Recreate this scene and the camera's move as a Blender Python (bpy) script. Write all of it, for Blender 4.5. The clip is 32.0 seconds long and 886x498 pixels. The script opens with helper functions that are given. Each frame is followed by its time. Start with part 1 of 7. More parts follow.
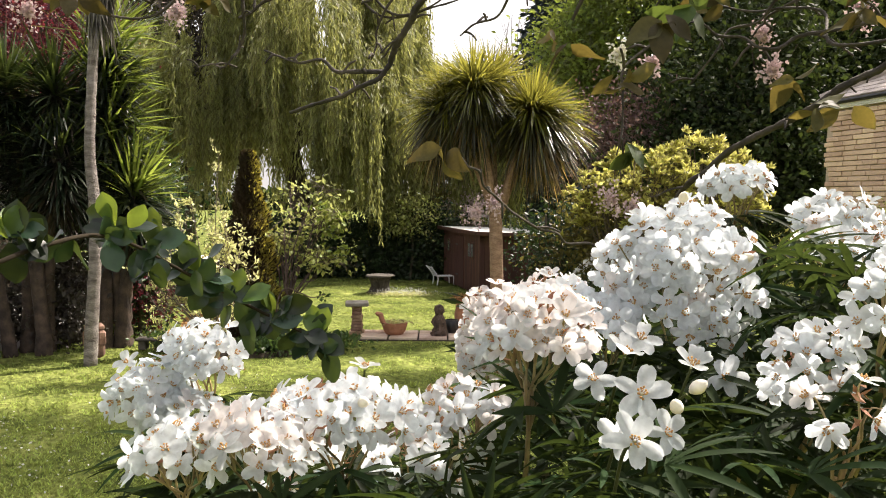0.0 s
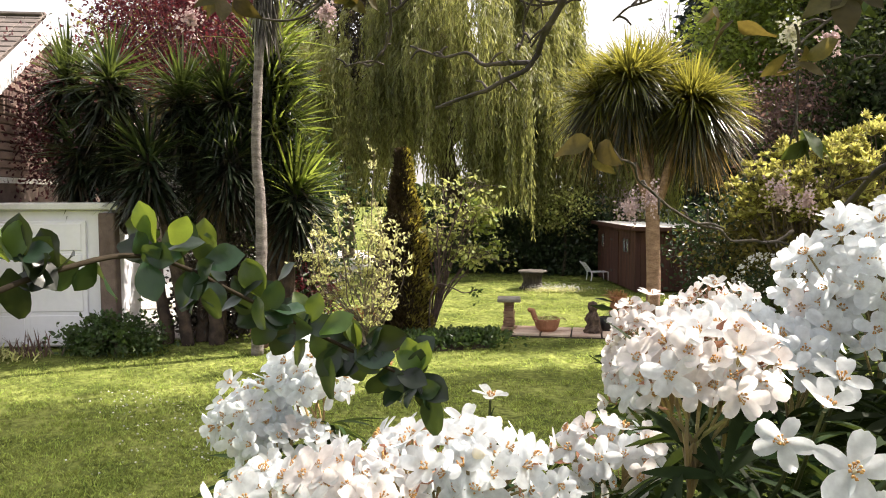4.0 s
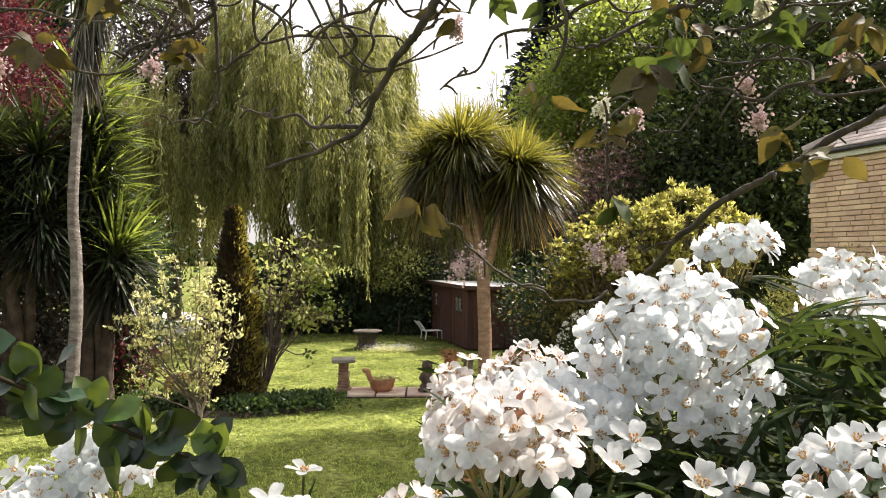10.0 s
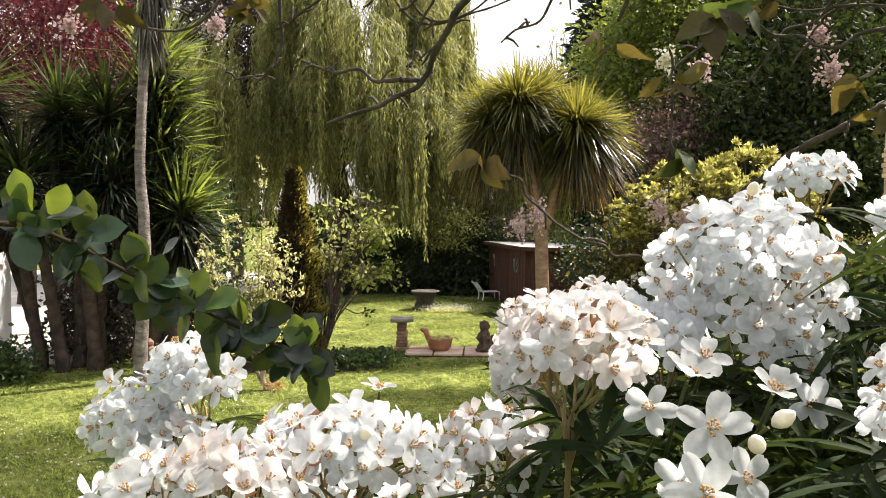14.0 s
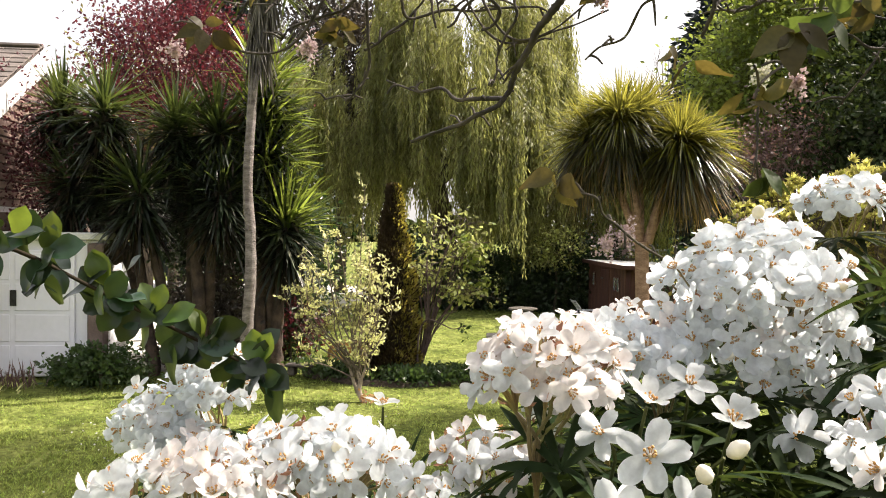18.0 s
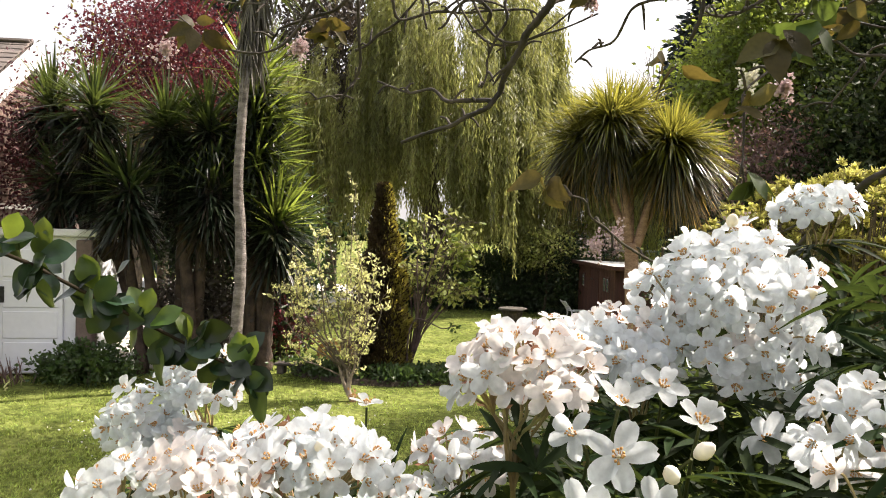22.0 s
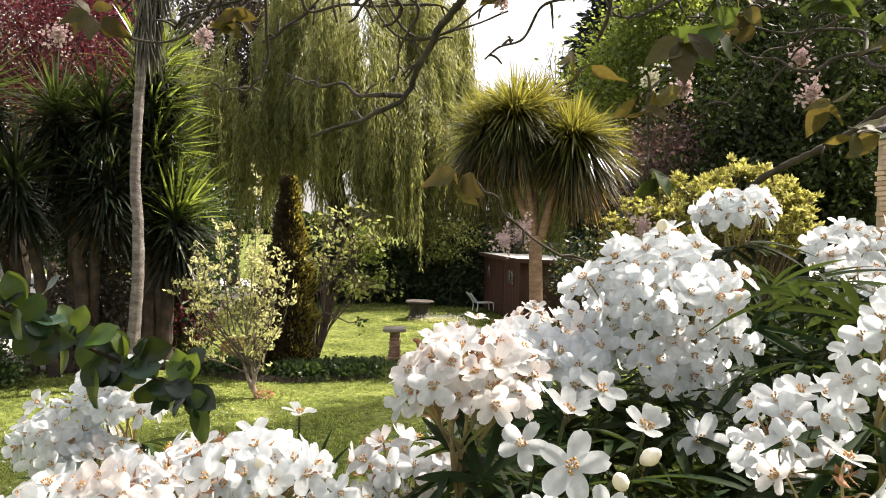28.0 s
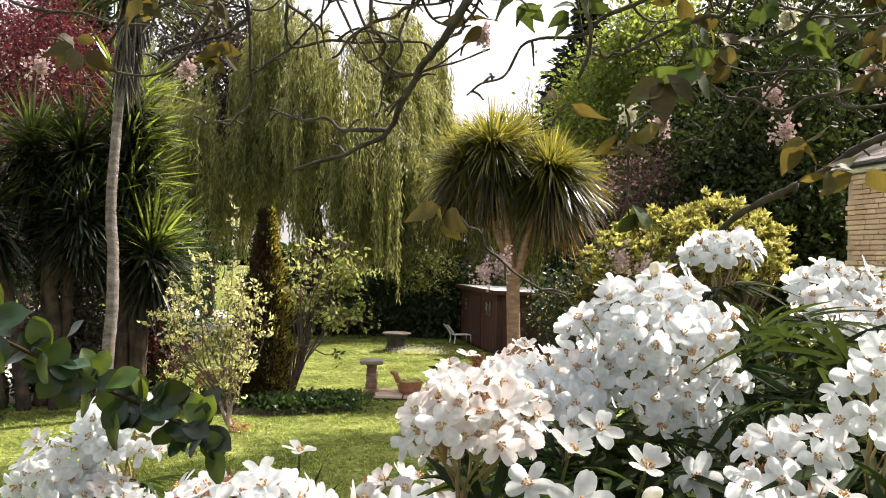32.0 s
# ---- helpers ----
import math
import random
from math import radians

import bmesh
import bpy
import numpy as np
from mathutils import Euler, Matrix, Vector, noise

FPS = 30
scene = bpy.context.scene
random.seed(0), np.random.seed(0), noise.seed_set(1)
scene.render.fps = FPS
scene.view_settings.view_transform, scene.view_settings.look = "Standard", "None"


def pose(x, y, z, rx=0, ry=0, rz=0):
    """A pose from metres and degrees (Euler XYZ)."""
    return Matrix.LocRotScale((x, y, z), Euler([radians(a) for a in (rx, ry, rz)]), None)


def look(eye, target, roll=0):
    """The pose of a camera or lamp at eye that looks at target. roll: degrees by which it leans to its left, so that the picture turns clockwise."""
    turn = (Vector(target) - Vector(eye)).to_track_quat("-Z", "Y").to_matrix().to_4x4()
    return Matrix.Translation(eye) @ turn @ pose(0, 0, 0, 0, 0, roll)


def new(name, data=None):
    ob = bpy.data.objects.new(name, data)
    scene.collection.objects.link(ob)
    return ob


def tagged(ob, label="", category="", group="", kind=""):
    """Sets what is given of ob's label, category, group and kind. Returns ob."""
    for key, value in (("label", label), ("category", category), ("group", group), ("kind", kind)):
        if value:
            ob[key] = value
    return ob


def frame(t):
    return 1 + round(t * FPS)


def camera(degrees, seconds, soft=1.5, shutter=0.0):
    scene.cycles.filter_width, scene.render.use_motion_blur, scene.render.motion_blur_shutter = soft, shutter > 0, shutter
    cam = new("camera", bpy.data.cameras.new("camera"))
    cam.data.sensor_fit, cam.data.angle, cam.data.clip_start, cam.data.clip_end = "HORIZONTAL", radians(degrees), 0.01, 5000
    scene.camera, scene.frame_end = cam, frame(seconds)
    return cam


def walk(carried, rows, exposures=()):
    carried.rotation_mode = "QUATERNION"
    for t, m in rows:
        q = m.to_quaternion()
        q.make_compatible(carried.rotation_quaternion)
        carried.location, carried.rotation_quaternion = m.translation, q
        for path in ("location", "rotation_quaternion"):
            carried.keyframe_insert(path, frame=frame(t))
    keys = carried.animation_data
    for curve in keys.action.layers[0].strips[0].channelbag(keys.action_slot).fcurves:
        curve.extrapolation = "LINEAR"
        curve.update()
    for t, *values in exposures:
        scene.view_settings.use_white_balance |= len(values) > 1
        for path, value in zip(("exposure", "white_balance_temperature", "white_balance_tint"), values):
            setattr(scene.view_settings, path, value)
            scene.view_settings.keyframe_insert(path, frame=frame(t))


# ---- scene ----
cam = camera(57.4, 32.0, soft=1.0)
METRES, EYE, TILT, LEAN, TURN = 0.55, 2.5, -3.6, -0.5, 0.0
ROWS = [
    (0.0, 0.0, 0.0, 0.0, 0.0, 0.0, -0.0),
    (0.5, -0.0041, 0.0068, 0.0092, 1.27, 0.56, -0.24),
    (1.0, -0.0028, 0.0135, 0.0177, 2.03, 0.86, 0.01),
    (1.5, -0.0497, 0.0844, 0.0233, 1.68, -0.01, 1.73),
    (2.0, -0.1302, 0.1483, 0.0094, -2.81, -0.95, 3.19),
    (2.5, -0.1178, 0.1694, 0.0088, -0.45, -1.14, 2.39),
    (3.0, -0.0429, 0.1673, 0.0146, 6.84, -1.12, 0.55),
    (3.5, 0.0084, 0.1579, 0.0168, 11.68, -0.48, -0.04),
    (5.5, 0.0203, 0.1913, 0.0122, 4.43, -0.16, 0.15),
    (6.0, 0.0173, 0.1867, 0.0099, 3.28, 0.13, -0.26),
    (6.5, 0.0196, 0.1845, 0.0099, 2.0, 0.23, -0.16),
    (7.0, 0.0151, 0.1734, 0.0042, 2.21, 0.63, -0.73),
    (7.5, 0.0186, 0.173, 0.0066, 1.03, 1.16, -0.77),
    (8.0, 0.0312, 0.1697, 0.0099, -1.1, 1.76, -0.09),
    (8.5, 0.04, 0.1699, 0.0108, -1.38, 2.01, 0.4),
    (9.0, 0.0456, 0.1713, 0.0144, -1.22, 2.38, 0.81),
    (9.5, 0.0437, 0.1685, 0.0165, -1.03, 2.6, 0.72),
    (10.0, 0.0391, 0.164, 0.0283, -0.81, 3.8, 0.61),
    (10.5, 0.0314, 0.161, 0.048, 0.25, 5.37, 0.96),
    (11.0, 0.0182, 0.1573, 0.0453, 1.73, 5.42, 0.16),
    (11.5, 0.005, 0.1645, 0.0474, 2.92, 4.57, -0.16),
    (12.0, -0.005, 0.1736, 0.0541, 3.03, 4.61, -0.12),
    (12.5, 0.0009, 0.1874, 0.0285, 1.38, 1.92, -0.28),
    (13.0, 0.0133, 0.1831, 0.0017, -1.71, -0.0, 1.05),
    (13.5, 0.0189, 0.1442, -0.0107, 1.7, 1.5, 0.78),
    (14.0, 0.0226, 0.1472, -0.0149, 3.23, 1.13, 0.23),
    (14.5, 0.0182, 0.1448, -0.0126, 5.32, 0.35, 0.7),
    (16.5, 0.0842, 0.1346, -0.0098, 9.22, 2.37, 0.04),
    (17.0, 0.1246, 0.138, -0.0131, 10.83, 2.38, -1.1),
    (17.5, 0.1371, 0.1435, -0.0125, 10.95, 2.16, -1.18),
    (18.0, 0.1354, 0.1425, -0.0111, 10.31, 2.26, -0.85),
    (18.5, 0.1275, 0.1371, -0.0072, 10.2, 2.59, -0.6),
    (19.0, 0.1308, 0.1303, -0.0049, 10.69, 2.97, -0.65),
    (19.5, 0.1345, 0.129, -0.0023, 10.87, 3.01, -1.0),
    (20.0, 0.1399, 0.1229, -0.0016, 10.34, 3.16, -1.08),
    (20.5, 0.1428, 0.1237, -0.003, 9.83, 2.82, -1.07),
    (21.0, 0.1434, 0.1266, -0.0041, 9.48, 2.87, -1.26),
    (21.5, 0.1458, 0.1248, -0.0043, 9.73, 2.4, -1.12),
    (22.0, 0.1476, 0.1221, -0.0057, 9.63, 2.23, -1.28),
    (22.5, 0.1492, 0.1189, -0.0068, 9.61, 1.61, -1.38),
    (23.0, 0.1511, 0.1231, -0.0085, 9.03, 1.27, -1.49),
    (23.5, 0.1556, 0.1261, -0.0075, 7.77, 1.74, -1.5),
    (24.0, 0.1576, 0.1292, -0.0025, 6.28, 2.15, -1.63),
    (24.5, 0.1502, 0.1306, 0.0064, 4.99, 2.58, -1.53),
    (25.0, 0.1231, 0.1301, 0.0164, 3.86, 2.86, -1.42),
    (25.5, 0.1008, 0.1255, 0.0269, 3.12, 2.99, -1.37),
    (26.0, 0.0945, 0.1288, 0.0237, 2.33, 3.26, -1.38),
    (26.5, 0.1017, 0.1266, 0.0143, 2.38, 2.11, -1.21),
    (28.5, 0.1134, 0.1267, 0.0082, 3.1, 1.74, -0.62),
    (29.0, 0.1156, 0.1236, 0.0078, 2.97, 1.61, -0.43),
    (29.5, 0.1208, 0.122, 0.0089, 2.82, 1.88, -0.56),
    (30.0, 0.1247, 0.1171, 0.0078, 2.41, 2.13, -0.56),
    (30.5, 0.1228, 0.1162, 0.0062, 2.37, 2.27, -0.63),
    (31.0, 0.1208, 0.1129, 0.007, 2.03, 2.78, -0.76),
    (31.5, 0.1079, 0.1099, 0.0084, 1.28, 2.85, -0.55),
    (32.0, 0.0875, 0.1008, 0.018, 1.35, 4.09, -0.85),
]
walk(cam, [(t, pose(0, 0, EYE, TILT, LEAN, TURN) @ pose(METRES * x, METRES * y, METRES * z, 90 + pitch, roll, yaw)) for t, x, y, z, yaw, pitch, roll in ROWS],
     [(t, 1.30 + d, 6720, 14) for t, d in ((0.0, 0.0), (3.0, 0.14), (6.0, 0.02), (9.0, 0.0), (10.0, 0.03), (11.0, 0.18), (12.0, 0.2), (13.0, 0.02), (18.0, 0.07), (20.0, 0.08), (24.0, -0.04), (26.0, 0.0), (32.0, 0.0))])

# ---------------- light ----------------
SUN_AZ, SUN_EL = radians(57.0), radians(51.0)
SUN_DIR = Vector((math.sin(SUN_AZ) * math.cos(SUN_EL), math.cos(SUN_AZ) * math.cos(SUN_EL), math.sin(SUN_EL)))
world = bpy.data.worlds.new("world")
scene.world = world
world.use_nodes = True
wn = world.node_tree
wn.nodes.clear()
w_out = wn.nodes.new("ShaderNodeOutputWorld")
w_bg = wn.nodes.new("ShaderNodeBackground")
w_sky = wn.nodes.new("ShaderNodeTexSky")
w_sky.sky_type, w_sky.sun_disc = "NISHITA", False
w_sky.sun_elevation, w_sky.sun_rotation = SUN_EL, SUN_AZ
w_sky.air_density, w_sky.dust_density, w_sky.ozone_density = 1.0, 8.0, 1.0
w_bg.inputs["Strength"].default_value = 0.05
wn.links.new(w_sky.outputs[0], w_bg.inputs["Color"])
w_haze = wn.nodes.new("ShaderNodeBackground")
w_haze.inputs["Color"].default_value, w_haze.inputs["Strength"].default_value = (1.0, 0.99, 0.97, 1), 0.34
w_add = wn.nodes.new("ShaderNodeAddShader")
wn.links.new(w_bg.outputs[0], w_add.inputs[0])
wn.links.new(w_haze.outputs[0], w_add.inputs[1])
wn.links.new(w_add.outputs[0], w_out.inputs["Surface"])
sun_data = bpy.data.lights.new("sun", "SUN")
sun_data.energy, sun_data.angle, sun_data.color = 4.3, radians(0.6), (1.0, 0.94, 0.84)
sun = new("sun", sun_data)
sun.matrix_world = look(SUN_DIR * 60, (0, 0, 0))


# ---------------- materials ----------------
def surface(name, dark, light, scale=3.0, fine=40.0, rough=0.7, bump=0.3, metal=0.0, island=0.0, each=0.0,
            glow=0.0, through_color=None, spec=0.5, stretch=(1, 1, 1), coat=0.0, dist=0.01, patch=None, grainy=0.7):
    """A two-scale procedural surface: broad patches from dark to light, fine grain in value and relief."""
    m = bpy.data.materials.new(name)
    m.use_nodes = True
    nt = m.node_tree
    n, link = nt.nodes, nt.links.new
    b = n["Principled BSDF"]
    geo = n.new("ShaderNodeNewGeometry")
    mp = n.new("ShaderNodeMapping")
    mp.inputs["Scale"].default_value = stretch
    link(geo.outputs["Position"], mp.inputs["Vector"])
    broad, grain = n.new("ShaderNodeTexNoise"), n.new("ShaderNodeTexNoise")
    broad.inputs["Scale"].default_value, broad.inputs["Detail"].default_value = scale, 3
    grain.inputs["Scale"].default_value, grain.inputs["Detail"].default_value = fine, 4
    link(mp.outputs[0], broad.inputs["Vector"])
    link(mp.outputs[0], grain.inputs["Vector"])
    ramp = n.new("ShaderNodeValToRGB")
    ramp.color_ramp.elements[0].color, ramp.color_ramp.elements[0].position = (*dark, 1), 0.32
    ramp.color_ramp.elements[1].color, ramp.color_ramp.elements[1].position = (*light, 1), 0.68
    if patch:
        e = ramp.color_ramp.elements.new(0.82)
        e.color = (*patch, 1)
    link(broad.outputs["Fac"], ramp.inputs["Fac"])
    val = n.new("ShaderNodeMath")
    val.operation, val.inputs[1].default_value, val.inputs[2].default_value = "MULTIPLY_ADD", grainy, 1 - grainy / 2
    link(grain.outputs["Fac"], val.inputs[0])
    hsv = n.new("ShaderNodeHueSaturation")
    link(ramp.outputs["Color"], hsv.inputs["Color"])
    value = val.outputs[0]
    for amount, source in ((island, geo.outputs["Random Per Island"]), (each, None)):
        if not amount:
            continue
        if source is None:
            source = n.new("ShaderNodeObjectInfo").outputs["Random"]
        k = n.new("ShaderNodeMath")
        k.operation, k.inputs[1].default_value, k.inputs[2].default_value = "MULTIPLY_ADD", amount, 1 - amount / 2
        link(source, k.inputs[0])
        k2 = n.new("ShaderNodeMath")
        k2.operation = "MULTIPLY"
        link(value, k2.inputs[0])
        link(k.outputs[0], k2.inputs[1])
        value = k2.outputs[0]
        h = n.new("ShaderNodeMath")
        h.operation, h.inputs[1].default_value, h.inputs[2].default_value = "MULTIPLY_ADD", amount * 0.06, 0.5 - amount * 0.03
        link(source, h.inputs[0])
        link(h.outputs[0], hsv.inputs["Hue"])
    link(value, hsv.inputs["Value"])
    link(hsv.outputs["Color"], b.inputs["Base Color"])
    b.inputs["Roughness"].default_value, b.inputs["Metallic"].default_value = rough, metal
    b.inputs["Specular IOR Level"].default_value = spec
    b.inputs["Coat Weight"].default_value = coat
    if bump:
        bp = n.new("ShaderNodeBump")
        bp.inputs["Strength"].default_value, bp.inputs["Distance"].default_value = bump, dist
        link(grain.outputs["Fac"], bp.inputs["Height"])
        link(bp.outputs[0], b.inputs["Normal"])
    if through_color:
        tr, mx = n.new("ShaderNodeBsdfTranslucent"), n.new("ShaderNodeMixShader")
        tint = n.new("ShaderNodeMix")
        tint.data_type, tint.blend_type = "RGBA", "MULTIPLY"
        tint.inputs[0].default_value = 1.0
        tint.inputs[6].default_value = (*through_color, 1)
        bright = n.new("ShaderNodeMath")
        bright.operation, bright.inputs[1].default_value = "MULTIPLY", 1.0
        link(value, bright.inputs[0])
        link(bright.outputs[0], tint.inputs[7])
        link(tint.outputs[2], tr.inputs["Color"])
        mx.inputs[0].default_value = glow
        link(b.outputs[0], mx.inputs[1])
        link(tr.outputs[0], mx.inputs[2])
        link(mx.outputs[0], n["Material Output"].inputs["Surface"])
    return m


M = {}
M["lawn"] = surface("lawn", (0.075, 0.098, 0.022), (0.19, 0.215, 0.06), 1.3, 13, 1.0, 1.0, dist=0.05, patch=(0.34, 0.32, 0.12), spec=0.05, grainy=2.6)
M["blade"] = surface("grass_blade", (0.10, 0.145, 0.032), (0.25, 0.295, 0.085), 1.6, 13, 0.8, 0, grainy=1.9, island=1.1, glow=0.5, through_color=(0.48, 0.55, 0.155), patch=(0.41, 0.40, 0.17), spec=0.15)
M["petal"] = surface("petal_white", (0.615, 0.65, 0.675), (0.70, 0.735, 0.755), 60, 260, 0.6, 0.2, each=0.06, glow=0.72, through_color=(0.825, 0.865, 0.885), dist=0.001, spec=0.3)
M["petal_pink"] = surface("petal_blush", (0.66, 0.635, 0.625), (0.74, 0.73, 0.725), 60, 260, 0.55, 0.25, each=0.12, glow=0.58, through_color=(0.83, 0.785, 0.76), dist=0.001)
M["anther"] = surface("anther", (0.36, 0.17, 0.05), (0.55, 0.33, 0.11), 300, 600, 0.7, 0.2, dist=0.001)
M["bud"] = surface("bud_cream", (0.80, 0.76, 0.66), (0.88, 0.86, 0.80), 80, 200, 0.5, 0.1, each=0.1, glow=0.25, through_color=(0.8, 0.72, 0.5), dist=0.001)
M["stalk"] = surface("flower_stalk", (0.14, 0.125, 0.045), (0.32, 0.22, 0.10), 30, 200, 0.6, 0.3, island=0.6, dist=0.001, patch=(0.38, 0.18, 0.10))
M["green_stalk"] = surface("green_stalk", (0.03, 0.04, 0.014), (0.07, 0.075, 0.025), 30, 200, 0.7, 0.3, island=0.4, dist=0.001, spec=0.2)
M["calyx"] = surface("calyx_brown", (0.22, 0.09, 0.04), (0.42, 0.20, 0.12), 50, 250, 0.7, 0.3, island=0.4, dist=0.001)
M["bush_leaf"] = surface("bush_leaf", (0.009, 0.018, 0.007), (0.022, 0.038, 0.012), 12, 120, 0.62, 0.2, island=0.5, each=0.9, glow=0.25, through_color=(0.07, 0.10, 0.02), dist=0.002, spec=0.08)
M["bush_stem"] = surface("bush_stem", (0.05, 0.045, 0.025), (0.11, 0.09, 0.05), 20, 150, 0.8, 0.5, dist=0.002)
M["shiny_leaf"] = surface("shiny_leaf", (0.007, 0.018, 0.009), (0.017, 0.036, 0.014), 25, 220, 0.30, 0.15, each=1.2, glow=0.14, through_color=(0.08, 0.115, 0.018), spec=0.4, dist=0.001)
M["shiny_leaf_young"] = surface("shiny_leaf_young", (0.035, 0.07, 0.013), (0.065, 0.11, 0.02), 25, 220, 0.35, 0.15, each=0.7, glow=0.32, through_color=(0.20, 0.25, 0.03), dist=0.001)
M["spray_twig"] = surface("spray_twig", (0.018, 0.014, 0.010), (0.038, 0.030, 0.020), 40, 200, 0.95, 0.4, dist=0.001, spec=0.1)
M["bark_cherry"] = surface("bark_cherry", (0.018, 0.014, 0.011), (0.078, 0.062, 0.048), 14, 90, 0.85, 0.9, dist=0.006, patch=(0.12, 0.12, 0.08))
M["cherry_leaf"] = surface("cherry_leaf", (0.045, 0.048, 0.014), (0.085, 0.070, 0.020), 9, 120, 0.55, 0.2, each=0.9, glow=0.42, through_color=(0.135, 0.10, 0.022), dist=0.002, patch=(0.17, 0.07, 0.02), spec=0.25)
M["cherry_leaf_green"] = surface("cherry_leaf_green", (0.022, 0.042, 0.012), (0.045, 0.065, 0.018), 9, 120, 0.55, 0.2, each=0.8, glow=0.32, through_color=(0.11, 0.15, 0.025), dist=0.002, spec=0.3)
M["blossom"] = surface("blossom_pink", (0.48, 0.36, 0.36), (0.66, 0.55, 0.55), 30, 100, 0.6, 0.1, island=0.3, glow=0.35, through_color=(0.5, 0.34, 0.35), dist=0.002)
M["blossom_pale"] = surface("blossom_pale", (0.62, 0.60, 0.50), (0.80, 0.78, 0.68), 30, 100, 0.6, 0.1, island=0.3, glow=0.35, through_color=(0.8, 0.75, 0.6), dist=0.002)
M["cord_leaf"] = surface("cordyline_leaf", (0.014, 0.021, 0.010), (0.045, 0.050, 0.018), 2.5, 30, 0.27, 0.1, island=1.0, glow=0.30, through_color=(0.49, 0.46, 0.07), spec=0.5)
# older palm leaves; the head's inner shade is mixed into their dark colour
M["cord_old_shaded"] = surface("cordyline_old_leaf_shaded", (0.010, 0.013, 0.008), (0.032, 0.034, 0.015), 2.5, 30, 0.33, 0.1, island=1.0, glow=0.14, through_color=(0.28, 0.21, 0.04), spec=0.3)
M["grey_dry"] = surface("grey_dead_leaf", (0.045, 0.040, 0.035), (0.19, 0.175, 0.155), 4, 40, 0.7, 0.2, island=1.1, glow=0.15, through_color=(0.16, 0.13, 0.09))
# dry pale leaf, with backlight and sheen painted in as extra white
M["cord_pale"] = surface("bleached_backlit_leaf", (0.42, 0.40, 0.30), (0.66, 0.64, 0.50), 4, 40, 0.6, 0.2, island=0.5, glow=0.3, through_color=(0.5, 0.48, 0.3))
# lower yucca leaves: shade under the heads is put into this dark colour
M["yucca_shaded"] = surface("yucca_lower_leaf_shaded", (0.006, 0.011, 0.006), (0.018, 0.026, 0.012), 2.5, 30, 0.4, 0.1, island=0.9, glow=0.08, through_color=(0.08, 0.10, 0.02), spec=0.4)
M["vari_green"] = surface("leaf_yellow_green", (0.10, 0.135, 0.03), (0.40, 0.40, 0.14), 7.0, 30, 0.45, 0, island=1.2, glow=0.40, through_color=(0.50, 0.52, 0.16))
M["twig_pale"] = surface("twig_weathered", (0.16, 0.12, 0.09), (0.36, 0.30, 0.23), 10, 60, 0.9, 0.6, dist=0.006)
M["twig_plum"] = surface("twig_plum", (0.05, 0.032, 0.028), (0.14, 0.095, 0.085), 10, 60, 0.8, 0.4, dist=0.004)
M["pillar_brick"] = surface("pillar_brick", (0.20, 0.115, 0.075), (0.38, 0.245, 0.17), 9, 60, 0.92, 0.6, each=0.5, dist=0.006)
M["statue_brown"] = surface("ornament_brown", (0.035, 0.022, 0.016), (0.12, 0.08, 0.06), 14, 60, 0.9, 0.8, dist=0.01, patch=(0.24, 0.19, 0.15))
M["cord_dry"] = surface("cordyline_dry_leaf", (0.08, 0.06, 0.034), (0.23, 0.165, 0.09), 4, 40, 0.7, 0.2, island=0.9, glow=0.36, through_color=(0.50, 0.33, 0.10))
M["cord_bark"] = surface("cordyline_bark", (0.24, 0.145, 0.095), (0.42, 0.275, 0.185), 5, 30, 0.9, 1.0, stretch=(1, 1, 2.5), dist=0.03, grainy=1.2)
M["tall_bark"] = surface("tall_cordyline_bark", (0.11, 0.09, 0.08), (0.29, 0.255, 0.235), 5, 30, 0.9, 1.0, stretch=(1, 1, 2.5), dist=0.03, grainy=1.2)
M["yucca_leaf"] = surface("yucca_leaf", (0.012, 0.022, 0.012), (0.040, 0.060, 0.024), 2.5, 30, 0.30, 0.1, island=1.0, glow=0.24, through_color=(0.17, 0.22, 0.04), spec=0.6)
M["yucca_bark"] = surface("yucca_bark", (0.030, 0.021, 0.016), (0.10, 0.068, 0.05), 6, 50, 0.95, 1.0, dist=0.02)
# dead leaves, browned darker to carry the shade between the heads
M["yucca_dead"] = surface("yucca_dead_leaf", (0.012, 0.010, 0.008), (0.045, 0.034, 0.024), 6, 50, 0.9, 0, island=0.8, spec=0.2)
# yucca leaf with sunlight painted into a brighter green
M["yucca_lit"] = surface("yucca_leaf_sunlit", (0.028, 0.054, 0.014), (0.075, 0.11, 0.028), 2.5, 30, 0.32, 0.1, island=0.9, glow=0.40, through_color=(0.29, 0.36, 0.055), spec=0.5)
M["willow_leaf"] = surface("willow_leaf", (0.048, 0.062, 0.018), (0.25, 0.255, 0.082), 1.0, 6, 0.5, 0, island=0.8, glow=0.43, through_color=(0.42, 0.425, 0.13), stretch=(2.6, 2.6, 0.4))
M["willow_bark"] = surface("willow_bark", (0.04, 0.032, 0.022), (0.11, 0.09, 0.06), 3, 30, 0.95, 1.0, dist=0.03)
# bright and dark leaf colours, for trees shown sunlit and shaded
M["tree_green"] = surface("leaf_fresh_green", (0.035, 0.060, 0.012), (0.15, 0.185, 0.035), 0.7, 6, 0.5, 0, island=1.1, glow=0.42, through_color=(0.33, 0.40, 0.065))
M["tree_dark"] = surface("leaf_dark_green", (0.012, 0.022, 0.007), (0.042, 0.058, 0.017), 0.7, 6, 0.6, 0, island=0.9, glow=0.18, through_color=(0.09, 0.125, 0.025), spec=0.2)
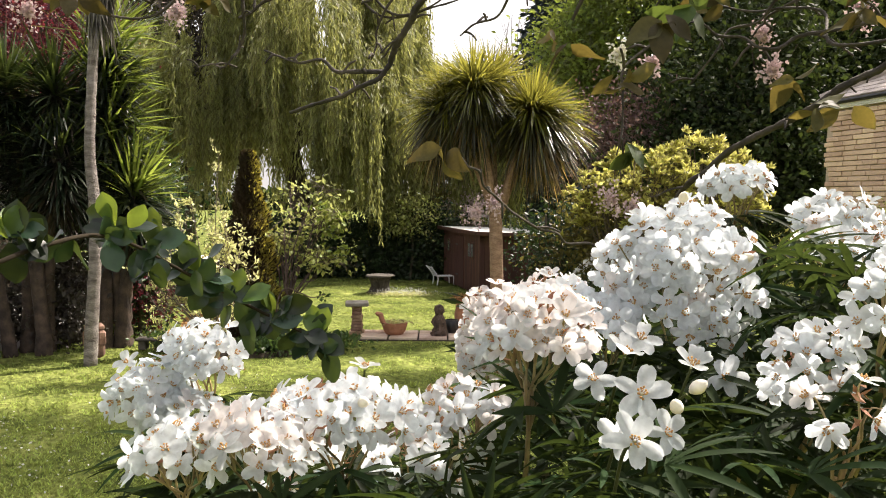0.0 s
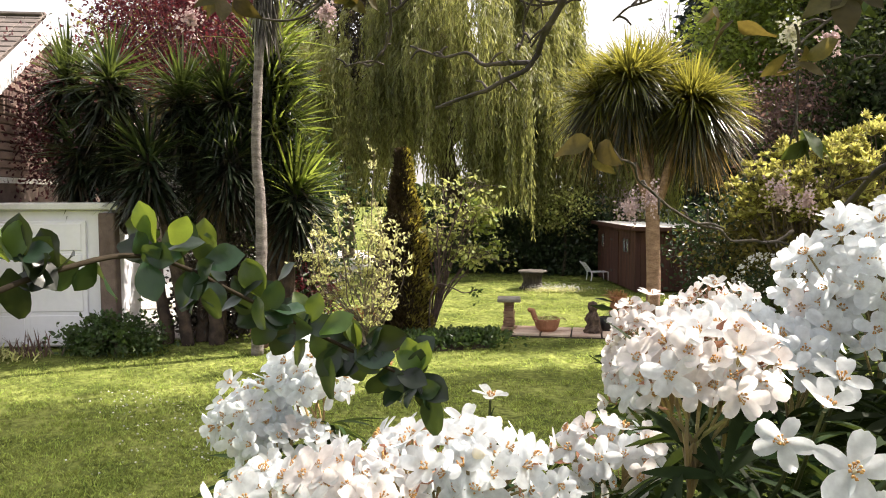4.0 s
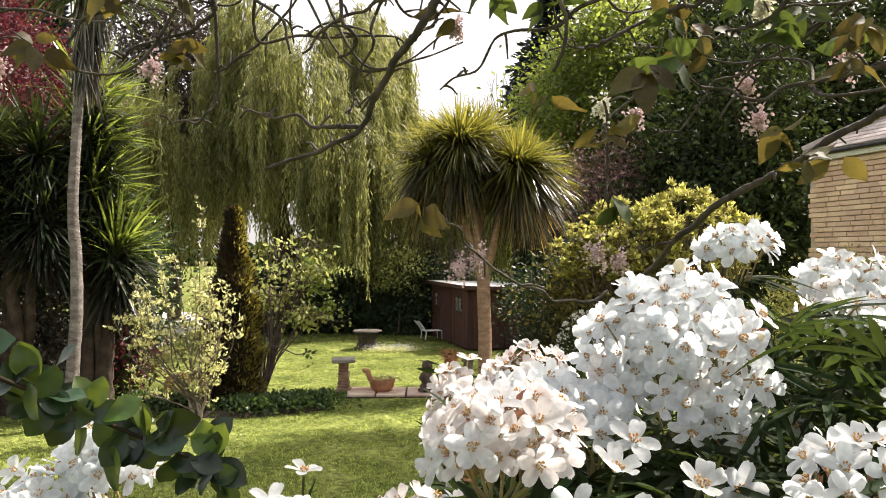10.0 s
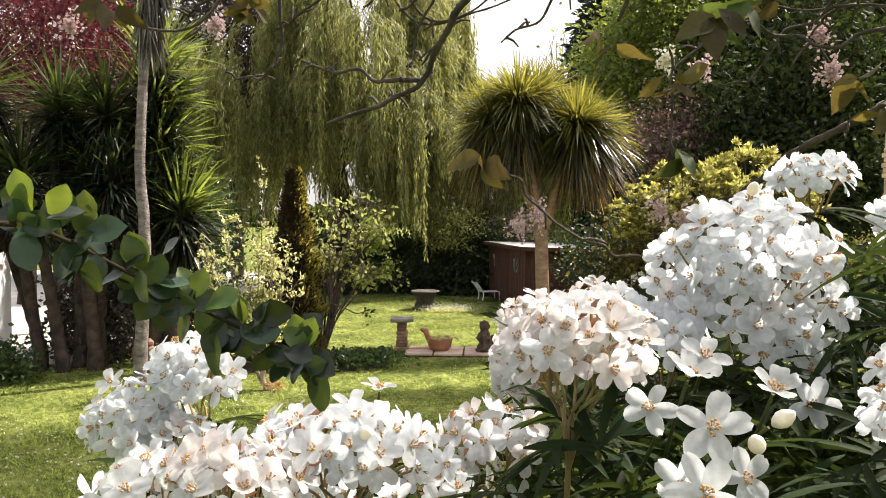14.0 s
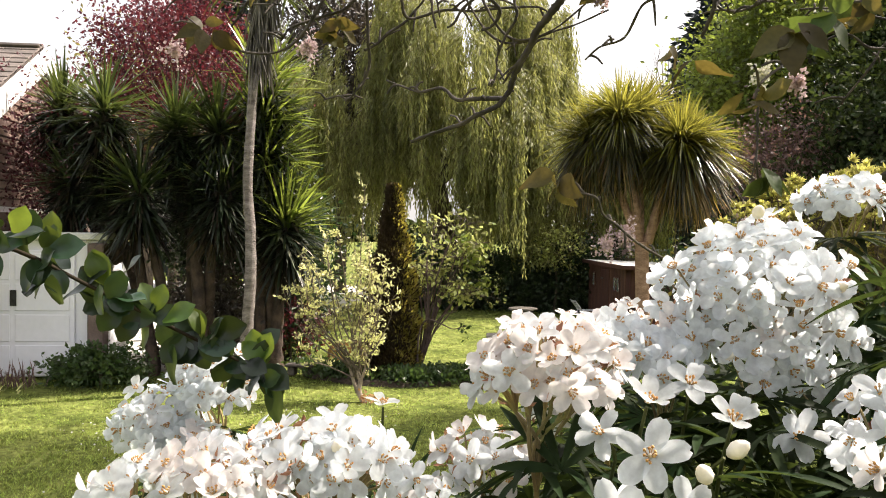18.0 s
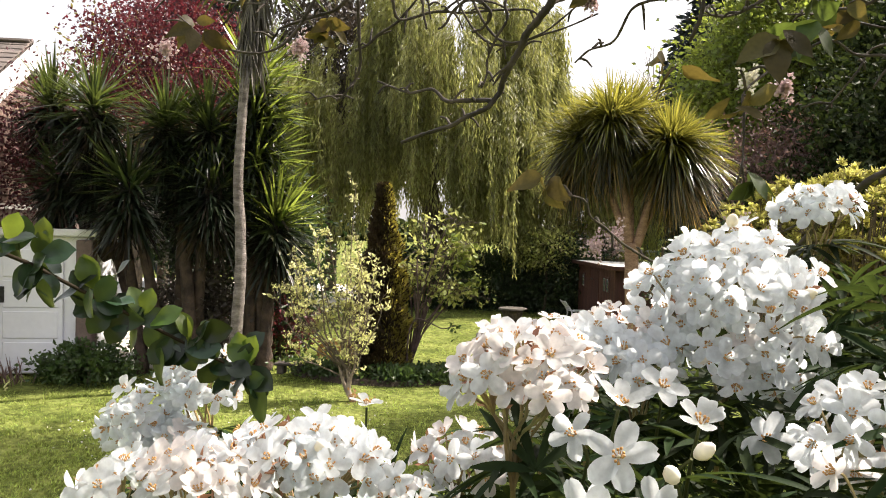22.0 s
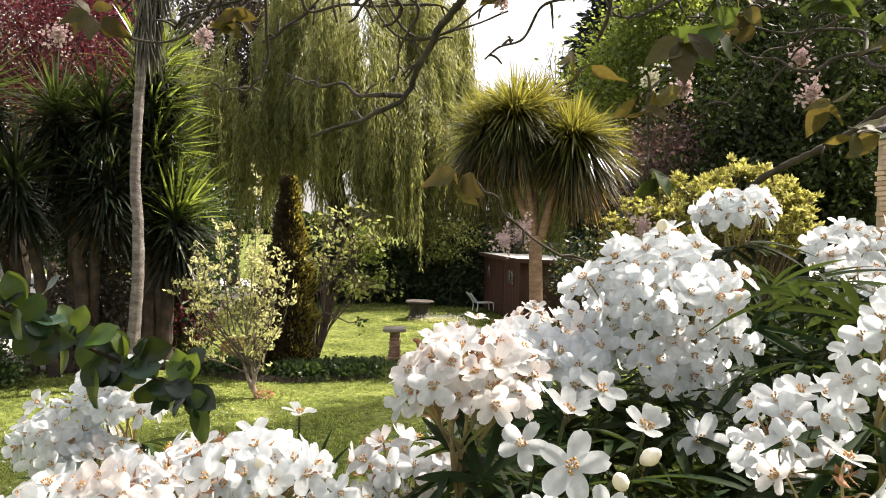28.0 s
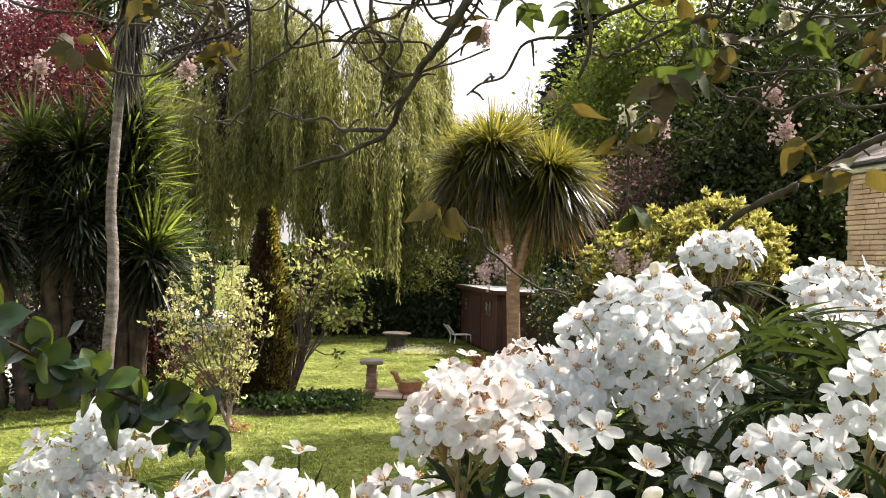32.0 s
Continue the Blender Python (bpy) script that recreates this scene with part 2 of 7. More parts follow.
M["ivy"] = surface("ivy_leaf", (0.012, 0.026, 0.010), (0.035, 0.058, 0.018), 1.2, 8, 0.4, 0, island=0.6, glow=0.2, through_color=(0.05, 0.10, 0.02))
M["yellow_leaf"] = surface("leaf_golden", (0.13, 0.13, 0.026), (0.52, 0.49, 0.15), 2.8, 8, 0.45, 0, island=1.2, glow=0.42, through_color=(0.60, 0.57, 0.16))
M["olive_leaf"] = surface("leaf_olive", (0.07, 0.068, 0.018), (0.18, 0.155, 0.04), 1.4, 8, 0.5, 0, island=0.6, glow=0.35, through_color=(0.26, 0.22, 0.05))
M["bronze_leaf"] = surface("leaf_bronze", (0.085, 0.05, 0.045), (0.17, 0.11, 0.10), 1.0, 8, 0.55, 0, island=0.6, glow=0.3, through_color=(0.24, 0.13, 0.10))
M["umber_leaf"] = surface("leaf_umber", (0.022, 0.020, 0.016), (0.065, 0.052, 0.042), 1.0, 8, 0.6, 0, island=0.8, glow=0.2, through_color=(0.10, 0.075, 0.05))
M["red_leaf"] = surface("leaf_crimson", (0.05, 0.010, 0.015), (0.14, 0.022, 0.032), 1.2, 8, 0.5, 0, island=1.1, glow=0.30, through_color=(0.17, 0.024, 0.036))
M["purple_leaf"] = surface("leaf_maroon", (0.035, 0.010, 0.014), (0.09, 0.022, 0.030), 1.2, 8, 0.5, 0, island=0.8, glow=0.28, through_color=(0.15, 0.024, 0.036))
M["blue_needle"] = surface("needle_blue", (0.010, 0.018, 0.020), (0.030, 0.045, 0.048), 0.8, 8, 0.7, 0, island=0.5)
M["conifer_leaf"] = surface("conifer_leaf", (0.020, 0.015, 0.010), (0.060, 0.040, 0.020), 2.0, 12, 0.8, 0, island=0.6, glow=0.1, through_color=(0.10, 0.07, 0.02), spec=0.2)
# golden colour that stands for sunlight on the conifer's right edge
M["conifer_sunlit"] = surface("conifer_sunlit", (0.15, 0.125, 0.03), (0.30, 0.25, 0.06), 2.0, 12, 0.6, 0, island=0.6, glow=0.4, through_color=(0.40, 0.34, 0.05))
M["vari_leaf"] = surface("leaf_variegated", (0.17, 0.19, 0.05), (0.62, 0.60, 0.30), 9.0, 30, 0.5, 0, island=1.1, glow=0.48, through_color=(0.80, 0.78, 0.36))
M["low_leaf"] = surface("leaf_low_plants", (0.02, 0.045, 0.014), (0.055, 0.09, 0.025), 3.0, 20, 0.45, 0, island=0.6, glow=0.3, through_color=(0.12, 0.20, 0.04))
M["white_flower"] = surface("small_white_flower", (0.62, 0.62, 0.60), (0.80, 0.80, 0.78), 6, 60, 0.6, 0, island=0.3, glow=0.3, through_color=(0.7, 0.7, 0.66))
M["dry_plant"] = surface("dry_plant", (0.22, 0.11, 0.045), (0.42, 0.24, 0.10), 8, 40, 0.7, 0, island=0.6, glow=0.35, through_color=(0.5, 0.28, 0.12))
M["twig"] = surface("twig_brown", (0.07, 0.055, 0.04), (0.16, 0.125, 0.09), 10, 60, 0.9, 0.4, dist=0.004)
M["brick"] = surface("house_brick", (0.60, 0.415, 0.28), (0.72, 0.53, 0.375), 2.2, 60, 0.9, 0.7, each=0.28, dist=0.004, patch=(0.52, 0.33, 0.20))
M["mortar"] = surface("mortar", (0.42, 0.33, 0.24), (0.52, 0.42, 0.31), 6, 80, 0.95, 0.5, dist=0.003)
M["tile"] = surface("roof_tile", (0.34, 0.29, 0.26), (0.50, 0.435, 0.40), 3, 50, 0.9, 0.6, each=0.35, island=0.35, dist=0.006)
M["tile_dark"] = surface("weathered_roof_tile", (0.09, 0.075, 0.068), (0.17, 0.14, 0.125), 3, 50, 0.9, 0.6, each=0.35, island=0.35, dist=0.006)
M["white_paint"] = surface("white_paint", (0.80, 0.80, 0.79), (0.87, 0.87, 0.86), 1.5, 30, 0.5, 0.1, dist=0.002)
M["garage_paint"] = surface("garage_paint", (0.72, 0.725, 0.77), (0.80, 0.80, 0.84), 1.2, 12, 0.5, 0.05, dist=0.002, grainy=0.12)
M["board"] = surface("gable_board", (0.20, 0.13, 0.11), (0.30, 0.205, 0.175), 1.6, 40, 0.8, 0.5, each=0.3, stretch=(1, 1, 6), dist=0.004)
M["shed_wood"] = surface("shed_wood", (0.050, 0.019, 0.014), (0.090, 0.034, 0.024), 2, 50, 0.75, 0.5, each=0.3, stretch=(4, 4, 0.6), dist=0.004)
M["felt"] = surface("roof_felt", (0.52, 0.52, 0.50), (0.66, 0.66, 0.63), 2, 60, 0.85, 0.4, dist=0.004)
M["stone"] = surface("weathered_stone", (0.20, 0.18, 0.15), (0.40, 0.37, 0.32), 6, 60, 0.92, 0.8, each=0.3, dist=0.01, patch=(0.26, 0.27, 0.17))
M["stone_dark"] = surface("dark_stone", (0.06, 0.055, 0.048), (0.14, 0.125, 0.11), 6, 60, 0.95, 0.8, each=0.3, dist=0.01, patch=(0.13, 0.13, 0.09), spec=0.1)
M["slab_pink"] = surface("paving_slab", (0.42, 0.29, 0.22), (0.58, 0.46, 0.37), 3, 70, 0.92, 0.5, each=0.4, dist=0.004)
M["terracotta"] = surface("terracotta", (0.27, 0.115, 0.06), (0.42, 0.20, 0.12), 6, 60, 0.85, 0.4, dist=0.004, patch=(0.45, 0.32, 0.24))
M["stump"] = surface("stump_bark", (0.03, 0.024, 0.02), (0.085, 0.07, 0.06), 9, 50, 0.95, 1.0, stretch=(3, 3, 0.6), dist=0.02)
M["concrete"] = surface("drive_concrete", (0.50, 0.48, 0.45), (0.66, 0.64, 0.60), 1.0, 40, 0.9, 0.4, dist=0.005)
M["soil"] = surface("bed_soil", (0.030, 0.022, 0.015), (0.07, 0.05, 0.035), 6, 60, 0.97, 1.0, dist=0.03)
M["fence"] = surface("fence_wood", (0.12, 0.095, 0.07), (0.22, 0.18, 0.13), 4, 60, 0.9, 0.5, each=0.3, dist=0.004)
M["dark_metal"] = surface("dark_metal", (0.02, 0.02, 0.02), (0.05, 0.05, 0.05), 10, 80, 0.5, 0.2, metal=0.6, dist=0.002)
M["plastic_white"] = surface("white_plastic", (0.68, 0.69, 0.72), (0.78, 0.79, 0.80), 5, 60, 0.4, 0.05, dist=0.002)
M["pillar_brown"] = surface("pillar_brown", (0.10, 0.07, 0.06), (0.17, 0.125, 0.105), 5, 60, 0.9, 0.5, dist=0.005)
M["glass"] = bpy.data.materials.new("window_glass")
M["glass"].use_nodes = True
gb = M["glass"].node_tree.nodes["Principled BSDF"]
gb.inputs["Base Color"].default_value, gb.inputs["Roughness"].default_value = (0.55, 0.58, 0.6, 1), 0.06
gb.inputs["Metallic"].default_value = 0.75


# ---------------- mesh helpers ----------------
class Soup:
    """Gathers vertices and faces of one mesh."""

    def __init__(self):
        self.v, self.f, self.n = [], [], 0

    def add(self, verts, faces):
        verts = np.asarray(verts, float).reshape(-1, 3)
        self.v.append(verts)
        self.f.append(np.asarray(faces, int) + self.n)
        self.n += len(verts)
        return self

    def mesh(self, name, materials, smooth=False, offset=(0, 0, 0)):
        me = bpy.data.meshes.new(name)
        v = np.concatenate(self.v) - np.asarray(offset)
        sizes = np.concatenate([np.full(len(f), f.shape[1]) for f in self.f])
        loops = np.concatenate([f.ravel() for f in self.f])
        me.vertices.add(len(v))
        me.vertices.foreach_set("co", v.ravel())
        me.loops.add(len(loops))
        me.loops.foreach_set("vertex_index", loops.astype(np.int32))
        me.polygons.add(len(sizes))
        me.polygons.foreach_set("loop_start", np.r_[0, np.cumsum(sizes)[:-1]].astype(np.int32))
        me.polygons.foreach_set("use_smooth", np.full(len(sizes), smooth))
        for m in materials if isinstance(materials, (list, tuple)) else [materials]:
            me.materials.append(m)
        me.update(calc_edges=True)
        me.validate()
        return me


def thing(name, label, category, at=(0, 0, 0), group="", kind="", turn=0.0):
    ob = new(name)
    ob.empty_display_size = 0.1
    ob.matrix_world = pose(*at, 0, 0, turn)
    return tagged(ob, label, category, group, kind)


def part(name, soup, material, parent, label="", smooth=False, world_space=False, data=None):
    """Links a soup as one mesh object under a thing or a part. world_space: its numbers are in the world, not from the thing's base."""
    off = (0, 0, 0)
    if world_space:
        p = parent
        while p:
            off = np.add(off, p.location[:])
            p = p.parent
    ob = new(name, data or soup.mesh(name, material, smooth, off))
    ob.parent = parent
    if label:
        ob["label"] = label
    return ob


def solid(name, soup, material, label, category, kind="", group="", smooth=False, at=(0, 0, 0)):
    ob = new(name, soup.mesh(name, material, smooth))
    ob.matrix_world = pose(*at)
    return tagged(ob, label, category, group, kind)


def block(size, bevel=0.01, at=(0, 0, 0), turn=None):
    """A box with chamfered edges: vertices and two face arrays."""
    h = np.asarray(size, float) / 2
    b = min(bevel, h.min() * 0.9)
    verts, at_ix = [], {}
    for s in np.ndindex(2, 2, 2):
        sg = np.array(s) * 2 - 1
        for k in range(3):
            p = sg * (h - b)
            p[k] = sg[k] * h[k]
            at_ix[(*s, k)] = len(verts)
            verts.append(p)
    quads, tris = [], []
    for k in range(3):
        i, j = [a for a in range(3) if a != k]
        for s in (0, 1):
            q = []
            for a, c in ((0, 0), (1, 0), (1, 1), (0, 1)):
                key = [0, 0, 0]
                key[k], key[i], key[j] = s, a, c
                q.append(at_ix[(*key, k)])
            quads.append(q)
        for a in (0, 1):
            for c in (0, 1):
                q = []
                for e, ax in ((0, i), (1, i), (1, j), (0, j)):
                    key = [0, 0, 0]
                    key[k], key[i], key[j] = e, a, c
                    q.append(at_ix[(*key, ax)])
                quads.append(q)
    for s in np.ndindex(2, 2, 2):
        tris.append([at_ix[(*s, k)] for k in range(3)])
    verts = np.array(verts)

    def out(faces):
        fs = []
        for f in faces:
            p = verts[f]
            nrm = np.cross(p[1] - p[0], p[2] - p[0])
            fs.append(f if nrm @ p.mean(0) > 0 else f[::-1])
        return np.array(fs)

    quads, tris = out(quads), out(tris)
    if turn is not None:
        verts = verts @ np.array(turn.to_3x3()).T
    return verts + np.asarray(at), quads, tris


def add_block(soup, size, bevel=0.01, at=(0, 0, 0), turn=None):
    v, q, t = block(size, bevel, at, turn)
    soup.add(v, q)
    soup.f.append(t + soup.n - len(v))
    return soup


def box_soup(size, bevel=0.01, at=(0, 0, 0), turn=None):
    return add_block(Soup(), size, bevel, at, turn)


def lathe(profile, sides=20, at=(0, 0, 0), wobble=0.0, rng=None):
    """A turned body from (radius, height) pairs."""
    a = np.linspace(0, 2 * np.pi, sides, endpoint=False)
    rings = []
    for r, z in profile:
        rr = r * (1 + (wobble * rng.uniform(-1, 1, sides) if wobble else 0))
        rings.append(np.stack([rr * np.cos(a), rr * np.sin(a), np.full(sides, z)], 1))
    v = np.concatenate(rings) + np.asarray(at)
    k = np.arange(sides)
    q = [np.stack([i * sides + k, i * sides + (k + 1) % sides, (i + 1) * sides + (k + 1) % sides, (i + 1) * sides + k], 1) for i in range(len(profile) - 1)]
    s = Soup().add(v, np.concatenate(q))
    s.f.append(np.array([np.arange(sides)[::-1]]))
    s.f.append(np.array([np.arange(sides) + (len(profile) - 1) * sides]))
    return s


def glide(points, per=5):
    """A smooth line through points."""
    p = np.asarray(points, float)
    p = np.vstack([2 * p[0] - p[1], p, 2 * p[-1] - p[-2]])
    out = []
    for i in range(1, len(p) - 2):
        for u in np.linspace(0, 1, per, endpoint=False):
            a, b, c, d = p[i - 1], p[i], p[i + 1], p[i + 2]
            out.append(0.5 * (2 * b + (c - a) * u + (2 * a - 5 * b + 4 * c - d) * u**2 + (3 * b - a - 3 * c + d) * u**3))
    out.append(p[-2])
    return np.array(out)


def tube(soup, points, r0, r1, sides=6, per=4, rough=0.0, rng=None):
    """A tapered round limb along a smooth line."""
    line = glide(points, per)
    n = len(line)
    tan = np.gradient(line, axis=0)
    tan /= np.linalg.norm(tan, axis=1)[:, None] + 1e-9
    ref = np.where(np.abs(tan[:, 2:3]) > 0.9, np.array([[1.0, 0, 0]]), np.array([[0, 0, 1.0]]))
    u = np.cross(tan, ref)
    u /= np.linalg.norm(u, axis=1)[:, None] + 1e-9
    w = np.cross(tan, u)
    a = np.linspace(0, 2 * np.pi, sides, endpoint=False)
    r = np.linspace(r0, r1, n)[:, None]
    if rough:
        r = r * (1 + rough * rng.uniform(-1, 1, (n, sides)))
    else:
        r = r * np.ones((1, sides))
    v = line[:, None] + r[..., None] * (np.cos(a)[None, :, None] * u[:, None] + np.sin(a)[None, :, None] * w[:, None])
    k = np.arange(sides)
    q = np.concatenate([np.stack([i * sides + k, i * sides + (k + 1) % sides, (i + 1) * sides + (k + 1) % sides, (i + 1) * sides + k], 1) for i in range(n - 1)])
    soup.add(v.reshape(-1, 3), q[:, ::-1])
    if sides > 4:
        soup.f.append(np.array([k, k[::-1] + (n - 1) * sides]) + soup.n - n * sides)
    return line


def unit(v):
    return v / (np.linalg.norm(v, axis=-1, keepdims=True) + 1e-9)


def leaves(soup, base, way, length, width, rng, fold=0.15, kind=2):
    """Many small leaves: a folded lozenge each, of two or four triangles."""
    n = len(base)
    length, width = np.broadcast_to(length, n)[:, None], np.broadcast_to(width, n)[:, None]
    way = unit(way)
    side = unit(np.cross(way, rng.normal(size=(n, 3))))
    nor = np.cross(side, way)
    tip = base + way * length
    mid = base + way * length * 0.5
    a, b = mid + side * width / 2 + nor * width * fold, mid - side * width / 2 + nor * width * fold
    k = np.arange(n)[:, None]
    if kind == 2:
        v = np.stack([base, a, tip, b], 1).reshape(-1, 3)
        soup.add(v, np.concatenate([k * 4 + [[0, 1, 2]], k * 4 + [[0, 2, 3]]]))
    else:
        v = np.stack([base, a, tip, b, mid], 1).reshape(-1, 3)
        soup.add(v, np.concatenate([k * 5 + [[0, 1, 4]], k * 5 + [[1, 2, 4]], k * 5 + [[2, 3, 4]], k * 5 + [[3, 0, 4]]]))
    return soup


def straps(soup, base, way, length, width, droop, rng, segs=5):
    """Long sword leaves that bend down towards the tip."""
    n = len(base)
    length, width, droop = (np.broadcast_to(x, n)[:, None] for x in (length, width, droop))
    way = unit(way)
    side = unit(np.cross(way, np.array([0, 0, 1.0]) + 0.25 * rng.normal(size=(n, 3))))
    rows = []
    for i in range(segs + 1):
        s = i / segs
        p = base + way * length * s * (1 - 0.15 * droop * s) + np.array([0, 0, -1.0]) * length * droop * s**2 * 0.75
        w = width * (0.8 + 0.95 * s) * (1 - s**1.8) if i < segs else width * 0.02
        rows += [p - side * w / 2, p + side * w / 2]
    v = np.stack(rows, 1).reshape(-1, 3)
    m = 2 * (segs + 1)
    k = np.arange(n)[:, None] * m
    soup.add(v, np.concatenate([k + [[2 * i, 2 * i + 1, 2 * i + 3, 2 * i + 2]] for i in range(segs)]))
    return soup


def ball(n, rng, low=-1.0):
    """Random directions with z no lower than low."""
    z = rng.uniform(low, 1, n)
    a = rng.uniform(0, 2 * np.pi, n)
    r = np.sqrt(1 - z**2)
    return np.stack([r * np.cos(a), r * np.sin(a), z], 1)


def crown(soup, centre, radii, clumps, each, size, rng, spread=0.35, low=-0.6, shell=0.55, aspect=0.55, ways=None):
    """A crown of leaf clumps over an uneven shell, with gaps."""
    d = ball(clumps, rng, low)
    wob = np.array([0.72 + 0.5 * noise.noise(Vector(x * 2.3) + Vector(centre)) for x in d])
    far = (shell + (1 - shell) * rng.random(clumps) ** 0.6) * (wob + 0.28)
    c = np.asarray(centre) + d * np.asarray(radii) * far[:, None]
    sp = spread * rng.uniform(0.6, 1.3, clumps)
    pos = np.repeat(c, each, 0) + rng.normal(size=(clumps * each, 3)) * np.repeat(sp, each)[:, None] * [1, 1, 0.7]
    way = rng.normal(size=pos.shape) + np.repeat(d, each, 0) * 0.8 + [0, 0, -0.25]
    if ways is not None:
        way = way * 0.5 + ways
    L = size * rng.uniform(0.6, 1.35, len(pos))
    leaves(soup, pos, way, L, L * aspect, rng)
    return c


def limbs(soup, root, tops, r0, rng, sides=6, bend=0.25):
    """Branches from a trunk's top to points of the crown."""
    for t in tops:
        a, b = np.asarray(root, float), np.asarray(t, float)
        m = a + (b - a) * 0.5 + rng.normal(size=3) * bend * np.linalg.norm(b - a) * 0.3 + [0, 0, 0.1 * np.linalg.norm(b - a)]
        tube(soup, [a, m, b], r0 * rng.uniform(0.5, 0.8), r0 * 0.12, sides, 4)


# ---------------- ground ----------------
rng = np.random.default_rng(7)


def make_ground():
    xs = np.r_[-500, -120, np.linspace(-40, 40, 41), 120, 500]
    ys = np.r_[-500, -120, np.linspace(-30, 60, 46), 160, 600]
    gx, gy = np.meshgrid(xs, ys)
    near = (np.abs(gx) < 45) & (gy > -35) & (gy < 65)
    z = np.where(near, 0.03 * np.sin(gx * 0.5) * np.cos(gy * 0.37) - 0.03, -0.05)
    v = np.stack([gx, gy, z], -1).reshape(-1, 3)
    w, h = len(xs), len(ys)
    i, j = np.meshgrid(np.arange(w - 1), np.arange(h - 1))
    k = (j * w + i).ravel()
    solid("ground", Soup().add(v, np.stack([k, k + 1, k + w + 1, k + w], 1)), M["lawn"], "mown green lawn with dry patches", "lawn", "structure", smooth=True)
    s = Soup()
    tufts, each = 13000, 24
    m = tufts * each
    cy = 5.0 + 20.5 * rng.random(tufts) ** 1.7
    cx = rng.uniform(-0.72, 0.34, tufts) * (cy + 1.5)
    tall = np.repeat(0.4 + rng.random(tufts) ** 2.0, each)
    y = np.repeat(cy, each) + rng.normal(0, 0.06, m)
    x = np.repeat(cx, each) + rng.normal(0, 0.055, m)
    hgt = rng.uniform(0.012, 0.05, m) * tall
    zz = 0.03 * np.sin(x * 0.5) * np.cos(y * 0.37) - 0.035
    way = np.stack([rng.normal(0, 0.6, m), rng.normal(0, 0.6, m), np.ones(m)], 1)
    base = np.stack([x, y, zz], 1)
    side = unit(np.stack([rng.normal(size=m), rng.normal(size=m) * 0.5, np.zeros(m)], 1)) * rng.uniform(0.004, 0.013, (m, 1))
    tip = base + way * hgt[:, None]
    k = np.arange(m)[:, None] * 3
    s.add(np.stack([base - side, base + side, tip], 1).reshape(-1, 3), k + [[0, 1, 2]])
    solid("grass", s, M["blade"], "short green grass blades of the lawn", "grass", "stuff")
    s = Soup()
    m = 260
    c = np.array([[-4.4, 8.2], [-3.8, 7.2], [-3.3, 10.4], [-5.5, 8.8]])[rng.integers(0, 4, m)] + rng.normal(size=(m, 2)) * [0.5, 0.4]
    pos = np.column_stack([c, np.full(m, 0.012)])
    leaves(s, pos, np.column_stack([rng.normal(size=(m, 2)), rng.uniform(0, 0.3, m)]), 0.03, 0.022, rng)
    solid("fallen_petals", s, M["white_flower"], "scattered white petals fallen on the lawn", "petals", "stuff")


make_ground()


